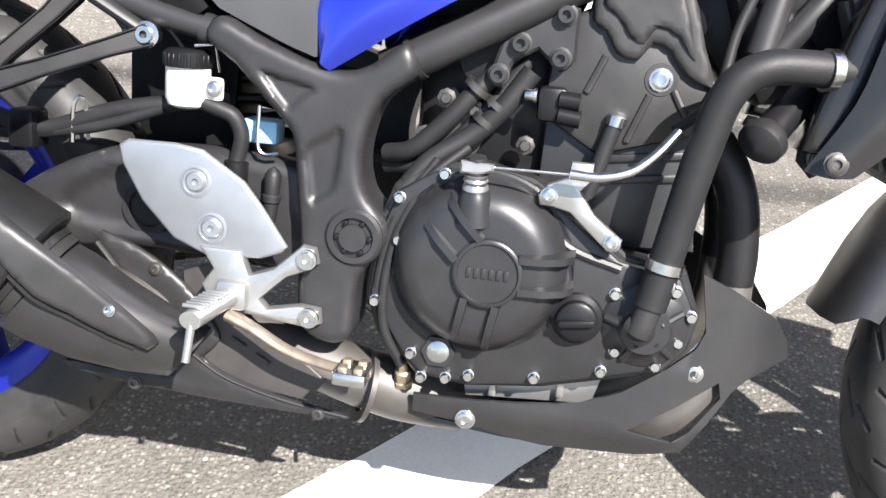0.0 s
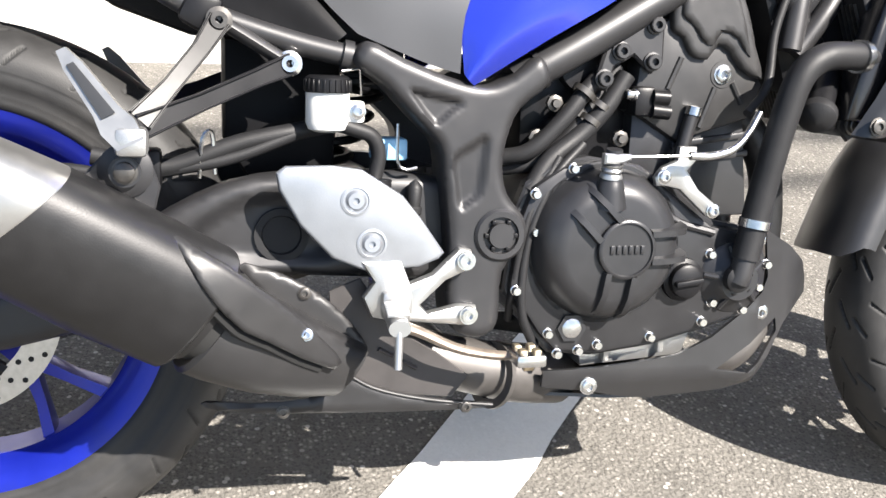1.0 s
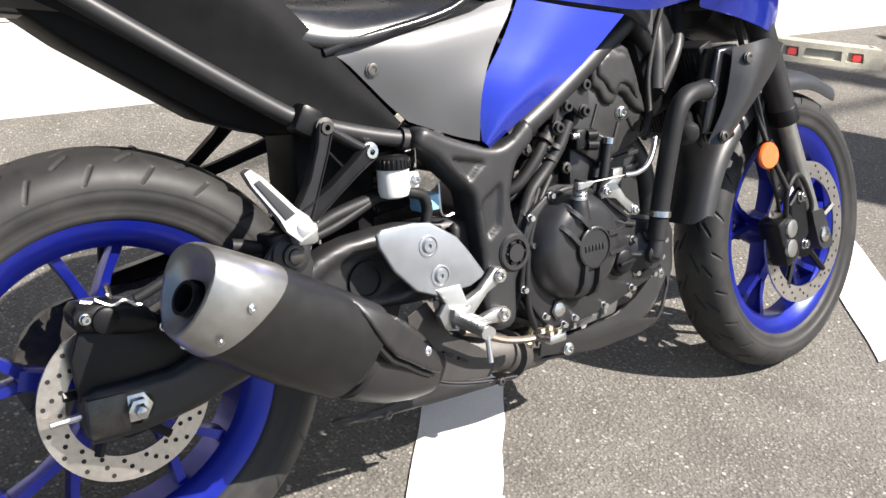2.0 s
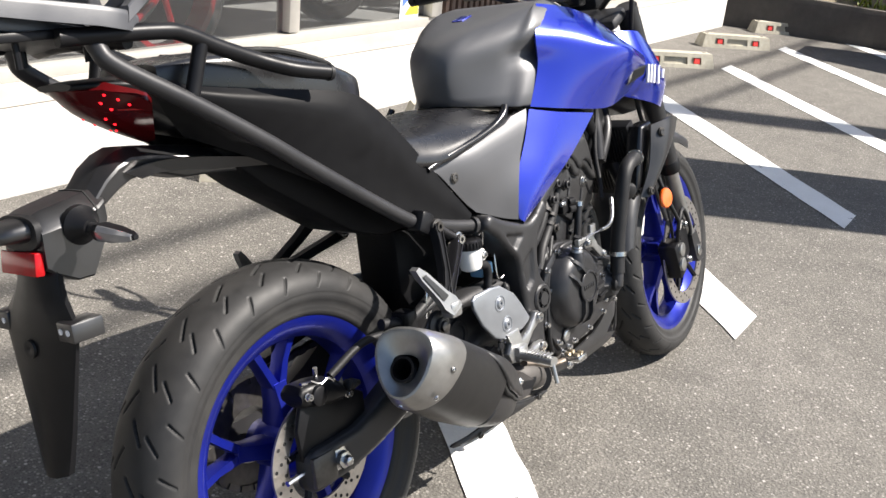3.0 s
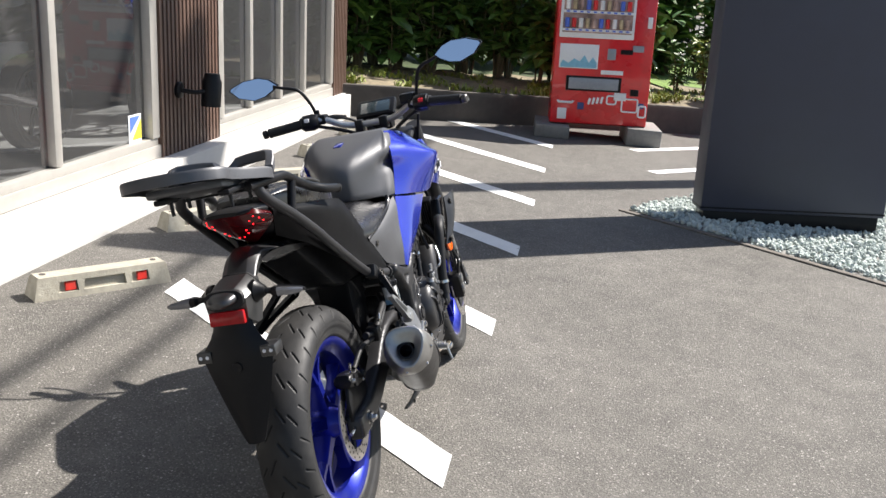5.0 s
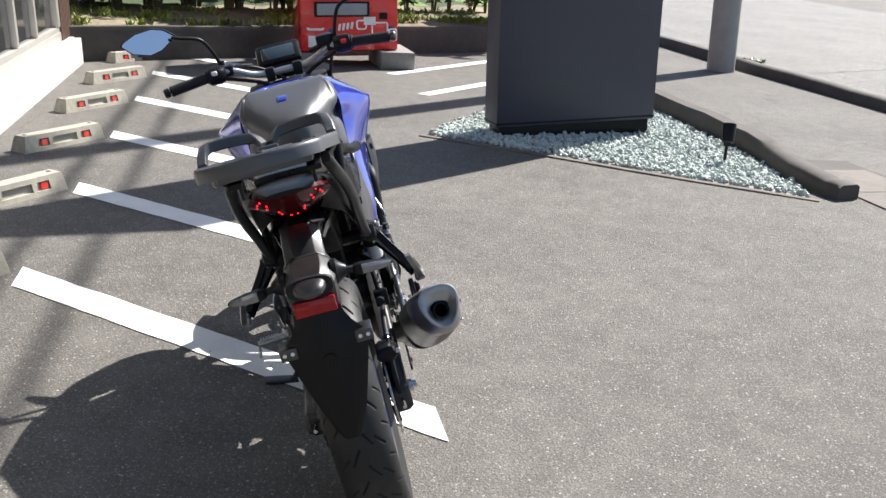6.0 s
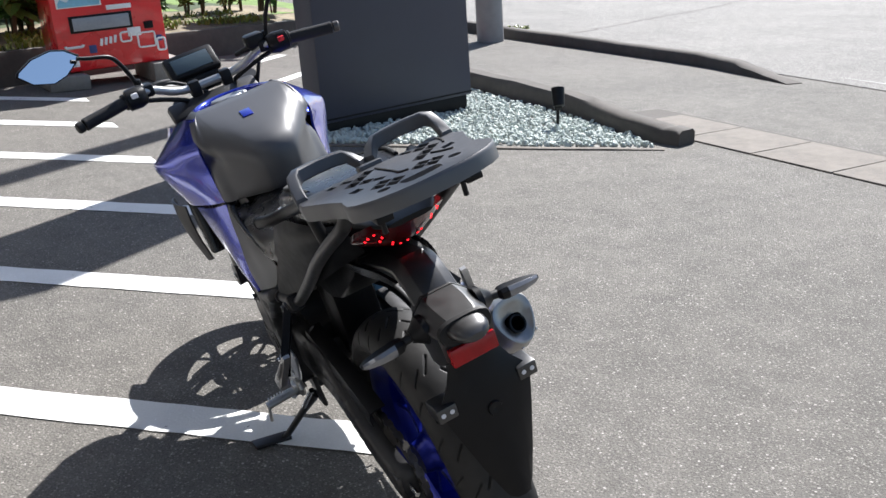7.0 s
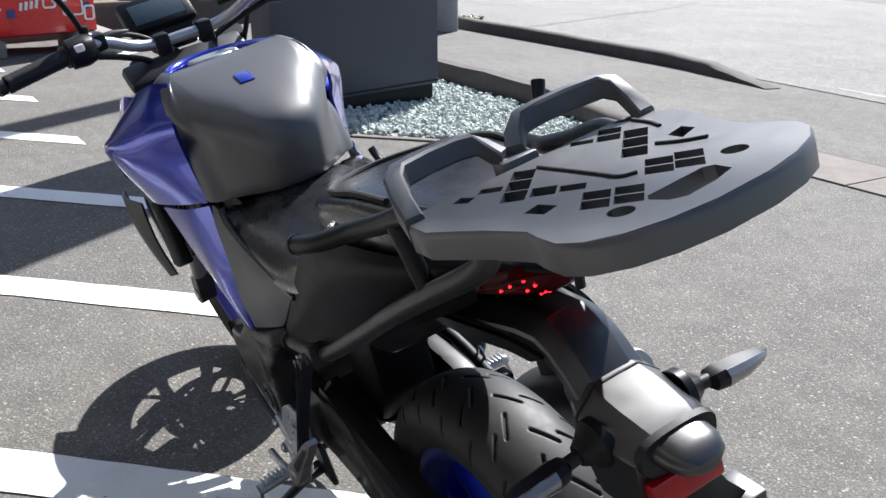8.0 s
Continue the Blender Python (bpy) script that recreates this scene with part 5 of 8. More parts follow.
bp("bleed_nipple", sweep(nb(), [(-0.01, -0.11, 0.452), (-0.014, -0.115, 0.472)], 0.004, 8, 1), STEEL, cal)
bp("brake_hose", sweep(nb(), [(0.02, -0.11, 0.445), (0.10, -0.115, 0.475), (0.18, -0.12, 0.470), (0.25, -0.122, 0.480), (0.30, -0.122, 0.492), (0.36, -0.118, 0.515)], 0.007, 10), SOFT_RUBBER, cal)
bp("wire_loom", sweep(nb(), [(0.15, -0.115, 0.49), (0.22, -0.12, 0.478), (0.30, -0.118, 0.505), (0.37, -0.112, 0.52), (0.42, -0.09, 0.53)], 0.010, 10), SOFT_RUBBER, cal)
bp("hose_clip", box(nb(), (0.205, -0.121, 0.478), (0.030, 0.036, 0.042), 0.005), BLACK, cal)
bp("hose_guide", sweep(nb(), [(0.258, -0.125, 0.468), (0.262, -0.128, 0.510), (0.272, -0.125, 0.515), (0.275, -0.122, 0.472)], 0.0025, 6), STEEL, cal)

# --- chain drive on the left ---
bp("rear_sprocket", revolve(nb(), (0, 0.088, 0.314), (0, 1, 0), [(-0.003, 0.05), (-0.003, 0.094), (0.003, 0.094), (0.003, 0.05)], 44, loop=True), DARKSTEEL, None, "dark steel rear sprocket")
bm = nb()
loop_pts = [(0.60 * i / 40, 0.408 + 0.047 * i / 40) for i in range(41)] + [(0.60 + 0.045 * math.sin(radians(t)), 0.410 + 0.045 * math.cos(radians(t))) for t in range(15, 180, 18)] + [(0.60 * i / 40, 0.220 + 0.145 * i / 40) for i in range(40, -1, -1)] + [(0.094 * math.cos(radians(t)), 0.314 + 0.094 * math.sin(radians(t))) for t in range(262, 98, -9)]
for i, (px, pz) in enumerate(loop_pts):
    qx, qz = loop_pts[(i + 1) % len(loop_pts)]
    ln = math.hypot(qx - px, qz - pz)
    box(bm, ((px + qx) / 2, 0.088, (pz + qz) / 2), (ln * 1.15, 0.016 if i % 2 else 0.010, 0.011), 0.0, pose(0, 0, 0, 0, -math.degrees(math.atan2(qz - pz, qx - px)), 0))
bp("chain", bm, DARKSTEEL, None, "oiled steel drive chain")
bp("chain_guard", panel(nb(), [[(0.42, 0.075, 0.495), (0.25, 0.075, 0.475), (0.05, 0.075, 0.440)], [(0.42, 0.112, 0.490), (0.25, 0.112, 0.470), (0.05, 0.112, 0.435)], [(0.42, 0.116, 0.455), (0.25, 0.116, 0.438), (0.05, 0.116, 0.405)]], 0.003, 6, 4, (0, -1, 0)), BLACK)

# --- engine ---
case_out = [(0.625, 0.462), (0.610, 0.420), (0.602, 0.345), (0.640, 0.290), (0.662, 0.268), (0.718, 0.262), (0.785, 0.272), (0.852, 0.290), (0.906, 0.306), (0.928, 0.335), (0.934, 0.370), (0.915, 0.405), (0.853, 0.416), (0.800, 0.455), (0.764, 0.482), (0.70, 0.492), (0.66, 0.485)]
eng = bp("engine", slab(nb(), case_out, -0.138, 0.135, 0.010, 3), ENGINE, None, "dark grey twin-cylinder engine block")
gask = [(x * 1.0 + (0.006 if x > 0.77 else -0.006), z + (0.005 if z > 0.37 else -0.005)) for x, z in case_out]
bp("case_flange", slab(nb(), gask, -0.142, -0.120, 0.003, 1), ENGINE, eng)
bp("side_case", slab(nb(), case_out, -0.152, -0.135, 0.006, 2), ENGINE, eng)
cc = (0.715, 0.396)
cover = bp("clutch_cover", revolve(nb(), (cc[0], -0.145, cc[1]), (0, -1, 0), [(0, 0.097), (0.005, 0.097), (0.007, 0.0945), (0.007, 0.090), (0.022, 0.0845), (0.031, 0.079), (0.038, 0.071), (0.041, 0.064), (0.042, 0.058), (0.042, 0.0)], 64), ENGINE, eng, "round clutch cover with raised ribs")
bp("cover_cap", revolve(nb(), (0.726, -0.189, 0.397), (0, -1, 0), [(0, 0.0345), (0.004, 0.0345), (0.0055, 0.0325), (0.0055, 0.0305), (0.003, 0.0295), (0.003, 0.0)], 48), ENGINE, cover, "round centre cap with a raised rim")
for a0 in (2.35, 0.05, 4.55):
    m = Matrix.Translation((0.726, 0, 0.397)) @ Matrix.Rotation(-a0, 4, "Y")
    for off in (-0.016, 0.016):
        bm = nb()
        loft(bm, [[m @ Vector((r, y, off + z)) for y, z in ((y0, -0.006), (y1, -0.0035), (y1, 0.0035), (y0, 0.006))] for r, y0, y1 in ((0.030, -0.184, -0.195), (0.056, -0.180, -0.1955), (0.074, -0.165, -0.188), (0.084, -0.155, -0.172))])
        bp("raised_rib", bm, ENGINE, cover)
# embossed mark on the cap drawn as plain bars
for i in range(6):
    bp("embossed_bar", box(nb(), (0.7075 + i * 0.0074, -0.1930, 0.397), (0.0046, 0.0018, 0.0100), 0.0006), ENGINE, cover)
arm_b = bp("release_shaft", revolve(nb(), (0.706, -0.150, 0.445), (-0.02, -0.18, 1), [(0, 0.022), (0.02, 0.017), (0.030, 0.014), (0.034, 0.011), (0.060, 0.0105), (0.066, 0.009), (0.066, 0)], 24), ENGINE, eng)
bp("release_boot", revolve(nb(), (0.705, -0.156, 0.478), (-0.02, -0.18, 1), [(0, 0.013)] + [(0.003 * i, 0.0125 if i % 2 else 0.0105) for i in range(1, 6)] + [(0.016, 0.008)], 20), ALU, arm_b, "ribbed metal boot")
bp("release_lever", slab(nb(), [(0.690, 0.494), (0.712, 0.495), (0.722, 0.499), (0.722, 0.505), (0.690, 0.506)], -0.172, -0.160, 0.002, 1), ALU, arm_b)
bp("clutch_cable", sweep(nb(), [(0.720, -0.166, 0.502), (0.800, -0.168, 0.504)], 0.0016, 8, 1), STEEL, arm_b)
bp("cable_ferrule", sweep(nb(), [(0.794, -0.168, 0.504), (0.822, -0.168, 0.504), (0.850, -0.164, 0.512), (0.872, -0.156, 0.530), (0.890, -0.146, 0.552)], 0.0048, 10), STEEL, arm_b)
bp("cable_sleeve", sweep(nb(), [(0.888, -0.147, 0.550), (0.925, -0.125, 0.585), (0.94, -0.11, 0.66), (0.99, -0.10, 0.78), (1.06, -0.10, 0.93)], 0.0055, 10), SOFT_RUBBER, arm_b)
bm = slab(nb(), [(0.765, 0.476), (0.774, 0.488), (0.792, 0.496), (0.794, 0.512), (0.816, 0.512), (0.816, 0.496), (0.806, 0.484), (0.822, 0.462), (0.852, 0.440), (0.848, 0.428), (0.834, 0.431), (0.798, 0.462), (0.780, 0.466), (0.768, 0.466)], -0.168, -0.158, 0.003, 2)
hold = bp("cable_bracket", bm, ALU, eng, "bright cast cable bracket")
bolt((0.776, -0.168, 0.477), (0, -1, 0), 0.007, 0.006, hold)
bolt((0.842, -0.168, 0.437), (0, -1, 0), 0.007, 0.006, hold)
for piece in [arm_b] + list(arm_b.children_recursive):
    if piece.name.split(".")[0] != "cable_sleeve":
        piece.data.transform(Matrix.Translation((0, -0.024, 0)))
fill = bp("oil_filler_cap", revolve(nb(), (0.818, -0.146, 0.352), (0, -1, 0), [(0, 0.028), (0.012, 0.026), (0.014, 0.021), (0.022, 0.020), (0.024, 0.017), (0.024, 0)], 32), BLACK, eng, "black oil filler cap")
bp("grip_bar", box(nb(), (0.818, -0.172, 0.352), (0.036, 0.010, 0.007), 0.002, pose(0, 0, 0, 0, -8, 0)), BLACK, fill)
pump = bp("water_pump", revolve(nb(), (0.886, -0.140, 0.352), (0, -1, 0), [(0, 0.044), (0.012, 0.044), (0.016, 0.040), (0.020, 0.030), (0.030, 0.024), (0.030, 0)], 40), ENGINE, eng, "round water pump cover")
for k in range(5):
    a = 0.5 + k * 2 * math.pi / 5
    bp("pump_rib", sweep(nb(), [(0.886 + 0.016 * math.cos(a), -0.168, 0.352 + 0.016 * math.sin(a)), (0.886 + 0.040 * math.cos(a), -0.155, 0.352 + 0.040 * math.sin(a))], 0.004, 8, 1), ENGINE, pump)
bp("window_ring", revolve(nb(), (0.680, -0.150, 0.296), (0, -1, 0), [(0, 0.018), (0.006, 0.018), (0.006, 0.013), (0.002, 0.012), (0.002, 0)], 6), ENGINE, eng)
sight = bp("oil_sight_glass", revolve(nb(), (0.680, -0.152, 0.296), (0, -1, 0), [(0, 0.012), (0.004, 0.012), (0.005, 0.010), (0.005, 0)], 20), STEEL, eng, "small round oil sight glass")
for x, z in ((0.609, 0.343), (0.629, 0.411), (0.627, 0.455), (0.671, 0.484), (0.651, 0.290), (0.664, 0.265), (0.690, 0.268), (0.714, 0.274), (0.782, 0.281), (0.849, 0.298), (0.853, 0.382), (0.860, 0.322), (0.902, 0.312), (0.921, 0.340), (0.930, 0.368), (0.912, 0.392)):
    bolt((x, -0.150, z), (0, -1, 0), 0.0050, 0.010, eng, STEEL, False)
bp("case_web", sweep(nb(), [(0.770, -0.150, 0.452), (0.800, -0.152, 0.400), (0.812, -0.152, 0.330)], 0.006, 8), ENGINE, eng)
bp("case_web", sweep(nb(), [(0.765, -0.151, 0.462), (0.80, -0.152, 0.425), (0.855, -0.152, 0.408)], 0.005, 8), ENGINE, eng)
sump = bp("oil_pan", loft(nb(), [[(0.70, -0.120, 0.285), (0.86, -0.120, 0.305), (0.86, 0.10, 0.305), (0.70, 0.10, 0.285)], [(0.71, -0.116, 0.236), (0.845, -0.116, 0.246), (0.845, 0.085, 0.248), (0.71, 0.085, 0.232)]]), ALU, eng, "bare aluminium oil pan")
for i in (1, 4):
    bp("pan_rib", box(nb(), (0.715 + 0.024 * i, -0.118, 0.262 + 0.003 * i), (0.008, 0.02, 0.045), 0.002), ALU, sump)
head_out = [(0.756, 0.548), (0.762, 0.600), (0.782, 0.650), (0.826, 0.672), (0.865, 0.664), (0.905, 0.624), (0.928, 0.583), (0.912, 0.541), (0.818, 0.512)]
head = bp("cylinder_head", slab(nb(), head_out, -0.112, 0.112, 0.008, 2), BRONZE, eng, "grey-brown cast cylinder head")
bp("head_cover", slab(nb(), [(0.792, 0.640), (0.800, 0.690), (0.832, 0.712), (0.872, 0.700), (0.898, 0.650), (0.884, 0.634), (0.862, 0.655), (0.842, 0.640), (0.815, 0.652)], -0.110, 0.110, 0.010, 3), BRONZE, eng)
lid = soft_ring([(0.797, 0.646), (0.812, 0.636), (0.824, 0.616), (0.846, 0.611), (0.858, 0.628), (0.876, 0.622), (0.892, 0.602), (0.922, 0.590), (0.908, 0.630), (0.880, 0.700), (0.835, 0.712), (0.802, 0.690)], 2)
bp("cam_cover", cast_plate(lid, -0.1210, -0.1080, 0.005, step=0.006), BRONZE, head, angle=50)
inner = soft_ring([(0.806, 0.662), (0.822, 0.650), (0.836, 0.632), (0.850, 0.628), (0.860, 0.644), (0.882, 0.636), (0.900, 0.616), (0.876, 0.688), (0.838, 0.700), (0.812, 0.684)], 2)
bp("cover_step", cast_plate(inner, -0.1260, -0.1190, 0.004, step=0.006), BRONZE, head, angle=50)
bolt((0.871, -0.112, 0.594), (0, -1, 0), 0.0095, 0.006, head)
bp("cam_cover_boss", revolve(nb(), (0.871, -0.110, 0.594), (0, -1, 0), [(0, 0.017), (0.003, 0.016), (0.0035, 0)], 24), BRONZE, head)
for p0, p1 in (((0.80, 0.575), (0.815, 0.612)), ((0.90, 0.56), (0.885, 0.585)), ((0.845, 0.53), (0.862, 0.578))):
    bp("head_rib", sweep(nb(), [(p0[0], -0.112, p0[1]), (p1[0], -0.112, p1[1])], 0.004, 8, 1), BRONZE, head)
cyl = bp("cylinder", slab(nb(), [(0.762, 0.545), (0.912, 0.550), (0.930, 0.420), (0.76, 0.415)], -0.100, 0.100, 0.006, 2), ENGINE, eng)
for z in (0.492, 0.515):
    bp("cylinder_rib", box(nb(), (0.868, -0.100, z), (0.105, 0.010, 0.008), 0.002, pose(0, 0, 0, 0, -8, 0)), ENGINE, cyl)
bp("water_pipe", sweep(nb(), [(0.805, -0.118, 0.440), (0.820, -0.120, 0.500), (0.832, -0.119, 0.548)], 0.0085, 12), FRAME, eng)
bp("pipe_end", revolve(nb(), (0.832, -0.119, 0.545), (0.2, 0, 1), [(0, 0.010), (0.010, 0.010), (0.012, 0.006), (0.012, 0)], 16), STEEL, eng)
mount = bp("engine_mount", slab(nb(), [(0.700, 0.575), (0.712, 0.618), (0.735, 0.640), (0.762, 0.660), (0.785, 0.655), (0.786, 0.605), (0.772, 0.592), (0.748, 0.612), (0.725, 0.598), (0.718, 0.570)], -0.125, -0.115, 0.003, 1), FRAME, frame_r, "black engine mount plate")
for x, z in ((0.771, 0.606), (0.772, 0.648), (0.731, 0.617), (0.712, 0.585)):
    bolt((x, -0.125, z), (0, -1, 0), 0.0090, 0.010, mount, FRAME)
conn = bp("coolant_union", box(nb(), (0.768, -0.112, 0.560), (0.030, 0.03, 0.035), 0.006), BLACK, eng)
bp("union_end", sweep(nb(), [(0.775, -0.125, 0.566), (0.795, -0.126, 0.565)], 0.009, 12, 1), BLACK, conn)
bp("union_end", sweep(nb(), [(0.775, -0.125, 0.550), (0.797, -0.126, 0.548)], 0.009, 12, 1), BLACK, conn)
bolt((0.752, -0.128, 0.568), (-1, 0, 0), 0.006, 0.012, conn)
for pts, r in (([(0.600, -0.10, 0.490), (0.630, -0.115, 0.500), (0.665, -0.12, 0.535), (0.690, -0.118, 0.565), (0.715, -0.11, 0.590)], 0.010),
               ([(0.598, -0.09, 0.475), (0.640, -0.105, 0.485), (0.680, -0.11, 0.520), (0.715, -0.105, 0.565), (0.74, -0.10, 0.60)], 0.008),
               ([(0.625, -0.135, 0.455), (0.65, -0.128, 0.490), (0.69, -0.12, 0.520), (0.72, -0.118, 0.552), (0.745, -0.115, 0.590)], 0.011),
               ([(0.640, -0.140, 0.270), (0.618, -0.150, 0.320), (0.622, -0.150, 0.400), (0.65, -0.145, 0.470), (0.69, -0.13, 0.510)], 0.0055),
               ([(0.612, -0.120, 0.300), (0.608, -0.145, 0.345), (0.622, -0.148, 0.43), (0.66, -0.135, 0.495)], 0.005)):
    bp("hose", sweep(nb(), pts, r, 12), SOFT_RUBBER, eng)
for p, ax, rr in (((0.700, -0.117, 0.533), (0.55, 0, 0.8), 0.014), ((0.712, -0.116, 0.550), (0.55, 0, 0.8), 0.014), ((0.69, -0.118, 0.566), (0.6, 0, 0.8), 0.015)):
    bp("hose_clamp", revolve(nb(), p, ax, [(0, rr - 0.002), (0, rr), (0.007, rr), (0.007, rr - 0.002)], 20, loop=True), DARKSTEEL, eng)
bp("throttle_body", revolve(nb(), (0.70, -0.10, 0.60), (0, 1, 0), [(0, 0.02), (0, 0.032), (0.2, 0.032), (0.2, 0.02)], 20), BLACK, eng)
bp("air_box", box(nb(), (0.66, 0, 0.70), (0.26, 0.18, 0.14), 0.03), BLACK, eng)
# three added black filler masses that close bright see-through gaps behind the engine
bp("intake_box", box(nb(), (0.70, 0.0, 0.555), (0.15, 0.16, 0.17), 0.02), BLACK, eng)
bp("wiring_cover", slab(nb(), [(0.872, 0.700), (0.985, 0.725), (1.005, 0.610), (0.945, 0.585), (0.915, 0.625)], -0.06, 0.06, 0.01, 2), BLACK, eng)
bp("fan_shroud", box(nb(), (0.985, 0, 0.680), (0.11, 0.20, 0.20), 0.02, pose(0, 0, 0, 0, -20, 0)), BLACK, eng)
bp("starter", revolve(nb(), (0.675, -0.10, 0.515), (0, 1, 0), [(0, 0.0), (0, 0.024), (0.18, 0.024), (0.18, 0)], 20), DARKSTEEL, eng)
for i, (x, z) in enumerate(((0.640, 0.515), (0.668, 0.488), (0.745, 0.515), (0.690, 0.545), (0.66, 0.555))):
    bp("fastener", revolve(nb(), (x, -0.105, z), (0, -1, 0), [(0, 0.010), (0.006, 0.010), (0.007, 0.006), (0.012, 0.005), (0.012, 0)], 8), DARKSTEEL, eng)

# --- cooling ---
rad = bp("radiator", box(nb(), (1.075, 0, 0.610), (0.035, 0.30, 0.19), 0.004, pose(0, 0, 0, 0, -22, 0)), BLACK, None, "black finned radiator")
bm = nb()
for i in range(34):
    box(bm, (1.056, -0.135 + i * 0.0082, 0.606), (0.004, 0.0014, 0.165), 0.0, pose(0, 0, 0, 0, -22, 0))
tagged(bp("radiator_core", bm, DARKSTEEL, rad), kind="stuff")
both("side_tank", lambda: slab(nb(), [(1.036, 0.690), (1.092, 0.694), (1.100, 0.655), (1.046, 0.540), (0.998, 0.546), (1.014, 0.610)], -0.182, -0.140, 0.009, 3), GLOSS, rad)
both("down_tube", lambda: sweep(nb(), [(0.915, -0.095, 0.745), (1.012, -0.090, 0.618)], 0.017, 16, 1), BLACK, rad)
hose = bp("radiator_hose", sweep(nb(), [(1.035, -0.165, 0.620), (1.000, -0.176, 0.621), (0.958, -0.184, 0.618), (0.930, -0.186, 0.598), (0.915, -0.183, 0.550), (0.900, -0.176, 0.460), (0.892, -0.175, 0.410), (0.886, -0.176, 0.380)], 0.0165, 18), SOFT_RUBBER, None, "thick black coolant hose")
bp("pump_pipe", sweep(nb(), [(0.892, -0.175, 0.410), (0.882, -0.177, 0.365), (0.878, -0.176, 0.352)], 0.0135, 16), FRAME, hose)
bp("pipe_cap", revolve(nb(), (0.879, -0.166, 0.356), (0, -1, 0), [(0, 0.0165), (0.014, 0.0160), (0.018, 0.011), (0.019, 0)], 24), SOFT_RUBBER, hose)
for p, ax, rr in (((1.018, -0.171, 0.6205), (-1, -0.3, 0.0), 0.0195), ((0.8955, -0.1755, 0.428), (-0.15, 0.0, -1), 0.0190)):
    cl = bp("hose_clamp", revolve(nb(), p, ax, [(0, rr - 0.003), (0, rr), (0.010, rr), (0.010, rr - 0.003)], 24, loop=True), STEEL, hose, "bright hose clamp")
    bp("clamp_tab", box(nb(), (p[0] + 0.004, p[1] - 0.006, p[2] - 0.024), (0.014, 0.006, 0.010), 0.001), STEEL, cl)
bp("outlet_neck", sweep(nb(), [(1.020, -0.170, 0.620), (1.058, -0.158, 0.617)], 0.0150, 16, 1), ALU, rad, "white metal outlet neck")
bp("damper_stem", sweep(nb(), [(1.01, -0.12, 0.60), (0.966, -0.170, 0.552)], 0.0165, 14, 1), BLACK, rad)
bp("damper_ball", revolve(nb(), (0.972, -0.163, 0.558), (-0.55, -0.7, -0.6), [(0, 0.018), (0.008, 0.023), (0.018, 0.022), (0.025, 0.015), (0.028, 0)], 24), SOFT_RUBBER, rad, "round rubber damper")
bp("lower_bracket", slab(nb(), [(1.000, 0.555), (1.030, 0.560), (1.040, 0.535), (1.015, 0.520), (1.000, 0.535)], -0.165, -0.158, 0.002, 1), BLACK, rad)
bolt((1.020, -0.165, 0.540), (0, -1, 0), 0.010, 0.010, rad, DARKSTEEL)


def shroud():
    return panel(nb(), [[(1.056, -0.196, 0.690), (1.092, -0.214, 0.697), (1.126, -0.218, 0.701), (1.182, -0.206, 0.690)], [(1.047, -0.198, 0.648), (1.078, -0.218, 0.650), (1.104, -0.220, 0.652), (1.160, -0.205, 0.648)],
                        [(1.034, -0.196, 0.593), (1.056, -0.212, 0.593), (1.074, -0.214, 0.594), (1.112, -0.202, 0.597)], [(1.003, -0.186, 0.530), (1.016, -0.198, 0.528), (1.028, -0.198, 0.527), (1.046, -0.192, 0.528)]], 0.006, 8, 9, (0, 1, 0))


sh_r, sh_l = both("radiator_shroud", shroud, SATIN, None, "matte black radiator side shroud")
bolt((1.078, -0.211, 0.670), (0, -1, 0.05), 0.010, 0.005, sh_r, DARKSTEEL)
bolt((1.026, -0.202, 0.541), (0, -1, 0.05), 0.009, 0.005, sh_r, DARKSTEEL)

# --- exhaust ---
for yy, nm in ((-0.052, "a"), (0.052, "b")):
    hp = bp("header_pipe", sweep(nb(), [(0.895, yy, 0.545), (0.935, yy * 1.1, 0.535), (0.968, yy * 1.2, 0.485), (0.980, yy * 1.2, 0.425), (0.981, yy * 1.2, 0.385)], 0.0215, 18), MUFFLER, None, "black upper exhaust header")
    bp("lower_pipe", sweep(nb(), [(0.981, yy * 1.2, 0.388), (0.980, yy * 1.35, 0.330), (0.962, yy * 1.75, 0.275), (0.922, yy * 1.7, 0.228), (0.85, yy * 0.8, 0.200), (0.74, -0.03 + yy * 0.5, 0.200), (0.66, -0.075, 0.212)], 0.0208, 18), HEADER, hp, "heat-tinted tan header pipe")
mid = bp("exhaust_pipe", sweep(nb(), [(0.70, -0.06, 0.205), (0.63, -0.092, 0.222), (0.56, -0.100, 0.240), (0.48, -0.100, 0.262), (0.41, -0.110, 0.284), (0.35, -0.146, 0.300), (0.28, -0.190, 0.335)], [0.036, 0.036, 0.033, 0.031, 0.029, 0.029, 0.034], 20), HEADER, None, "grey-brown exhaust collector pipe")
bp("oxygen_sensor", revolve(nb(), (0.640, -0.118, 0.240), (0, -0.5, 1), [(0, 0.011), (0.006, 0.011), (0.007, 0.009), (0.020, 0.009), (0.022, 0.006), (0.035, 0.005), (0.036, 0)], 6), BRASS, mid, "yellow zinc sensor")
bp("pipe_flange", revolve(nb(), (0.60, -0.113, 0.228), (-1, -0.4, 0.25), [(0, 0.03), (0, 0.041), (0.006, 0.041), (0.006, 0.03)], 24, loop=True), HEADER, mid)

MA, MB = Vector((0.268, -0.212, 0.342)), Vector((0.036, -0.256, 0.471))
md = (MB - MA).normalized()
mu = (Vector((0, 0, 1)) - md * md.z).normalized()
ms = md.cross(mu).normalized()


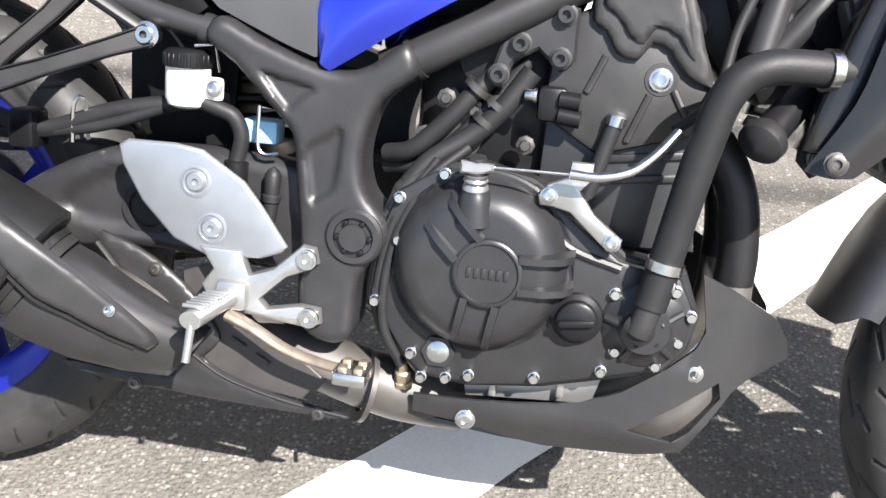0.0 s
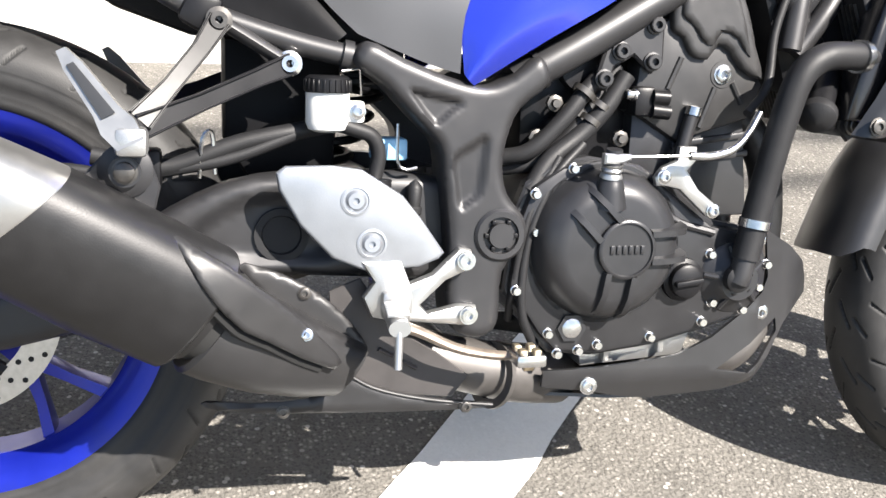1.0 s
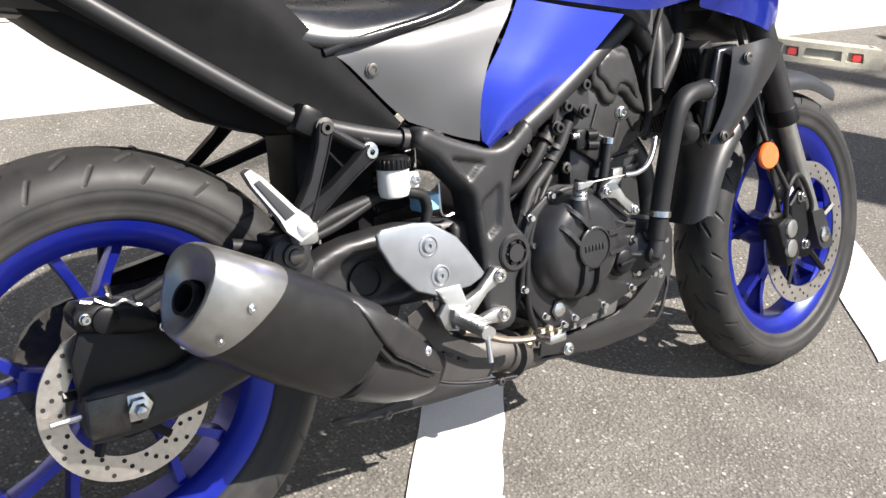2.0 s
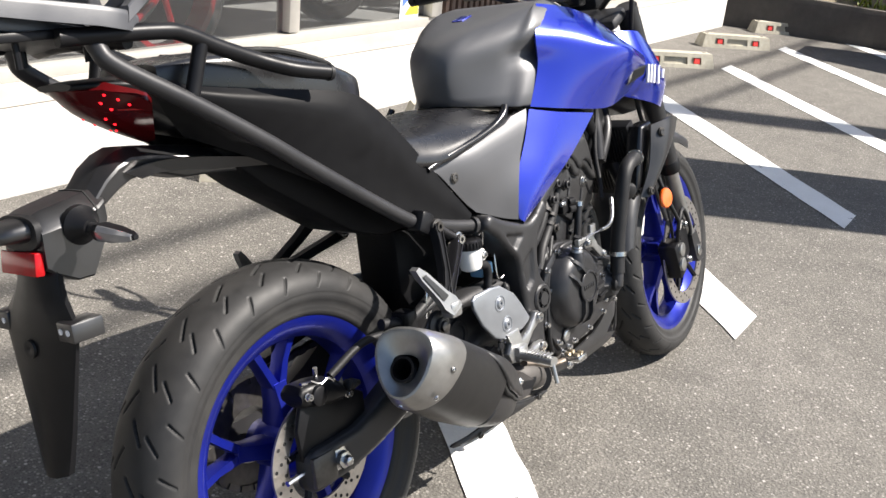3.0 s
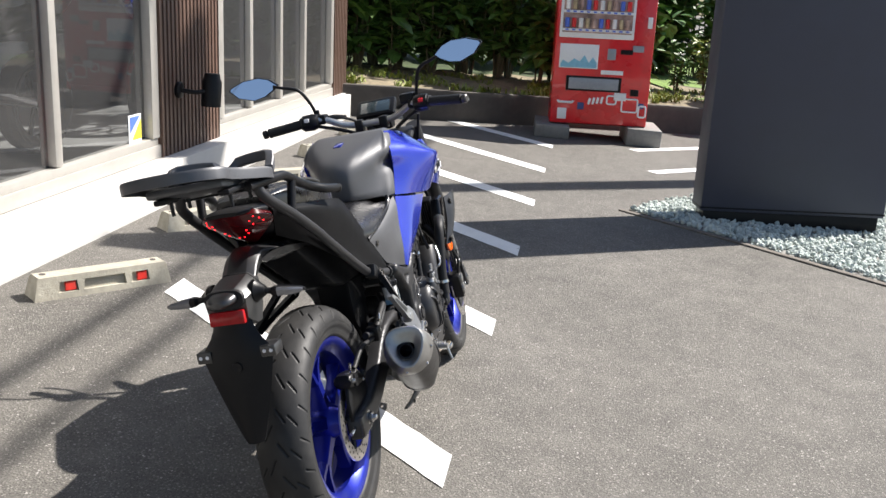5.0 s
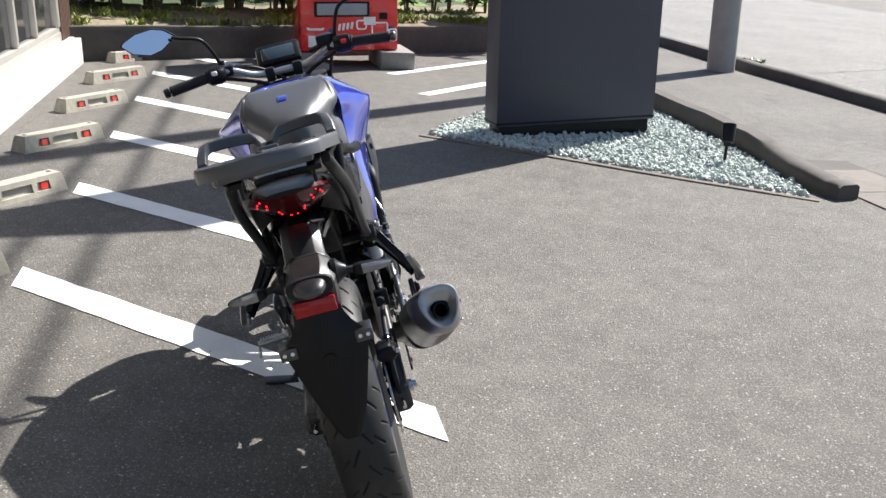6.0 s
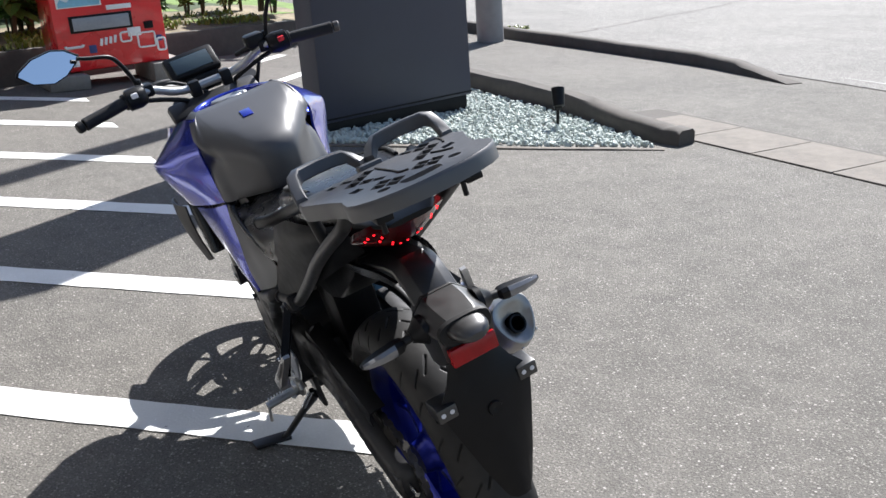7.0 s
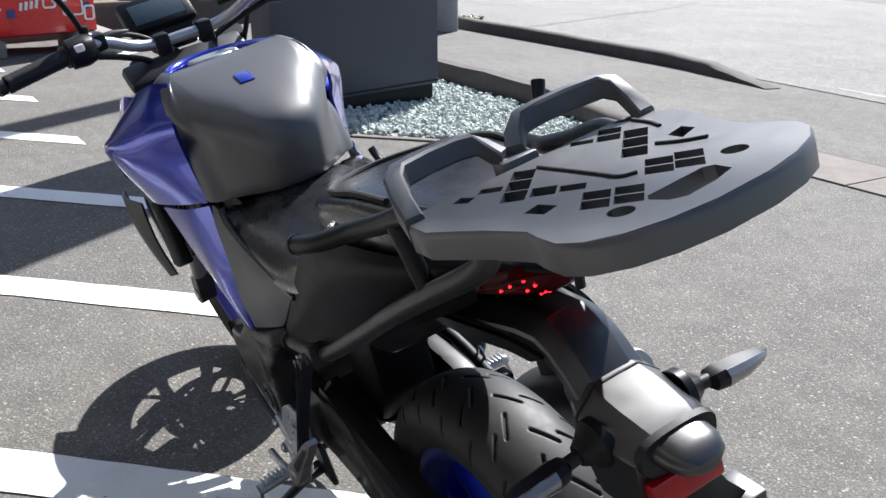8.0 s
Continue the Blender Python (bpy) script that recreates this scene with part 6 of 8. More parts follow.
def can_ring(t, w, h, twist=0.0, n=36, skew=0.0, shape=2.5, grow=0.0):
    c = MA.lerp(MB, t)
    out = []
    for k in range(n):
        a = 2 * math.pi * k / n
        cs, sn = math.cos(a), math.sin(a)
        x = w * math.copysign(abs(cs) ** (2 / shape), cs)
        y = h * math.copysign(abs(sn) ** (2 / shape), sn)
        x *= 1.0 + (0.20 + 0.16 * max(0.0, min(1.0, (t - 0.72) / 0.3))) * (y / h)
        if y < 0:
            y *= 1.0 - 0.26 * max(0.0, min(1.0, (t - 0.30) / 0.70))
        out.append(c + ms * x + mu * y + md * (skew * y))
    return out


can = bp("muffler", loft(nb(), [can_ring(t, w, h, skew=s) for t, w, h, s in ((0.055, 0.050, 0.056, -0.15), (0.060, 0.058, 0.064, -0.15), (0.075, 0.0615, 0.068, -0.15), (0.40, 0.063, 0.070, -0.20), (0.79, 0.064, 0.071, -0.42))]), MUFFLER, None, "short satin black silencer with a steel end cap")
bm = nb()
rings = [can_ring(t, w, h, skew=s) for t, w, h, s in ((0.785, 0.0645, 0.0705, -0.42), (0.79, 0.0650, 0.0710, -0.42), (0.92, 0.0570, 0.0685, -0.14), (1.00, 0.0500, 0.0660, 0.05), (1.03, 0.0455, 0.0615, 0.06), (1.032, 0.0410, 0.0570, 0.06), (1.010, 0.0320, 0.044, 0.05), (0.990, 0.0215, 0.0235, 0.0))]
loft(bm, rings, caps=False)
cap = bp("end_cap", bm, TITAN, can, "satin steel end cap with a flared mouth")
bp("outlet_pipe", revolve(nb(), MA.lerp(MB, 0.70), md, [(0.0, 0.0), (0.0, 0.0165), (0.088, 0.0165), (0.088, 0.0205), (0.02, 0.0205)], 28), BLACK, can, "dark round outlet")
for a in (0.15, -0.75, -1.7):
    c = MA.lerp(MB, 0.86 - 0.07 * math.sin(a)) + ms * (-0.064 * math.cos(a)) + mu * ((0.066 if a > 0 else 0.052) * math.sin(a))
    bolt(c, (-ms * math.cos(a) + mu * math.sin(a)), 0.0042, 0.003, can)


def shell_ring(c, r, n=32):
    c = Vector(c)
    out = []
    for k in range(n):
        t = 2 * math.pi * k / n
        cs, sn = math.cos(t), math.sin(t)
        xx, yy = r * 0.92 * math.copysign(abs(cs) ** 0.8, cs), r * math.copysign(abs(sn) ** 0.8, sn)
        out.append(c + ms * xx + mu * yy - md * (0.18 * yy))
    return out


cover2 = bp("pipe_cover", loft(nb(), [shell_ring(c, r) for c, r in (((0.262, -0.206, 0.332), 0.050), ((0.266, -0.206, 0.330), 0.0545), ((0.285, -0.203, 0.320), 0.0545), ((0.330, -0.194, 0.296), 0.0490), ((0.375, -0.180, 0.276), 0.0410), ((0.412, -0.164, 0.262), 0.0330))]), COVER, None, "matte black plastic exhaust cover")
bp("gap_ring", loft(nb(), [shell_ring(MA.lerp(MB, t), 0.0500) for t in (-0.02, 0.09)]), GROOVE, cover2)
fin = soft_ring([(0.196, 0.4590), (0.230, 0.438), (0.255, 0.422), (0.284, 0.403), (0.334, 0.361), (0.368, 0.327), (0.394, 0.298), (0.400, 0.288), (0.392, 0.2815), (0.380, 0.287), (0.354, 0.302), (0.324, 0.323), (0.298, 0.339), (0.281, 0.357), (0.2685, 0.373), (0.2536, 0.3975), (0.2376, 0.4243), (0.220, 0.440)], 1)


def fin_depth(x, z):
    """The shell stands off the silencer at its rear edge and closes on the pipe towards its tip."""
    return -0.217 - 0.070 * max(0.0, 1 - max(0.0, (x - 0.235) / 0.170) ** 1.3) * max(0.0, 1 - abs((z - 0.352) / 0.112) ** 3.2)


fin_bm = cast_plate(fin, -0.004, 0.006, 0.004, step=0.005)
for v in fin_bm.verts:
    v.co.y += fin_depth(v.co.x, v.co.z)
bp("finger_cover", fin_bm, COVER, cover2, angle=60)
# near-black strip under the shell edge, painting the shade of the recessed gap
bp("shadow_gap", sweep(nb(), [(x - 0.004, fin_depth(x, z) + 0.0090, z - 0.0040) for x, z in ((0.229, 0.430), (0.2376, 0.4243), (0.2536, 0.3975), (0.2685, 0.373), (0.281, 0.357), (0.298, 0.339), (0.324, 0.323), (0.354, 0.302), (0.380, 0.287))], 0.0058, 8), GROOVE, cover2)
bp("neck_band", loft(nb(), [shell_ring(MA.lerp(MB, t), r) for t, r in ((0.020, 0.048), (0.024, 0.0530), (0.050, 0.0545))]), MUFFLER, cover2)
hg = soft_ring([(0.296, 0.376), (0.324, 0.374), (0.364, 0.357), (0.402, 0.329), (0.430, 0.296), (0.440, 0.274), (0.428, 0.258), (0.422, 0.250), (0.444, 0.236), (0.486, 0.2225), (0.536, 0.213), (0.588, 0.2060), (0.575, 0.2010), (0.500, 0.2020), (0.440, 0.2035), (0.385, 0.2060), (0.310, 0.2100), (0.262, 0.2190),
                (0.262, 0.2260), (0.310, 0.2220), (0.370, 0.2240), (0.392, 0.2320), (0.396, 0.2480), (0.388, 0.2620), (0.346, 0.3130)], 2)
heel = bp("exhaust_heel_guard", cast_plate(hg, -0.1530, -0.1460, 0.0035, step=0.008), COVER, None, "dark grey pressed heel guard with bolts", angle=50)
bp("edge_fold", sweep(nb(), [(0.301, -0.154, 0.368), (0.346, -0.155, 0.3165), (0.372, -0.155, 0.286), (0.393, -0.155, 0.262), (0.402, -0.154, 0.250)], 0.0032, 8), COVER, heel)
bp("edge_fold", sweep(nb(), [(0.411, -0.153, 0.2545), (0.444, -0.153, 0.2345), (0.486, -0.153, 0.2215), (0.536, -0.153, 0.2122), (0.588, -0.152, 0.2055)], 0.0020, 8), COVER, heel)
bp("inner_web", slab(nb(), [(0.395, 0.345), (0.430, 0.360), (0.470, 0.300), (0.520, 0.270), (0.560, 0.240), (0.540, 0.215), (0.440, 0.225), (0.400, 0.260)], -0.1445, -0.1405, 0.001, 1), SHIELD, heel, "grey-brown heat shield over the pipe")
for x, z in ((0.452, 0.277), (0.480, 0.261)):
    bp("slot_rim", sweep(nb(), [(x, -0.1455, z), (x + 0.016, -0.1455, z - 0.009)], 0.0042, 8, 1, 0.6), SHIELD, heel)
for x, z in ((0.3675, 0.346), (0.3445, 0.2105), (0.555, 0.2055)):
    bolt((x, -0.153, z), (0, -1, 0), 0.0062, 0.004, heel, DARKSTEEL)
bolt((0.3603, fin_depth(0.3603, 0.3263) - 0.003, 0.3263), (-0.1, -1, 0.2), 0.0055, 0.004, cover2)

# belly pan


PAN_EDGE = [(0.655, 0.238), (0.687, 0.238), (0.722, 0.239), (0.770, 0.243), (0.830, 0.251), (0.875, 0.272), (0.917, 0.304), (0.943, 0.327), (0.951, 0.346), (0.939, 0.408), (0.990, 0.382), (1.028, 0.357), (1.047, 0.329),
            (1.051, 0.308), (1.005, 0.292), (0.990, 0.280), (0.966, 0.240), (0.946, 0.206), (0.900, 0.197), (0.861, 0.194), (0.800, 0.190), (0.762, 0.195), (0.717, 0.206), (0.655, 0.216)]
PAN_CUT = [(0.885, 0.230), (0.930, 0.262), (0.974, 0.290), (0.978, 0.272), (0.950, 0.234), (0.932, 0.221)]


def belly():
    def place(x, z, k):
        inw = 0.55 * max(0.0, 0.225 - z) + 0.40 * max(0.0, x - 0.93) + 2.2 * max(0.0, x - 0.99) ** 1.6
        return (x, -0.137 + inw + 0.005 * k, z)
    return pierced(PAN_EDGE, [PAN_CUT], place, 0.012)


bel_r, bel_l = both("belly_pan", belly, SATIN, None, "matte dark grey engine belly pan")
bolt((0.714, -0.136, 0.216), (0, -1, 0), 0.009, 0.005, bel_r)
bolt((0.945, -0.128, 0.300), (0, -1, 0), 0.0085, 0.005, bel_r)
bp("under_tray", panel(nb(), [[(0.66, -0.110, 0.198), (0.80, -0.105, 0.186), (0.93, -0.09, 0.200)], [(0.66, 0.0, 0.180), (0.80, 0, 0.166), (0.93, 0, 0.180)], [(0.66, 0.110, 0.198), (0.80, 0.105, 0.186), (0.93, 0.09, 0.200)]], 0.004, 6, 6, (0, 0, 1)), SATIN, bel_r)

# --- foot controls ---


def rider_peg(side):
    f = (lambda b: b) if side < 0 else flip
    tail = (0.0, 0.0)
    br = bp("peg_bracket", f(slab(nb(), [(0.425, 0.385), (0.470, 0.385), (0.480, 0.360), (0.505, 0.370), (0.534, 0.398), (0.548, 0.396), (0.552, 0.380), (0.540, 0.371), (0.520, 0.362), (0.492, 0.335), (0.500, 0.326), (0.535, 0.334), (0.556, 0.332), (0.558, 0.316), (0.543, 0.310), (0.500, 0.314),
                                         (0.462, 0.318), (0.438, 0.322), (0.428, 0.345), (0.440, 0.362)], -0.178, -0.162, 0.005, 2)), ALU, None, "bright cast aluminium footrest bracket")
    for x, z in ((0.541, 0.385), (0.546, 0.323)):
        bp("bolt", f(revolve(nb(), (x, -0.178, z), (0, -1, 0), [(0, 0.0105), (0.004, 0.0105), (0.004, 0.0085), (0.007, 0.008), (0.007, 0.004), (0.003, 0.004), (0.003, 0)], 20)), STEEL, br)
    peg = bp("footrest", f(sweep(nb(), [(0.462, -0.172, 0.336), (0.458, -0.200, 0.336), (0.452, -0.262, 0.334)], [0.014, 0.013, 0.0115], 14, 1, 0.8)), ALU, br, "ribbed metal footrest")
    for i in range(7):
        bp("tread", f(box(nb(), (0.457 - 0.0008 * i, -0.204 - 0.008 * i, 0.346), (0.024, 0.004, 0.004), 0.001)), ALU, peg)
    bp("feeler", f(sweep(nb(), [(0.452, -0.258, 0.330), (0.450, -0.266, 0.293)], 0.0042, 10, 1)), ALU, peg)
    bp("hinge", f(box(nb(), (0.464, -0.178, 0.338), (0.034, 0.022, 0.032), 0.006)), ALU, br)
    pl = bp("heel_plate", f(slab(nb(), [(0.335, 0.480), (0.345, 0.487), (0.395, 0.488), (0.425, 0.484), (0.470, 0.456), (0.490, 0.432), (0.518, 0.393), (0.512, 0.386), (0.490, 0.377), (0.430, 0.374), (0.395, 0.388), (0.360, 0.424), (0.338, 0.462)], -0.174, -0.166, 0.004, 3)), PLATE, br, "brushed aluminium heel plate")
    for x, z in ((0.419, 0.451), (0.437, 0.404)):
        bp("plate_screw", f(revolve(nb(), (x, -0.1735, z), (0, -1, 0), [(0, 0.0165), (0.0015, 0.0165), (0.002, 0.014), (-0.001, 0.013), (0.004, 0.0085), (0.004, 0.0035), (0.001, 0.003), (0.001, 0)], 28)), PLATE, pl)
    return br


br_r = rider_peg(-1)
rider_peg(1)
ped = bp("brake_pedal", sweep(nb(), [(0.462, -0.186, 0.318), (0.490, -0.190, 0.308), (0.530, -0.194, 0.290), (0.570, -0.198, 0.282), (0.600, -0.205, 0.282)], [0.010, 0.0085, 0.008, 0.0075, 0.007], 12, 6, 0.7), PEDAL, None, "rusty worn steel rear brake pedal")
bp("pedal_pad", box(nb(), (0.604, -0.215, 0.284), (0.034, 0.042, 0.014), 0.003), STEEL, ped, "bright steel pad")
for i in (-1, 1):
    for j in (-1, 1):
        bp("pad_tooth", box(nb(), (0.604 + 0.008 * i, -0.215 + 0.010 * j, 0.2925), (0.009, 0.012, 0.006), 0.002), BRASS, ped)
bp("push_rod", sweep(nb(), [(0.448, -0.150, 0.330), (0.446, -0.150, 0.372), (0.446, -0.148, 0.44)], 0.006, 10, 1), STEEL, ped)
bp("lock_nut", revolve(nb(), (0.447, -0.150, 0.350), (0, 0, 1), [(0, 0.009), (0.012, 0.009), (0.014, 0.006), (0.014, 0)], 6), STEEL, ped)
bp("master_cylinder", sweep(nb(), [(0.446, -0.146, 0.385), (0.450, -0.142, 0.47)], 0.013, 14, 1), BLACK, ped)
bp("shift_lever", sweep(nb(), [(0.470, 0.190, 0.315), (0.530, 0.195, 0.300), (0.590, 0.198, 0.300)], 0.007, 10), ALU, None, "steel gear shift lever")

res = bp("brake_reservoir", loft(nb(), [[(0.3925 + w * math.cos(a) * 1.15, -0.135 + w * math.sin(a), z) for a in [2 * math.pi * k / 24 for k in range(24)]] for z, w in ((0.520, 0.012), (0.523, 0.018), (0.530, 0.0205), (0.562, 0.0205), (0.564, 0.018))]), WHITE_PL, None, "white brake fluid reservoir with black cap")
bp("cap", revolve(nb(), (0.3925, -0.135, 0.562), (0, 0, 1), [(0, 0.0240)] + [(0.0, 0.0240), (0.003, 0.0245), (0.015, 0.0240), (0.018, 0.020), (0.018, 0)], 28), BLACK, res, "ribbed black cap")
for k in range(24):
    a = 2 * math.pi * k / 24
    bp("cap_rib", box(nb(), (0.3925 + 0.0243 * math.cos(a), -0.135 + 0.0243 * math.sin(a), 0.5695), (0.0028, 0.0028, 0.013), 0.0006, pose(0, 0, 0, 0, 0, math.degrees(a)), 1), BLACK, res)
bp("mount_ear", box(nb(), (0.421, -0.138, 0.542), (0.022, 0.010, 0.024), 0.004), WHITE_PL, res)
bolt((0.424, -0.143, 0.543), (0, -1, 0), 0.007, 0.006, res)
bp("wire_bail", sweep(nb(), [(0.405, -0.15, 0.585), (0.425, -0.145, 0.588), (0.428, -0.14, 0.56)], 0.0016, 6, 1), STEEL, res)
bp("outlet", sweep(nb(), [(0.408, -0.137, 0.528), (0.426, -0.136, 0.522)], 0.0085, 12, 1), SOFT_RUBBER, res)
bp("reservoir_hose", sweep(nb(), [(0.424, -0.136, 0.523), (0.442, -0.133, 0.515), (0.450, -0.130, 0.495), (0.446, -0.130, 0.470), (0.444, -0.134, 0.455)], 0.0085, 14), SOFT_RUBBER, res)
bp("relay", box(nb(), (0.465, -0.105, 0.500), (0.04, 0.03, 0.025), 0.004), BLUE_PL, None, "pale blue electrical connector")
bp("wire_hook", sweep(nb(), [(0.470, -0.135, 0.530), (0.470, -0.137, 0.490), (0.478, -0.137, 0.480), (0.492, -0.137, 0.482)], 0.0020, 6), STEEL, frame_r)
bp("switch_boot", revolve(nb(), (0.487, -0.140, 0.410), (0.05, 0, 1), [(0, 0.007), (0.02, 0.008), (0.022, 0.010), (0.028, 0.010), (0.03, 0.008), (0.05, 0.009), (0.055, 0.006), (0.06, 0)], 16), SOFT_RUBBER, br_r)
shock = bp("rear_shock", revolve(nb(), (0.36, 0, 0.40), (0.12, 0, 1), [(0, 0.02), (0, 0.028), (0.20, 0.028), (0.22, 0.02)], 20), DARKSTEEL, None, "dark rear shock absorber")
bm = nb()
sweep(bm, [(0.36 + 0.0012 * i * 0.9 + 0.040 * math.cos(i * 0.55), 0.040 * math.sin(i * 0.55), 0.41 + 0.0021 * i) for i in range(90)], 0.0055, 8, 1)
bp("spring", bm, BLACK, shock)
bp("inner_fender", slab(nb(), [(-0.10, 0.835), (0.00, 0.755), (0.10, 0.690), (0.170, 0.645), (0.250, 0.618), (0.400, 0.612), (0.330, 0.715), (0.05, 0.870)], -0.058, 0.058, 0.01, 2), COWL, None, "black inner rear fender")

bp("battery_tray", slab(nb(), [(0.285, 0.618), (0.42, 0.603), (0.41, 0.45), (0.33, 0.43), (0.285, 0.50)], -0.05, 0.05, 0.01, 2), COWL, None, "black inner tray ahead of the rear wheel")

# --- passenger pegs, silencer hanger ---


def pillion(side):
    f = (lambda b: b) if side < 0 else flip
    br = bp("pillion_bracket", f(beam(nb(), [(0.279, -0.152, 0.630), (0.262, -0.170, 0.603), (0.232, -0.198, 0.566), (0.204, -0.218, 0.534)], (0.024, 0.019, 0.018, 0.026), 0.016)), BLACK, None, "black cast pillion footrest bracket", angle=30)
    bp("strut", f(beam(nb(), [(0.352, -0.142, 0.590), (0.318, -0.160, 0.576), (0.262, -0.190, 0.552), (0.204, -0.218, 0.528)], (0.024, 0.019, 0.018, 0.026), 0.016)), BLACK, br, angle=30)
    bp("bridge", f(sweep(nb(), [(0.280, -0.146, 0.632), (0.351, -0.137, 0.591)], 0.011, 12, 1, 0.7)), FRAME, br)
    for p in ((0.280, -0.150, 0.632), (0.351, -0.140, 0.591)):
        bp("bolt", f(revolve(nb(), p, (0, -1, 0), [(-0.004, 0.0135), (0.006, 0.0135), (0.007, 0.0085), (0.013, 0.0085), (0.013, 0.004), (0.006, 0.004), (0.006, 0)], 20)), STEEL if p[0] > 0.3 else DARKSTEEL, br)
    peg = bp("pillion_footrest", f(loft(nb(), [[(0.192 - 0.052 * t + a, -0.236 + 0.022 * t + b, 0.523 + 0.072 * t + c) for a, b, c in ((-w, -0.007, -w * 0.5), (w, -0.007, w * 0.5), (w, 0.007, w * 0.5), (-w, 0.007, -w * 0.5))] for t, w in ((-0.12, 0.012), (0.1, 0.015), (0.3, 0.011), (0.85, 0.008), (1.05, 0.004))])), TITAN, br, "folded aluminium pillion footrest")
    bp("tread", f(loft(nb(), [[(0.190 - 0.052 * t + a, -0.2445 + 0.022 * t, 0.524 + 0.072 * t + a * 0.5 + c) for a, c in ((-w, 0.0), (w, 0.0), (w, 0.001), (-w, 0.001))] for t, w in ((0.22, 0.006), (0.85, 0.003))])), SATIN, peg, "dark rubber inset")
    bp("clevis", f(box(nb(), (0.198, -0.232, 0.516), (0.030, 0.026, 0.028), 0.006)), ALU, br)
    return br


pr, pl_ = pillion(-1), pillion(1)
hang = bp("silencer_hanger", slab(nb(), [(0.168, 0.500), (0.185, 0.512), (0.210, 0.505), (0.222, 0.470), (0.212, 0.428), (0.195, 0.432), (0.120, 0.470), (0.150, 0.480)], -0.206, -0.199, 0.002, 1), FRAME, None, "grey steel silencer hanger")
bp("hanger_bush", revolve(nb(), (0.190, -0.204, 0.486), (0, -1, 0), [(0, 0.026), (0.006, 0.026), (0.008, 0.021), (0.009, 0.015), (0.015, 0.015), (0.015, 0.008), (0.020, 0.008), (0.020, 0)], 24), FRAME, hang)
bolt((0.190, -0.217, 0.486), (0, -1, 0), 0.010, 0.008, hang, DARKSTEEL, False)

# --- bodywork ---
# levels of the tank cover: height, rear face, rear corner (x, y), seam with the side panel (x, y)
TANK = [(0.793, 0.505, 0.518, 0.046, 0.628, 0.139), (0.797, 0.501, 0.514, 0.047, 0.632, 0.142), (0.820, 0.497, 0.511, 0.047, 0.645, 0.142), (0.858, 0.491, 0.506, 0.048, 0.666, 0.141), (0.876, 0.490, 0.507, 0.051, 0.668, 0.141),
        (0.890, 0.491, 0.512, 0.055, 0.667, 0.142), (0.903, 0.493, 0.519, 0.060, 0.664, 0.143), (0.918, 0.500, 0.534, 0.066, 0.661, 0.144), (0.932, 0.515, 0.556, 0.072, 0.664, 0.145), (0.945, 0.540, 0.580, 0.078, 0.672, 0.145),
        (0.958, 0.580, 0.610, 0.085, 0.681, 0.140), (0.968, 0.618, 0.640, 0.090, 0.690, 0.135), (0.977, 0.656, 0.670, 0.096, 0.699, 0.130), (0.985, 0.692, 0.700, 0.101, 0.712, 0.123), (0.991, 0.718, 0.724, 0.104, 0.730, 0.114), (0.995, 0.746, 0.750, 0.098, 0.756, 0.106)]


def tank_level(z, x0, cx, cy, sx, w):
    """One level of the tank cover: a narrow rear face, a marked corner, a flank that runs out to the side panel."""
    flank = [(cx * (1 - f) + sx * f, cy * (1 - f) + w * f + 0.004 * math.sin(math.pi * f), 0) for f in (0.30, 0.65)]
    half = curve_pts([(x0 * 0.7 + cx * 0.3, -0.62 * cy, 0), (x0, 0, 0), (x0 * 0.7 + cx * 0.3, 0.62 * cy, 0), (cx, cy, 0), *flank, (sx, w, 0), (max(0.80, sx + 0.05), w * 1.02, 0), (0.90, w * 0.92, 0), (0.985, w * 0.62, 0)], 6)[6:]
    out = []
    for q in half:
        ease = min(1.0, max(0.0, (q.x - 0.585) / 0.07))
        dent = 0.020 * ease * ease * (3 - 2 * ease) * math.exp(-((z - 0.897) / 0.021) ** 2)
        lift = 0.018 * max(0.0, (0.840 - z) / 0.047) * max(0.0, 1 - (q.x - x0) / (sx - x0))
        out.append((q.x, max(0.0, q.y - dent), z + lift - 1.1 * max(0.0, q.x - 0.765) ** 1.6))
    return out[::-1] + [(x, -y, q) for x, y, q in out[1:]]


tank_ob = bp("fuel_tank_cover", loft(nb(), [tank_level(*t) for t in TANK]), TANK_PAINT, None, "matte black fuel tank cover", angle=70)
bp("tank_lid", revolve(nb(), (0.845, 0, 0.972), (0.12, 0, 1), [(0, 0.050), (0.006, 0.050), (0.010, 0.046), (0.011, 0.030), (0.010, 0)], 40), PLATE, tank_ob, "silver fuel filler cap")
bp("tank_collar", sweep(nb(), [(0.764, 0.112, 0.974), (0.795, 0.106, 0.974), (0.850, 0.092, 0.969), (0.900, 0.056, 0.966), (0.915, 0, 0.966), (0.900, -0.056, 0.966), (0.850, -0.092, 0.969), (0.795, -0.106, 0.974), (0.764, -0.112, 0.974)], 0.010, 12, 4, 1.3), BLUE, tank_ob, "glossy blue collar round the filler")
bp("tank_emblem", box(nb(), (0.640, 0.010, 0.9738), (0.036, 0.026, 0.004), 0.0008, pose(0, 0, 0, 0, -13, 0)), BLUE, tank_ob, "small blue emblem")


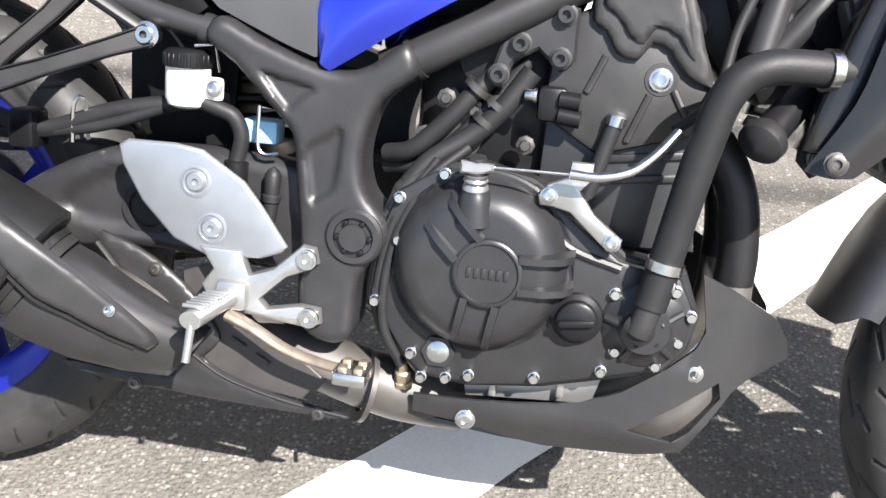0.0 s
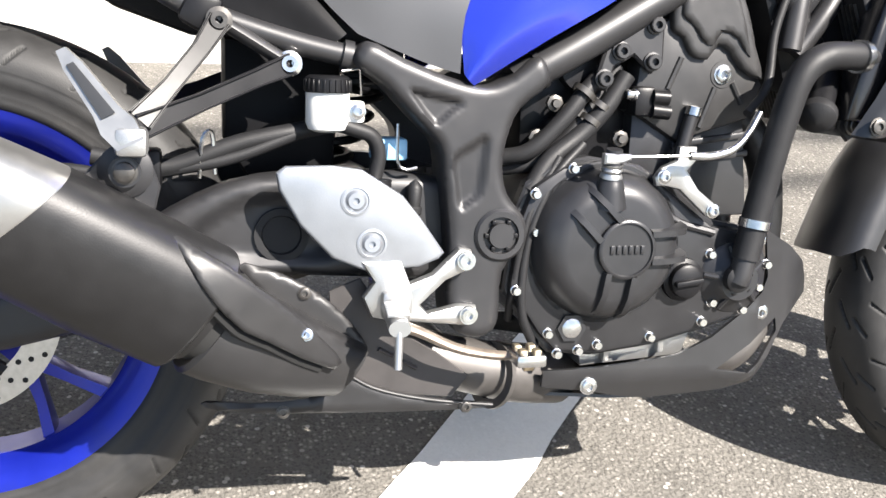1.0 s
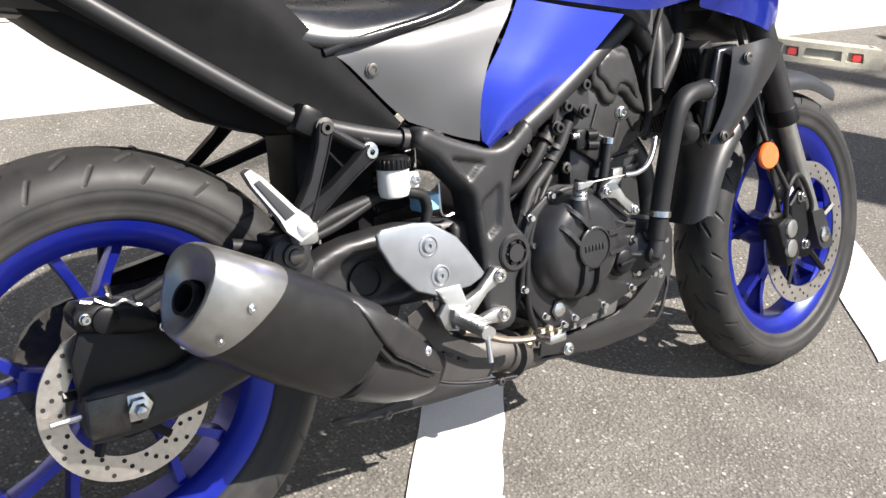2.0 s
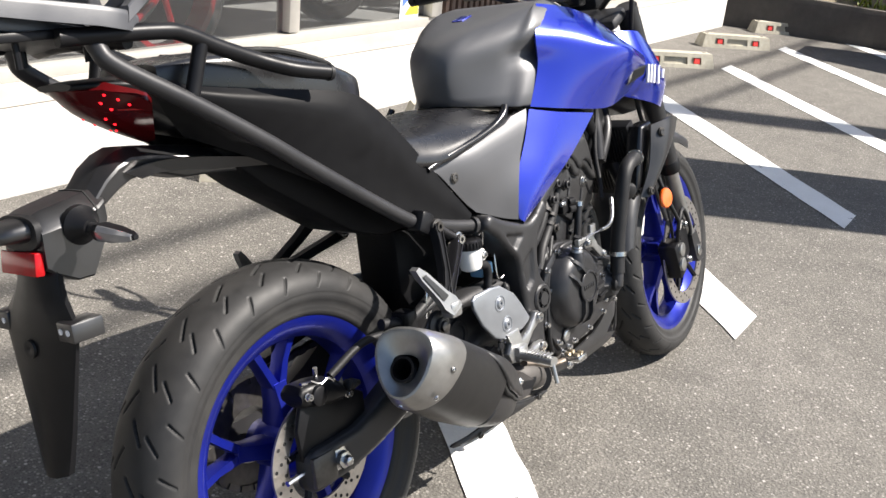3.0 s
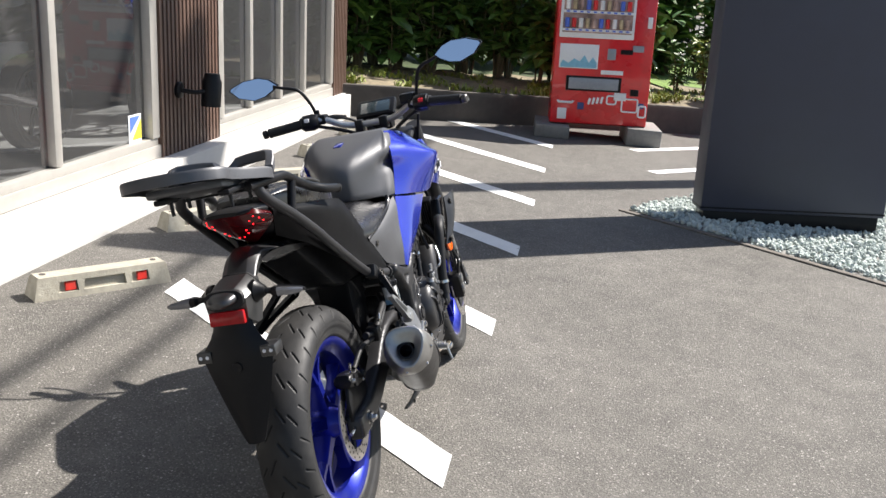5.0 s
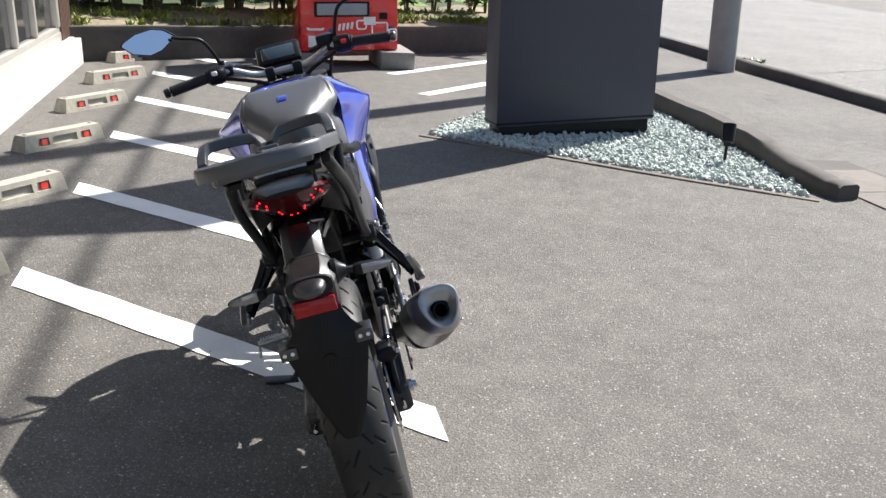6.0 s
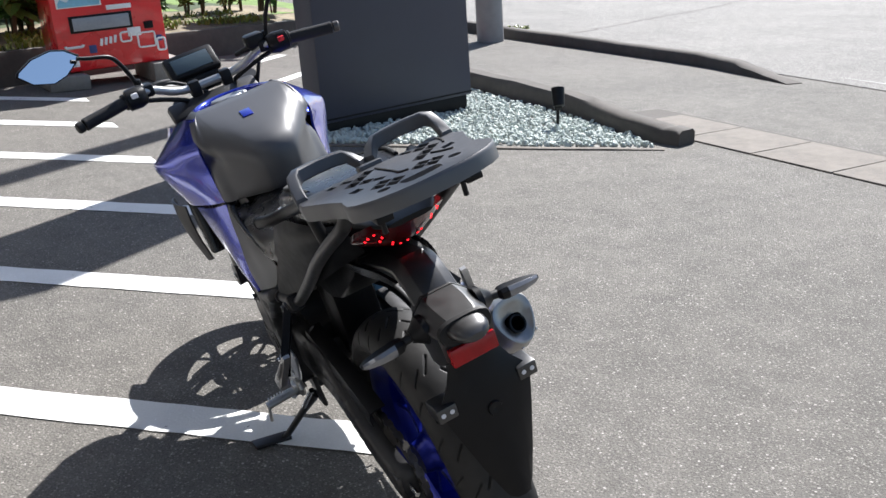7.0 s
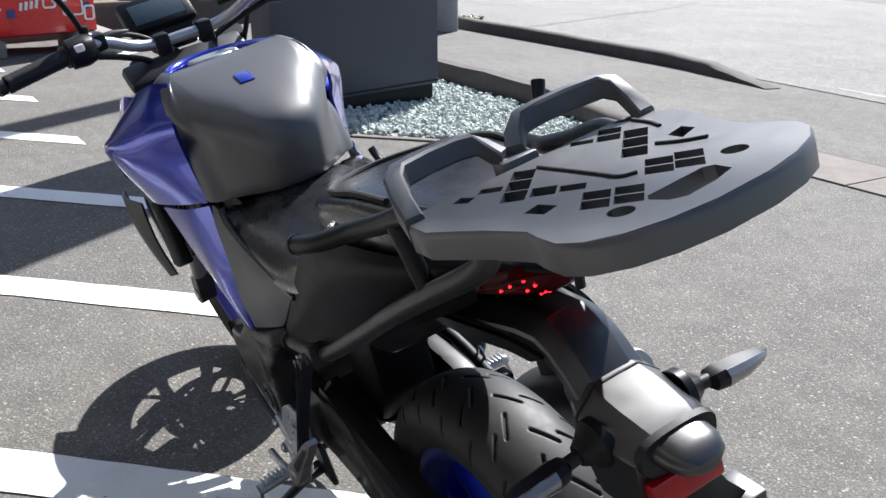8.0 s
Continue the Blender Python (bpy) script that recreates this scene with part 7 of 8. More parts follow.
def blue_upper():
    return panel(nb(), [[(0.718, -0.122, 0.989), (0.800, -0.136, 0.977), (0.880, -0.152, 0.952), (0.990, -0.150, 0.908)],
                        [(0.664, -0.1475, 0.928), (0.765, -0.188, 0.922), (0.872, -0.222, 0.896), (1.000, -0.196, 0.868)],
                        [(0.669, -0.1440, 0.868), (0.757, -0.196, 0.866), (0.870, -0.241, 0.866), (1.012, -0.212, 0.836)],
                        [(0.632, -0.1420, 0.792), (0.730, -0.176, 0.774), (0.840, -0.200, 0.760), (0.950, -0.190, 0.772)]], 0.006, 15, 15, (0, 1, 0))


def blue_lower():
    return panel(nb(), [[(0.626, -0.1425, 0.788), (0.588, -0.150, 0.728), (0.534, -0.157, 0.655), (0.537, -0.156, 0.586)],
                        [(0.695, -0.170, 0.772), (0.655, -0.174, 0.712), (0.590, -0.176, 0.642), (0.540, -0.164, 0.580)],
                        [(0.800, -0.190, 0.755), (0.715, -0.180, 0.682), (0.625, -0.170, 0.625), (0.548, -0.158, 0.574)]], 0.006, 9, 6, (0, 1, 0))


both("tank_side_panel", blue_upper, BLUE, None, "glossy metallic blue tank side panel", angle=60)
both("lower_side_panel", blue_lower, BLUE, None, "blue pointed lower side panel", angle=60)
both("panel_vent", lambda: slab(nb(), [(0.905, 0.800), (0.985, 0.812), (1.000, 0.832), (0.93, 0.830)], -0.222, -0.190, 0.003, 1), BLACK, tank_ob)


def side_cover():
    return panel(nb(), [[(0.300, -0.122, 0.732), (0.400, -0.130, 0.752), (0.500, -0.130, 0.770), (0.622, -0.138, 0.790)],
                        [(0.330, -0.128, 0.715), (0.420, -0.144, 0.730), (0.510, -0.146, 0.748), (0.600, -0.149, 0.762)],
                        [(0.360, -0.130, 0.686), (0.430, -0.147, 0.692), (0.500, -0.152, 0.702), (0.560, -0.156, 0.708)],
                        [(0.395, -0.132, 0.650), (0.440, -0.143, 0.648), (0.490, -0.152, 0.648), (0.534, -0.163, 0.648)],
                        [(0.424, -0.136, 0.624), (0.460, -0.142, 0.610), (0.500, -0.148, 0.595), (0.532, -0.157, 0.586)]], 0.005, 12, 12, (0, 1, 0))


sc_r, sc_l = both("side_cover", side_cover, TANK_PAINT, None, "matte dark grey side cover below the tank", angle=60)
for cover_ob, s in ((sc_r, -1), (sc_l, 1)):
    bp("edge_trim", sweep(nb(), [(0.300, s * 0.130, 0.727), (0.345, s * 0.136, 0.740), (0.400, s * 0.140, 0.751), (0.450, s * 0.142, 0.761), (0.500, s * 0.143, 0.775), (0.533, s * 0.143, 0.793), (0.543, s * 0.141, 0.806)], 0.0070, 10, 4), GLOSS, cover_ob, "black trim strip along the seat")
bolt((0.372, -0.134, 0.700), (0, -1, 0), 0.009, 0.003, sc_r, DARKSTEEL)


def rear_cowl():
    return panel(nb(), [[(-0.200, -0.070, 0.943), (-0.110, -0.098, 0.922), (0.000, -0.116, 0.905), (0.120, -0.126, 0.886), (0.178, -0.128, 0.858), (0.240, -0.129, 0.802), (0.325, -0.131, 0.714), (0.412, -0.134, 0.624)],
                        [(-0.195, -0.082, 0.930), (-0.105, -0.110, 0.905), (0.000, -0.128, 0.880), (0.110, -0.134, 0.845), (0.165, -0.135, 0.812), (0.230, -0.134, 0.758), (0.310, -0.133, 0.690), (0.405, -0.136, 0.618)],
                        [(-0.180, -0.072, 0.900), (-0.090, -0.098, 0.862), (0.000, -0.108, 0.818), (0.090, -0.116, 0.775), (0.150, -0.121, 0.745), (0.220, -0.124, 0.706), (0.300, -0.128, 0.660), (0.395, -0.134, 0.611)],
                        [(-0.140, -0.052, 0.858), (-0.060, -0.090, 0.815), (0.010, -0.100, 0.778), (0.090, -0.110, 0.736), (0.150, -0.116, 0.705), (0.220, -0.122, 0.672), (0.300, -0.127, 0.638), (0.390, -0.133, 0.605)]], 0.005, 28, 12, (0, 1, 0))


both("rear_cowl", rear_cowl, COWL, None, "black tail side cowl", angle=50)


def saddle(x, zt, wt, wb, zb):
    """A section of the rider seat: a slightly domed top, soft shoulders, flanks that run down to the side cover."""
    half = [(0, zt), (0.5 * wt, zt - 0.001), (0.82 * wt, zt - 0.006), (wt, zt - 0.017), (0.62 * wt + 0.38 * wb, 0.70 * zt + 0.30 * zb - 0.004), (0.25 * wt + 0.75 * wb, 0.38 * zt + 0.62 * zb), (wb, zb + 0.010), (wb - 0.003, zb + 0.002), (wb - 0.014, zb), (0, zb - 0.003)]
    return [(x, y, z) for y, z in half] + [(x, -y, z) for y, z in half[-2:0:-1]]


seat_keys = [(0.600, 0.786, 0.082, 0.124, 0.779), (0.580, 0.796, 0.094, 0.134, 0.776), (0.540, 0.806, 0.098, 0.141, 0.769), (0.480, 0.814, 0.094, 0.146, 0.758), (0.430, 0.809, 0.094, 0.148, 0.748), (0.380, 0.803, 0.100, 0.147, 0.738), (0.320, 0.798, 0.110, 0.142, 0.724),
             (0.250, 0.803, 0.116, 0.128, 0.740), (0.180, 0.822, 0.116, 0.121, 0.768), (0.125, 0.852, 0.110, 0.115, 0.800), (0.098, 0.872, 0.098, 0.105, 0.826)]
seat_rows = [[float(np.interp(i / 60, [k / 10 for k in range(11)], [key[c] for key in seat_keys])) for c in range(5)] for i in range(61)]
for c in range(1, 5):
    col = [r[c] for r in seat_rows]
    for i, r in enumerate(seat_rows):
        near = col[max(0, i - 4):i + 5]
        r[c] = sum(near) / len(near)
seat = bp("rider_seat", loft(nb(), [saddle(*k) for k in seat_rows]), SEAT, None, "black vinyl rider seat", angle=70)
pil = bp("pillion_seat", loft(nb(), [oval(x, w, zc, ht, hb, 4.2, 40) for x, w, zc, ht, hb in ((0.226, 0.050, 0.868, 0.020, 0.05), (0.219, 0.066, 0.872, 0.028, 0.06), (0.200, 0.086, 0.879, 0.032, 0.07), (0.170, 0.101, 0.887, 0.034, 0.07), (0.130, 0.110, 0.898, 0.036, 0.07), (0.080, 0.112, 0.912, 0.037, 0.07), (0.02, 0.109, 0.927, 0.037, 0.07), (-0.05, 0.102, 0.938, 0.033, 0.06), (-0.12, 0.088, 0.946, 0.025, 0.05), (-0.175, 0.065, 0.950, 0.013, 0.04))]), SEAT, None, "black vinyl pillion seat pad", angle=60)
welt = [(-0.05, 0.089, 0.968), (0.02, 0.096, 0.961), (0.08, 0.097, 0.946), (0.125, 0.089, 0.933), (0.160, 0.066, 0.9235), (0.183, 0.034, 0.918), (0.190, 0.0, 0.9165)]
bp("seat_seam", sweep(nb(), welt + [(x, -y, z) for x, y, z in welt[-2::-1]], 0.0045, 8), GROOVE, pil, "thick black welt round the pad")
tail = bp("tail_cowl", loft(nb(), [oval(x, w, zc, ht, hb, 2.6, 28) for x, w, zc, ht, hb in ((0.02, 0.095, 0.88, 0.03, 0.05), (-0.08, 0.090, 0.905, 0.030, 0.06), (-0.16, 0.080, 0.924, 0.024, 0.055), (-0.215, 0.072, 0.938, 0.014, 0.030), (-0.255, 0.062, 0.944, 0.009, 0.010), (-0.290, 0.040, 0.946, 0.005, 0.005))]), BLACK, None, "black tail cowl", angle=60)
lens_rows = [[(-0.262, -0.064, 0.938), (-0.288, -0.022, 0.941), (-0.288, 0.022, 0.941), (-0.262, 0.064, 0.938)], [(-0.214, -0.088, 0.918), (-0.254, -0.028, 0.908), (-0.254, 0.028, 0.908), (-0.214, 0.088, 0.918)],
             [(-0.190, -0.060, 0.890), (-0.212, -0.020, 0.880), (-0.212, 0.020, 0.880), (-0.190, 0.060, 0.890)], [(-0.160, -0.016, 0.858), (-0.166, -0.006, 0.855), (-0.166, 0.006, 0.855), (-0.160, 0.016, 0.858)]]
lens_bm = panel(nb(), lens_rows, 0.012, 9, 9, (1, 0, 0.3))
lens_bm.verts.ensure_lookup_table()
led_at = [lens_bm.verts[i * 10 + j].co.copy() for i0, j in ((1, 1), (1, 2), (2, 2), (2, 3), (1, 3), (3, 4), (3, 5), (4, 6)) for i in (i0, 9 - i0)]
tl = bp("tail_light", lens_bm, DARK_RED, None, "smoked red wedge-shaped tail light", angle=60)
both("lens_wing", lambda: panel(nb(), [[(-0.256, -0.058, 0.931), (-0.236, -0.074, 0.927), (-0.214, -0.0835, 0.9215)], [(-0.236, -0.052, 0.908), (-0.218, -0.066, 0.906), (-0.204, -0.075, 0.905)]], 0.004, 6, 4, (1, 0, 0.3)), RED_LENS, tl)
for q in led_at:
    bp("led", revolve(nb(), q, (-0.75, 0, -0.65), [(-0.004, 0.0024), (0.0003, 0.0023), (0.0009, 0.0)], 8), RED_LED, tl, "lit red diode")

# rack
def grab_tube(s, out):
    return sweep(nb(), [(0.058 - out, s * (0.158 + out), 0.921), (0.000, s * (0.146 + out), 0.933), (-0.047, s * (0.128 + 0.5 * out), 0.951), (-0.110, s * 0.122, 0.975), (-0.160, s * 0.118, 0.997), (-0.200, s * 0.115, 1.004), (-0.33, s * 0.095, 1.007)], 0.0115, 14)


rack = bp("rear_rack", grab_tube(-1, 0.0), BLACK, None, "black tubular rear rack with a plastic carrier plate")
bp("grab_tube", grab_tube(1, 0.014), BLACK, rack)
both("post", lambda: sweep(nb(), [(-0.138, -0.120, 0.982), (-0.163, -0.114, 0.910)], 0.0105, 12, 1), BLACK, rack)
bp("rack_tab", slab(nb(), [(-0.008, 0.926), (0.030, 0.922), (0.022, 0.942), (0.006, 0.944)], 0.128, 0.134, 0.002, 1), DARKSTEEL, rack)
bolt((0.013, 0.134, 0.934), (0, 1, 0.3), 0.008, 0.006, rack)
for q in ((0.058, -0.158, 0.921), (0.044, 0.172, 0.921)):
    bp("tube_plug", revolve(nb(), q, (0.97, 0.2 * math.copysign(1, q[1]), -0.2), [(0, 0.0125), (0.006, 0.0120), (0.008, 0.008), (0.008, 0)], 16), SOFT_RUBBER, rack)
bp("cross_tube", sweep(nb(), [(-0.24, -0.105, 0.995), (-0.26, 0.0, 1.000), (-0.24, 0.105, 0.995)], 0.0105, 12), BLACK, rack)
both("mount_bar", lambda: box(nb(), (-0.33, -0.075, 1.012), (0.16, 0.028, 0.012), 0.003), BLACK, rack)
for x, y in ((-0.37, 0.07), (-0.37, -0.07), (-0.28, 0.075), (-0.28, -0.075)):
    bp("stud", sweep(nb(), [(x, y, 1.015), (x, y, 0.975)], 0.0045, 8, 1), BLACK, rack)
TRAY_HALF = [(-0.200, 0.128), (-0.226, 0.145), (-0.268, 0.149), (-0.335, 0.126), (-0.385, 0.115), (-0.405, 0.119), (-0.436, 0.122), (-0.458, 0.113), (-0.478, 0.092), (-0.492, 0.062), (-0.500, 0.025)]
tray_out = TRAY_HALF + [(x, -y) for x, y in TRAY_HALF[::-1]]


def strip(pts, w, h):
    """An upright bar of rectangular section with softened edges along a line."""
    line, rings = [Vector(p) for p in pts], []
    for i, q in enumerate(line):
        d = (line[min(i + 1, len(line) - 1)] - line[max(i - 1, 0)]).normalized()
        s = Vector((-d.y, d.x, 0)).normalized() * (w / 2)
        u = Vector((0, 0, h / 2))
        rings.append([q + s * a + u * b for a, b in ((-1, -0.8), (-0.8, -1), (0.8, -1), (1, -0.8), (1, 0.75), (0.75, 1), (-0.75, 1), (-1, 0.75))])
    return loft(nb(), rings)


def disc_out(x, y, rx, ry, n=14):
    return [(x + rx * math.cos(2 * math.pi * k / n), y + ry * math.sin(2 * math.pi * k / n)) for k in range(n)]


def cells(x, y, run, n, wide=1.0):
    """A column of slanted slots from (x, y): n slots over the length run, with thin ribs between them."""
    d, w, out = Vector((0.768, -0.640)), Vector((-0.0225, -0.0125)) * wide, []
    for k in range(n):
        a, b = Vector((x, y)) + d * (run * k / n + 0.0014), Vector((x, y)) + d * (run * (k + 1) / n - 0.0014)
        out.append([tuple(q) for q in (a, b, b + w, a + w)])
    return out


holes = [disc_out(-0.438, 0.063, 0.0125, 0.0105), disc_out(-0.430, -0.060, 0.0125, 0.0105),
         [(-0.434, 0.034), (-0.433, -0.022), (-0.440, -0.029), (-0.462, -0.026), (-0.469, -0.004), (-0.471, 0.026), (-0.462, 0.036), (-0.442, 0.040)],
         [(-0.341, 0.090), (-0.336, 0.072), (-0.361, 0.069), (-0.366, 0.086)], [(-0.320, -0.084), (-0.314, -0.106), (-0.335, -0.104), (-0.345, -0.080)], [(-0.223, 0.096), (-0.216, 0.083), (-0.236, 0.078), (-0.242, 0.090)]]
for x, y, run, n in ((-0.232, 0.073, 0.018, 1), (-0.287, 0.082, 0.098, 3), (-0.309, 0.064, 0.028, 1), (-0.332, 0.048, 0.020, 1), (-0.396, 0.072, 0.048, 2), (-0.4185, 0.0555, 0.046, 2),
                     (-0.217, -0.045, 0.018, 1), (-0.244, -0.058, 0.050, 2), (-0.323, -0.027, 0.100, 3), (-0.390, 0.001, 0.048, 2), (-0.409, -0.0155, 0.050, 2), (-0.206, -0.106, 0.026, 1)):
    holes += cells(x, y, run, n)
# the deck rises towards the rear
TRAY = pose(-0.225, 0.013, 1.026, -0.96, 11.0, -0.25) @ Matrix.Scale(0.9515, 4) @ pose(0.2035, 0, 0)
bm = pierced(tray_out, holes, lambda x, y, k: (x, y, -0.012 * k))
bm.transform(TRAY)
tray = bp("carrier_plate", bm, TRAY_PL, rack, "black plastic carrier plate with slots", angle=30)
bm = nb()
rings = []
for f, z in ((1.0, -0.0005), (1.010, -0.0025), (1.015, -0.007), (1.010, -0.026), (0.985, -0.026), (0.985, -0.0015)):
    rings.append([((x + 0.345) * f - 0.345, y * f, z) for x, y in tray_out])
loft(bm, rings, loop=True)
bm.transform(TRAY)
bp("plate_rim", bm, TRAY_PL, tray, angle=40)
LOOP = [(-0.226, 0.138, -0.006), (-0.210, 0.137, 0.012), (-0.194, 0.132, 0.030), (-0.182, 0.120, 0.036), (-0.172, 0.086, 0.036), (-0.164, 0.052, 0.034), (-0.162, 0.030, 0.031), (-0.168, 0.016, 0.018), (-0.180, 0.006, 0.004)]
# the groove bars are near-black strips painting shaded grooves onto the deck
for name, bm in (("groove_bar", sweep(nb(), [(-0.236, 0.006, 0.0008), (-0.330, 0.008, 0.0008), (-0.366, 0.009, 0.0008), (-0.378, -0.002, 0.0008)], 0.0022, 6, 4)), ("groove_bar", sweep(nb(), [(-0.226, -0.118, 0.0008), (-0.262, -0.112, 0.0008), (-0.286, -0.104, 0.0008)], 0.0022, 6, 4)),
                 ("groove_bar", sweep(nb(), [(-0.330, -0.062, 0.0008), (-0.356, -0.070, 0.0008), (-0.376, -0.082, 0.0008)], 0.0022, 6, 4)),
                 ("front_handle", strip(LOOP, 0.020, 0.024)), ("front_handle", flip(strip(LOOP, 0.020, 0.024))),
                 ("handle_link", box(nb(), (-0.186, 0, -0.003), (0.024, 0.044, 0.022), 0.004)), ("front_bar", box(nb(), (-0.208, 0, -0.014), (0.022, 0.262, 0.020), 0.005)),
                 ("under_frame", box(nb(), (-0.300, 0, -0.030), (0.190, 0.190, 0.020), 0.005))):
    bm.transform(TRAY)
    bp(name, bm, GROOVE if name == "groove_bar" else TRAY_PL, tray)

# tail bracket, lamp, plate
def hood(x, flat, w, zt, zs, wb, zb):
    """A faceted section across the plate stay: flat top, sloping shoulder, upright cheek down to zb."""
    half = [(0.0, zt + 0.001), (flat, zt), (flat + 0.003, zt - 0.0015), (w - 0.002, zs + 0.002), (w, zs - 0.002), (wb, zb + 0.003), (wb - 0.004, zb), (0.0, zb - 0.002)]
    return [(x, y, z) for y, z in half] + [(x, -y, z) for y, z in half[-2:0:-1]]


stay = bp("plate_stay", loft(nb(), [hood(*k) for k in ((-0.274, 0.020, 0.040, 0.812, 0.798, 0.040, 0.778), (-0.278, 0.024, 0.046, 0.812, 0.796, 0.046, 0.770), (-0.292, 0.027, 0.052, 0.811, 0.790, 0.050, 0.738), (-0.312, 0.029, 0.055, 0.808, 0.785, 0.049, 0.702), (-0.335, 0.029, 0.055, 0.804, 0.780, 0.048, 0.702),
                                                       (-0.362, 0.027, 0.052, 0.799, 0.776, 0.047, 0.716), (-0.374, 0.025, 0.049, 0.795, 0.774, 0.046, 0.726))]), STAY_PL, None, "black plastic number plate stay", angle=20)
bp("stay_seam", loft(nb(), [hood(x, 0.0275, 0.0535, 0.8115, 0.7895, 0.051, 0.745) for x in (-0.2935, -0.2960)]), GROOVE, stay, angle=20)
bp("stay_arm", loft(nb(), [hood(*k) for k in ((-0.292, 0.022, 0.043, 0.808, 0.793, 0.040, 0.778), (-0.266, 0.022, 0.042, 0.836, 0.818, 0.038, 0.790), (-0.244, 0.022, 0.042, 0.850, 0.833, 0.036, 0.803), (-0.222, 0.022, 0.042, 0.857, 0.841, 0.036, 0.813), (-0.188, 0.022, 0.044, 0.853, 0.838, 0.038, 0.816),
                                            (-0.140, 0.024, 0.050, 0.846, 0.829, 0.044, 0.800), (-0.090, 0.024, 0.054, 0.837, 0.820, 0.050, 0.797), (-0.010, 0.022, 0.050, 0.815, 0.803, 0.046, 0.788))]), STAY_PL, stay, "glossy black stay arm", angle=20)
both("stay_fin", lambda: panel(nb(), [[(-0.236, -0.044, 0.824), (-0.190, -0.054, 0.832), (-0.120, -0.064, 0.826), (0.028, -0.072, 0.799)], [(-0.214, -0.046, 0.812), (-0.180, -0.054, 0.816), (-0.110, -0.062, 0.806), (0.020, -0.066, 0.790)]], 0.006, 9, 3), GLOSS, stay)
bp("lamp_collar", loft(nb(), [oval(x, w, 0.776, ht, 0.026, 2.8, 24) for x, w, ht in ((-0.372, 0.048, 0.021), (-0.380, 0.046, 0.020))]), SOFT_RUBBER, stay)
bp("plate_lamp", loft(nb(), [oval(x, w, zc, ht, hb, 2.4, 20) for x, w, zc, ht, hb in ((-0.374, 0.035, 0.777, 0.017, 0.018), (-0.398, 0.032, 0.777, 0.014, 0.014), (-0.411, 0.026, 0.775, 0.011, 0.011), (-0.418, 0.014, 0.773, 0.006, 0.007))]), STAY_PL, stay)
bp("rear_reflector", box(nb(), (-0.381, 0, 0.7345), (0.014, 0.084, 0.031), 0.003, pose(0, 0, 0, 0, 8, 0)), RED_LENS, stay, "rectangular red reflector")
fen_w = [(0.728, 0.046, -0.362), (0.706, 0.050, -0.366), (0.686, 0.060, -0.370), (0.664, 0.078, -0.374), (0.640, 0.084, -0.377), (0.596, 0.072, -0.381), (0.512, 0.047, -0.387), (0.460, 0.029, -0.391), (0.444, 0.022, -0.392)]
bm = nb()
loft(bm, [[(x, w, z), (x - 0.012, w * 0.6, z), (x - 0.015, 0, z), (x - 0.012, -w * 0.6, z), (x, -w, z), (x + 0.010, -w * 0.9, z), (x + 0.002, -w * 0.5, z), (x, 0, z), (x + 0.002, w * 0.5, z), (x + 0.010, w * 0.9, z)] for z, w, x in fen_w])
fender = bp("rear_mudguard", bm, BLACK, stay, "long tapering black mudguard", angle=50)
bp("guard_boss", revolve(nb(), (-0.394, 0.0, 0.622), (-1, 0, 0.05), [(0, 0.013), (0.003, 0.012), (0.003, 0.006), (0.001, 0)], 20), BLACK, fender)
for s in (1, -1):
    lug = bp("plate_lug", box(nb(), (-0.364, s * 0.077, 0.650), (0.046, 0.036, 0.026), 0.003), STAY_PL, stay)
    for k in (-0.008, 0.008):
        bp("lug_hole", revolve(nb(), (-0.3872, s * 0.077 + k, 0.651), (-1, 0, 0), [(0, 0.0), (0, 0.0042), (0.001, 0.0042), (0.001, 0.0)], 12), GREYPAINT, lug)
    ind = bp("rear_indicator", loft(nb(), [[(-0.322 + a * wx, s * y, 0.768 - 0.06 * (y - 0.09) + b * wz) for a, b in ((-1, -0.35), (-0.75, -1), (0.6, -1), (1, -0.3), (1, 0.4), (0.5, 1), (-0.6, 1), (-1, 0.45))] for y, wx, wz in ((0.088, 0.007, 0.006), (0.094, 0.0135, 0.0095), (0.104, 0.0150, 0.0105), (0.135, 0.0135, 0.0090), (0.160, 0.0085, 0.0060), (0.169, 0.0035, 0.0030))]), BLACK, None, "slim black rear indicator with smoked lens", angle=30)
    bp("stem", sweep(nb(), [(-0.322, s * 0.048, 0.774), (-0.322, s * 0.094, 0.768)], 0.0075, 12, 1), SOFT_RUBBER, ind)
    bp("base", revolve(nb(), (-0.322, s * 0.046, 0.774), (0, s, -0.1), [(0, 0.026), (0.010, 0.026), (0.014, 0.022), (0.022, 0.016), (0.030, 0.011)], 24), BLACK, ind)
    bp("lens", loft(nb(), [[(-0.3235 + a * wx, s * y, 0.768 - 0.06 * (y - 0.09) + b * wz) for a, b in ((-1.0, -0.30), (-0.8, -0.9), (-0.1, -0.95), (-0.1, 0.95), (-0.65, 0.95), (-1.0, 0.4))] for y, wx, wz in ((0.107, 0.0145, 0.0108), (0.135, 0.0138, 0.0094), (0.158, 0.0088, 0.0064), (0.166, 0.0050, 0.0040))]), CLEAR, ind, "smoked clear lens", angle=30)

# --- front end ---
FD = Vector((-0.4226, 0, 0.9063))
AX = Vector((1.38, 0, 0.293))


def fork_pt(d, y, off=0.0):
    return AX + FD * d + Vector((0.9063, 0, 0.4226)) * off + Vector((0, y, 0))


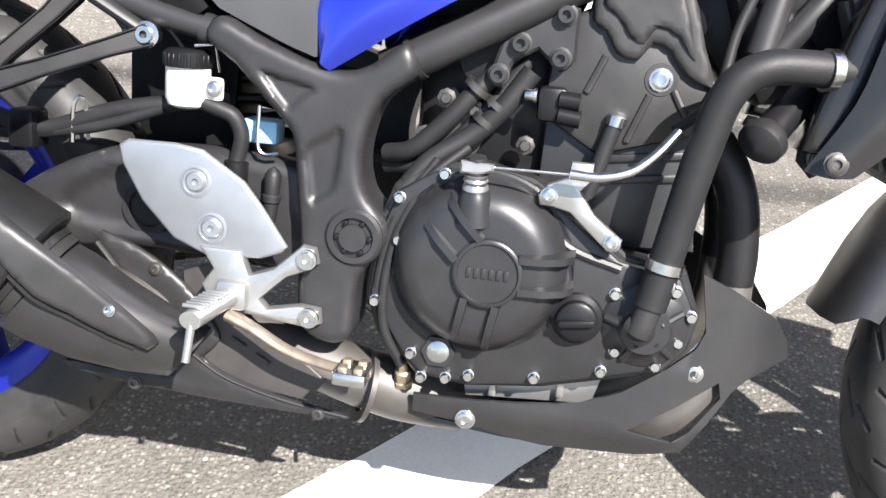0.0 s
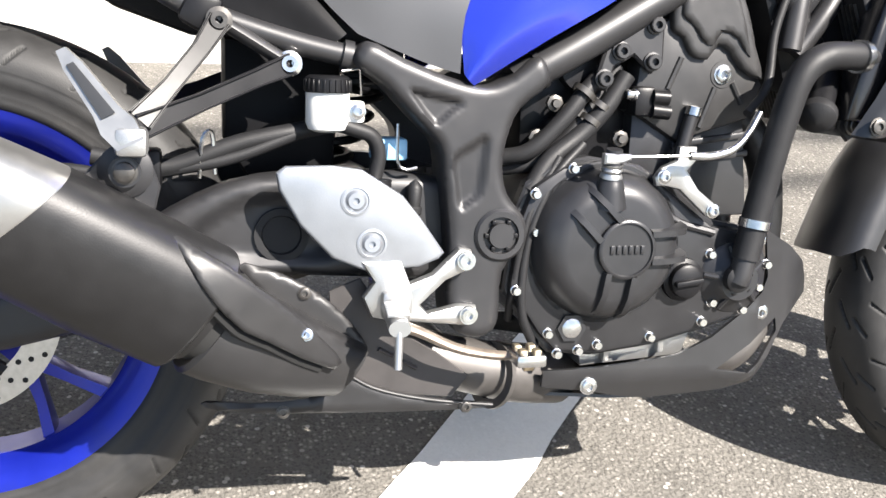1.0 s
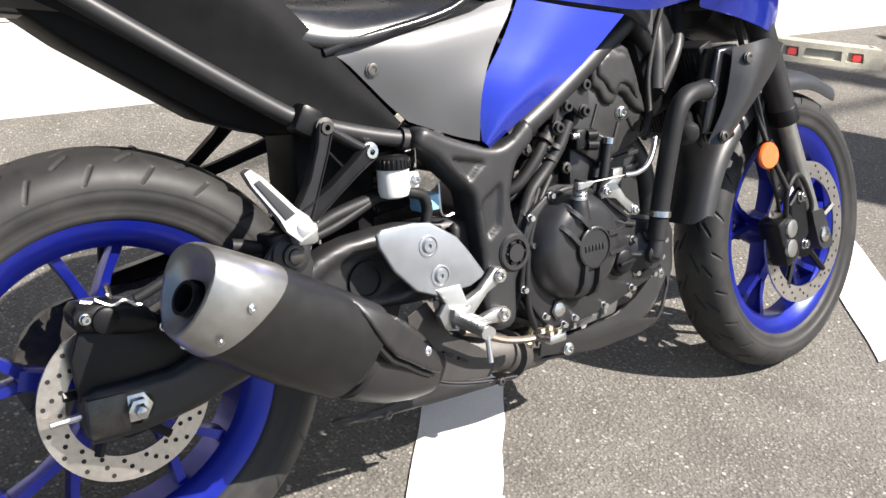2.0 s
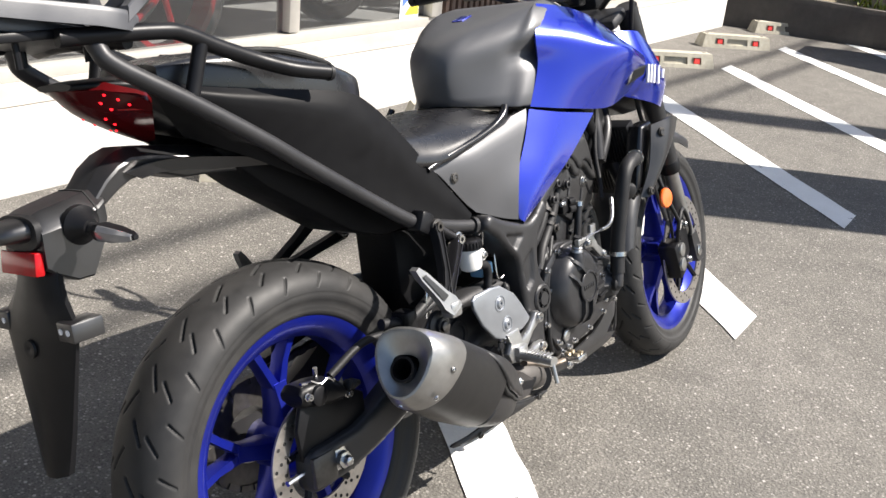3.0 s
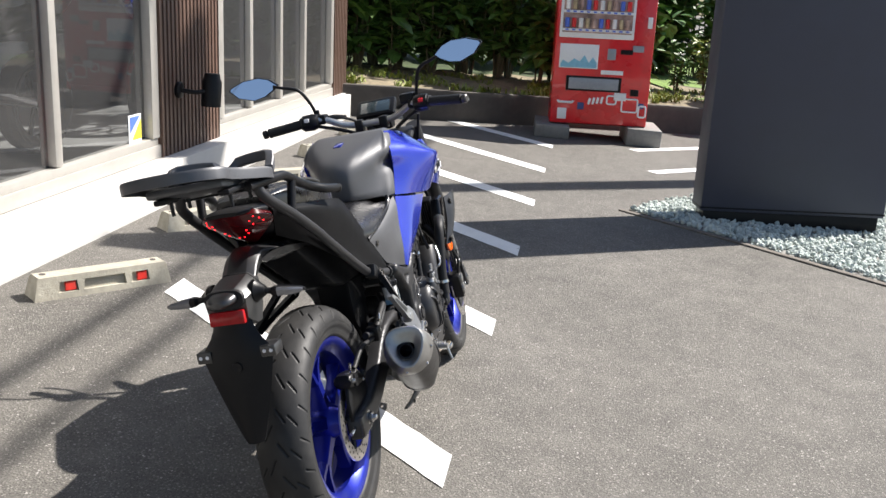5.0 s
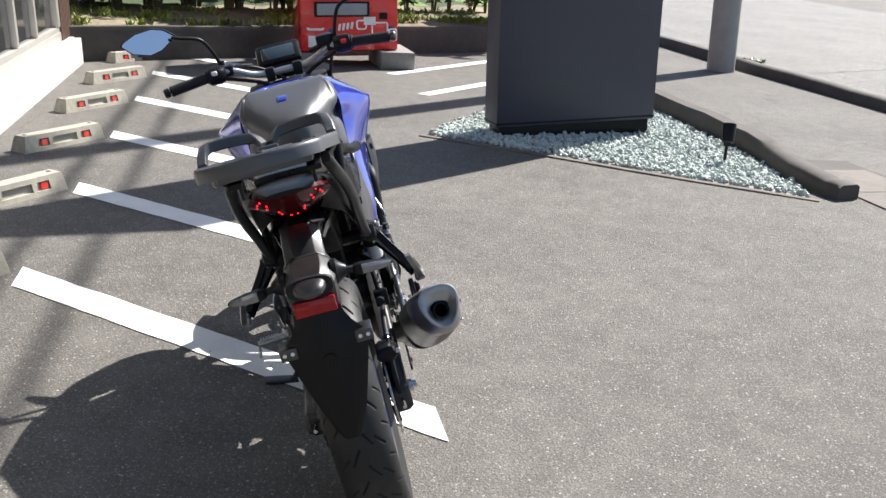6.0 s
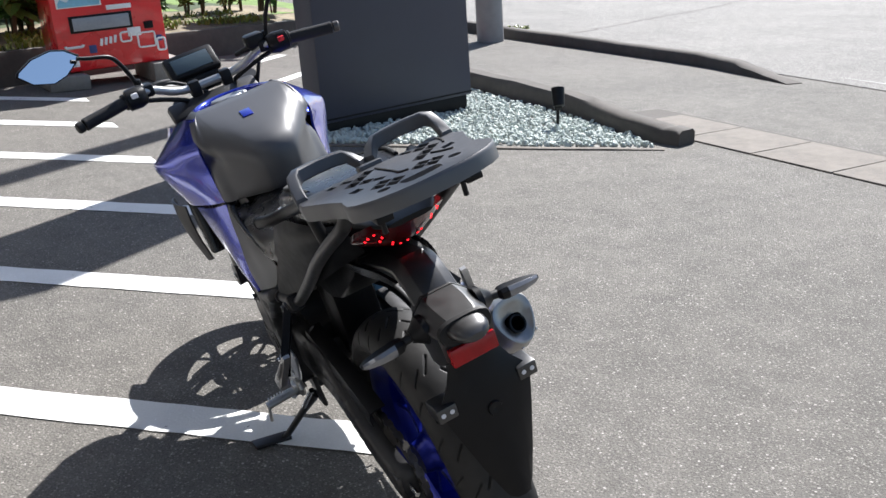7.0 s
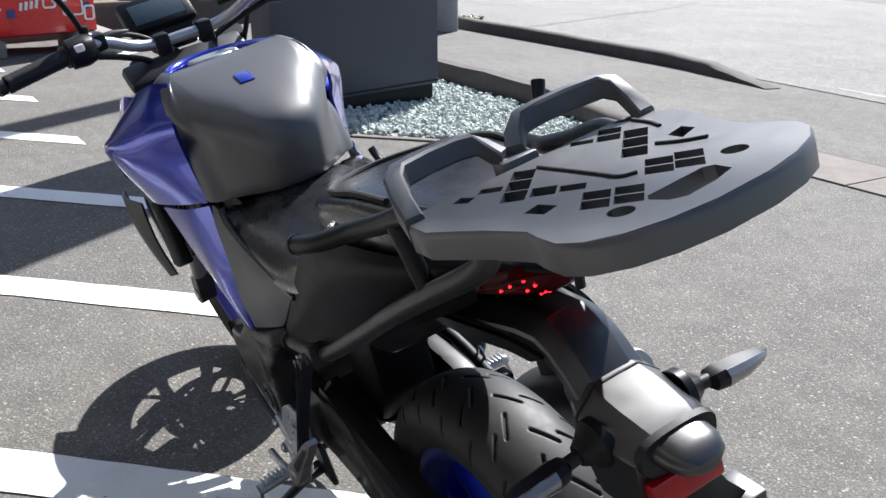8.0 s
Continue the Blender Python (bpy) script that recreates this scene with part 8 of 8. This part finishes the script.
front_parts = []
for s in (-1, 1):
    fk = bp("fork_leg", sweep(nb(), [fork_pt(0.28, s * 0.103), fork_pt(0.74, s * 0.103)], 0.0265, 20, 1), FRAME, None, "black upside-down fork tube")
    bp("slider", sweep(nb(), [fork_pt(0.04, s * 0.103), fork_pt(0.31, s * 0.103)], 0.0185, 20, 1), TITAN, fk, "bright steel fork slider")
    bp("dust_seal", revolve(nb(), fork_pt(0.268, s * 0.103), FD, [(0, 0.020), (0.002, 0.028), (0.030, 0.0285), (0.034, 0.0265)], 24), BLACK, fk)
    bp("axle_carrier", loft(nb(), [[fork_pt(d, s * 0.100) + Vector((a, b, 0)) for a, b in ((-w, -0.022), (w, -0.022), (w, 0.022), (-w, 0.022))] for d, w in ((-0.035, 0.018), (-0.02, 0.026), (0.03, 0.024), (0.06, 0.021))]), FRAME, fk)
    bp("axle_end", revolve(nb(), AX + Vector((0, s * 0.118, 0)), (0, s, 0), [(0, 0.016), (0.008, 0.016), (0.010, 0.010), (0.010, 0)], 20), STEEL, fk)
    front_parts.append(fk)
for d, h in ((0.545, 0.035), (0.715, 0.03)):
    bp("triple_clamp", box(nb(), fork_pt(d, 0, -0.012), (0.075, 0.262, h), 0.012, pose(0, 0, 0, 0, -25, 0)), FRAME, None, "black fork clamp")
bp("reflector_stay", box(nb(), (1.256, -0.128, 0.478), (0.024, 0.020, 0.056), 0.004, pose(0, 0, 0, 0, -25, 0)), BLACK, None)
side_ref = bp("side_reflector", revolve(nb(), (1.236, -0.138, 0.477), (-0.12, -1, 0.05), [(0, 0.026), (0.005, 0.026), (0.008, 0.023), (0.009, 0)], 28), AMBER, None, "round orange side reflector")
side_ref.scale = (1, 1, 1)
fcal = bp("front_caliper", box(nb(), (1.262, -0.090, 0.300), (0.055, 0.055, 0.105), 0.012, pose(0, 0, 0, 0, -20, 0)), BLACK, None, "black front brake caliper")
for z in (0.325, 0.285):
    bp("piston_cover", revolve(nb(), (1.260, -0.116, z), (0, -1, 0), [(0, 0.019), (0.006, 0.018), (0.008, 0.012), (0.008, 0)], 20), TITAN, fcal)
bp("caliper_stay", slab(nb(), [(1.27, 0.37), (1.31, 0.40), (1.33, 0.36), (1.34, 0.30), (1.30, 0.27), (1.28, 0.30)], -0.112, -0.100, 0.003, 1), BLACK, fcal)
for x, z in ((1.305, 0.382), (1.318, 0.283)):
    bolt((x, -0.112, z), (0, -1, 0), 0.009, 0.010, fcal)
bp("brake_line", sweep(nb(), [(1.255, -0.11, 0.345), (1.235, -0.125, 0.40), (1.262, -0.125, 0.43), (1.30, -0.12, 0.42), (1.335, -0.118, 0.37), (1.34, -0.115, 0.34)], 0.0055, 10), SOFT_RUBBER, fcal)
bp("brake_line", sweep(nb(), [(1.235, -0.125, 0.41), (1.205, -0.11, 0.48), (1.19, -0.09, 0.56), (1.17, -0.08, 0.66), (1.12, -0.08, 0.80), (1.02, -0.14, 1.0)], 0.0055, 10), SOFT_RUBBER, fcal)
bp("sensor_wire", sweep(nb(), [(1.25, -0.10, 0.36), (1.215, -0.11, 0.42), (1.20, -0.10, 0.52), (1.18, -0.09, 0.62)], 0.004, 8), SOFT_RUBBER, fcal)
bm = nb()
fcurves = []
for yy, rr in ((-0.066, 0.296), (-0.064, 0.315), (-0.047, 0.332), (0.0, 0.341), (0.047, 0.332), (0.064, 0.315), (0.066, 0.296)):
    fcurves.append([(1.38 + (rr + 0.00022 * max(0, a - 90)) * math.cos(radians(a)), yy, 0.293 + (rr + 0.00022 * max(0, a - 90)) * math.sin(radians(a))) for a in ((168 if abs(yy) < 0.06 else 165), 148, 130, 112, 95, 78, 62)])
panel(bm, fcurves, 0.004, 18, 12, (0, 0, -1))
ff = bp("front_mudguard", bm, SATIN, None, "matte dark grey front mudguard", angle=60)
both("mudguard_stay", lambda: slab(nb(), [(1.205, 0.500), (1.235, 0.610), (1.30, 0.600), (1.33, 0.44), (1.27, 0.40)], -0.082, -0.072, 0.003, 1), SATIN, ff)


# the forks stand turned a little to the left on the side stand
STEER = Matrix.Translation((1.105, 0, 0.78)) @ Matrix.Rotation(radians(4.8), 4, Vector((-0.4226, 0, 0.9063))) @ Matrix.Translation((-1.105 + 0.038, -0.025, -0.78 - 0.0069))
turned = [front_wheel, ff, fcal] + front_parts
for ob in turned:
    for piece in [ob] + list(ob.children_recursive):
        piece.data.transform(STEER)


def nose():
    return panel(nb(), [[(1.030, -0.120, 0.905), (1.100, -0.145, 0.905), (1.190, -0.130, 0.880), (1.280, -0.085, 0.820)],
                        [(1.010, -0.155, 0.830), (1.110, -0.178, 0.815), (1.225, -0.160, 0.785), (1.310, -0.095, 0.760)],
                        [(1.040, -0.140, 0.760), (1.130, -0.160, 0.735), (1.240, -0.140, 0.705), (1.300, -0.085, 0.690)]], 0.005, 12, 8, (0, 1, 0))


ns_r, ns_l = both("front_cowl", nose, BLUE, None, "metallic blue front side cowl with pale marking", angle=60)
for x0, x1, z0, z1 in ((1.085, 1.097, 0.785, 0.826), (1.101, 1.113, 0.783, 0.824), (1.117, 1.129, 0.780, 0.822), (1.140, 1.152, 0.776, 0.818), (1.166, 1.174, 0.786, 0.806)):
    bp("marking_bar", sweep(nb(), [(x0, -0.1795, z0), (x1, -0.1785, z1)], 0.0045, 6, 1, 0.8), GREYPAINT, ns_r, "pale grey bar marking")
bp("head_lamp_shell", loft(nb(), [oval(x, w, zc, ht, hb, 2.8, 24) for x, w, zc, ht, hb in ((1.16, 0.08, 0.82, 0.10, 0.10), (1.24, 0.095, 0.80, 0.10, 0.11), (1.31, 0.085, 0.78, 0.07, 0.09), (1.345, 0.05, 0.77, 0.04, 0.06))]), BLACK, None, "black headlamp shell")

# handlebar and controls
BAR = [(0.932, -0.350, 1.030), (0.962, -0.230, 1.040), (0.985, -0.165, 1.042), (1.010, -0.105, 1.012), (1.022, -0.060, 1.000), (1.024, 0, 0.999), (1.022, 0.060, 1.000), (1.010, 0.105, 1.012), (0.985, 0.165, 1.042), (0.962, 0.230, 1.040), (0.932, 0.350, 1.030)]
bar = bp("handlebar", sweep(nb(), BAR, 0.0112, 16), ALU, None, "silver tapered handlebar")
both("bar_clamp", lambda: box(nb(), (1.022, -0.045, 0.995), (0.034, 0.030, 0.044), 0.006), BLACK, bar)
for s in (-1, 1):
    g = bp("grip", revolve(nb(), (0.962, s * 0.232, 1.040), (-0.03, s * 0.12, -0.010), [(0, 0.012), (0, 0.022), (0.005, 0.022), (0.006, 0.0170)] + [(0.012 + 0.0045 * i, 0.0172 if i % 2 else 0.0160) for i in range(24)] + [(0.122, 0.0168), (0.124, 0.012)], 20), SOFT_RUBBER, bar, "ribbed black rubber grip")
    bp("bar_end", revolve(nb(), (0.931, s * 0.354, 1.030), (-0.03, s * 0.12, -0.010), [(0, 0.012), (0.002, 0.0150), (0.014, 0.0150), (0.018, 0.011), (0.018, 0)], 20), SOFT_RUBBER if s > 0 else DARKSTEEL, bar)
    sw = bp("switch_housing", loft(nb(), [[(0.975 + dx + w * math.cos(a), s * y, 1.040 + w * math.sin(a)) for a in [2 * math.pi * k / 14 for k in range(14)]] for y, w, dx in ((0.232, 0.019, -0.012), (0.227, 0.028, -0.010), (0.196, 0.030, -0.004), (0.178, 0.025, 0.002), (0.174, 0.017, 0.004))]), BLACK, bar, "black switch housing")
    bp("rocker", box(nb(), (0.946, s * 0.208, 1.050), (0.014, 0.018, 0.014), 0.003), RED_PL if s < 0 else GREYPAINT, sw)
    bp("button", box(nb(), (0.948, s * 0.205, 1.032), (0.012, 0.014, 0.010), 0.003), BLACK, sw)
    bp("lever_perch", box(nb(), (1.000, s * 0.172, 1.042), (0.052, 0.044, 0.034), 0.009), BLACK, bar)
    bp("mirror_clamp", revolve(nb(), (0.995, s * 0.182, 1.046), (0, 0, 1), [(0, 0.014), (0.014, 0.013), (0.018, 0.009), (0.030, 0.009), (0.032, 0.006), (0.032, 0)], 16), BLACK, bar)
    bp("cable_adjuster", sweep(nb(), [(1.012, s * 0.160, 1.040), (1.026, s * 0.132, 1.042), (1.050, s * 0.098, 1.034)], [0.010, 0.0085, 0.0065], 12), SOFT_RUBBER, bar)
    lv = bp("lever", sweep(nb(), [(1.015, s * 0.195, 1.036), (1.012, s * 0.250, 1.034), (0.995, s * 0.310, 1.028), (0.975, s * 0.365, 1.022)], [0.007, 0.0065, 0.006, 0.0065], 10, 5, 0.7), ALU if s < 0 else BLACK, bar)
    stem = bp("mirror", sweep(nb(), [(0.995, s * 0.185, 1.050), (0.990, s * 0.190, 1.085), (0.975, s * 0.205, 1.130), (0.962, s * 0.225, 1.160), (0.945, s * 0.275, 1.178), (0.938, s * 0.300, 1.188)], [0.006, 0.006, 0.006, 0.006, 0.0055, 0.005], 10), BLACK, None, "black rear-view mirror on a bent stem")
    hexa = [(0.292, 1.190), (0.318, 1.214), (0.350, 1.226), (0.400, 1.224), (0.440, 1.208), (0.446, 1.200), (0.420, 1.170), (0.372, 1.152), (0.336, 1.158), (0.305, 1.176)]
    face = (-1.0, -s * 0.10, -0.03)
    cx, cz = 0.368, 1.190
    bm = nb()
    yaw_k = -0.42 if s > 0 else 0.30
    loft(bm, [[(x0 + yaw_k * (y - cx) + 0.20 * (z - cz), s * (cx + (y - cx) * f), cz + (z - cz) * f) for y, z in hexa] for x0, f in ((0.930, 0.97), (0.931, 1.03), (0.940, 1.04), (0.952, 0.85), (0.960, 0.45))])
    bp("mirror_shell", bm, BLACK, stem)
    bm = nb()
    vs = [bm.verts.new((0.9285 + yaw_k * (y - cx) + 0.20 * (z - cz), s * (cx + (y - cx) * 0.955), cz + (z - cz) * 0.955)) for y, z in hexa]
    bm.faces.new(vs)
    r2 = bmesh.ops.extrude_face_region(bm, geom=bm.faces[:])
    bmesh.ops.translate(bm, verts=[q for q in r2["geom"] if isinstance(q, bmesh.types.BMVert)], vec=(0.002, 0, 0))
    bp("mirror_glass", bm, MIRROR, stem, "silvered mirror glass")
bp("brake_master", box(nb(), (1.005, -0.150, 1.062), (0.050, 0.052, 0.036), 0.008), BLACK, None, "black square brake fluid reservoir")
bp("clutch_cable_top", sweep(nb(), [(1.010, 0.150, 1.036), (1.045, 0.10, 1.03), (1.09, 0.03, 0.98), (1.09, -0.06, 0.90), (1.05, -0.10, 0.90)], 0.0055, 10), SOFT_RUBBER, bar)
bp("wire_harness", sweep(nb(), [(0.990, 0.19, 1.022), (1.04, 0.12, 0.99), (1.09, 0.06, 0.95), (1.12, 0.03, 0.88)], 0.0065, 10), SOFT_RUBBER, bar)
bp("wire_harness", sweep(nb(), [(0.990, -0.19, 1.022), (1.05, -0.12, 0.99), (1.10, -0.06, 0.95), (1.13, -0.03, 0.88)], 0.0065, 10), SOFT_RUBBER, bar)
MT = pose(1.150, 0.010, 1.035, 0, -38, 0)
bm = nb()
box(bm, (0, 0, 0), (0.088, 0.150, 0.030), 0.012)
bm.transform(MT)
mtr = bp("meter", bm, BLACK, None, "black meter housing with dark display")
bm = nb()
box(bm, (-0.004, 0, 0.0155), (0.058, 0.112, 0.003), 0.003)
bm.transform(MT)
bp("display", bm, SCREEN, mtr, "dark liquid crystal display")
bp("meter_stay", box(nb(), (1.130, 0, 0.985), (0.05, 0.10, 0.05), 0.01), BLACK, mtr)

# side stand
ss = bp("side_stand", sweep(nb(), [(0.520, 0.130, 0.262), (0.600, 0.165, 0.190), (0.690, 0.222, 0.090), (0.706, 0.234, 0.080)], [0.011, 0.010, 0.009, 0.009], 12), FRAME, None, "black side stand resting on the asphalt")
bp("stand_foot", box(nb(), (0.712, 0.268, 0.0835), (0.045, 0.105, 0.010), 0.003, pose(0, 0, 0, LEAN_DEG, 0, 6)), FRAME, ss)
bp("stand_bracket", slab(nb(), [(0.48, 0.24), (0.54, 0.24), (0.56, 0.30), (0.50, 0.32)], 0.118, 0.130, 0.003, 1), FRAME, ss)
bp("stand_spring", sweep(nb(), [(0.500, 0.142, 0.290), (0.58, 0.165, 0.210)], 0.007, 10, 1), STEEL, ss)
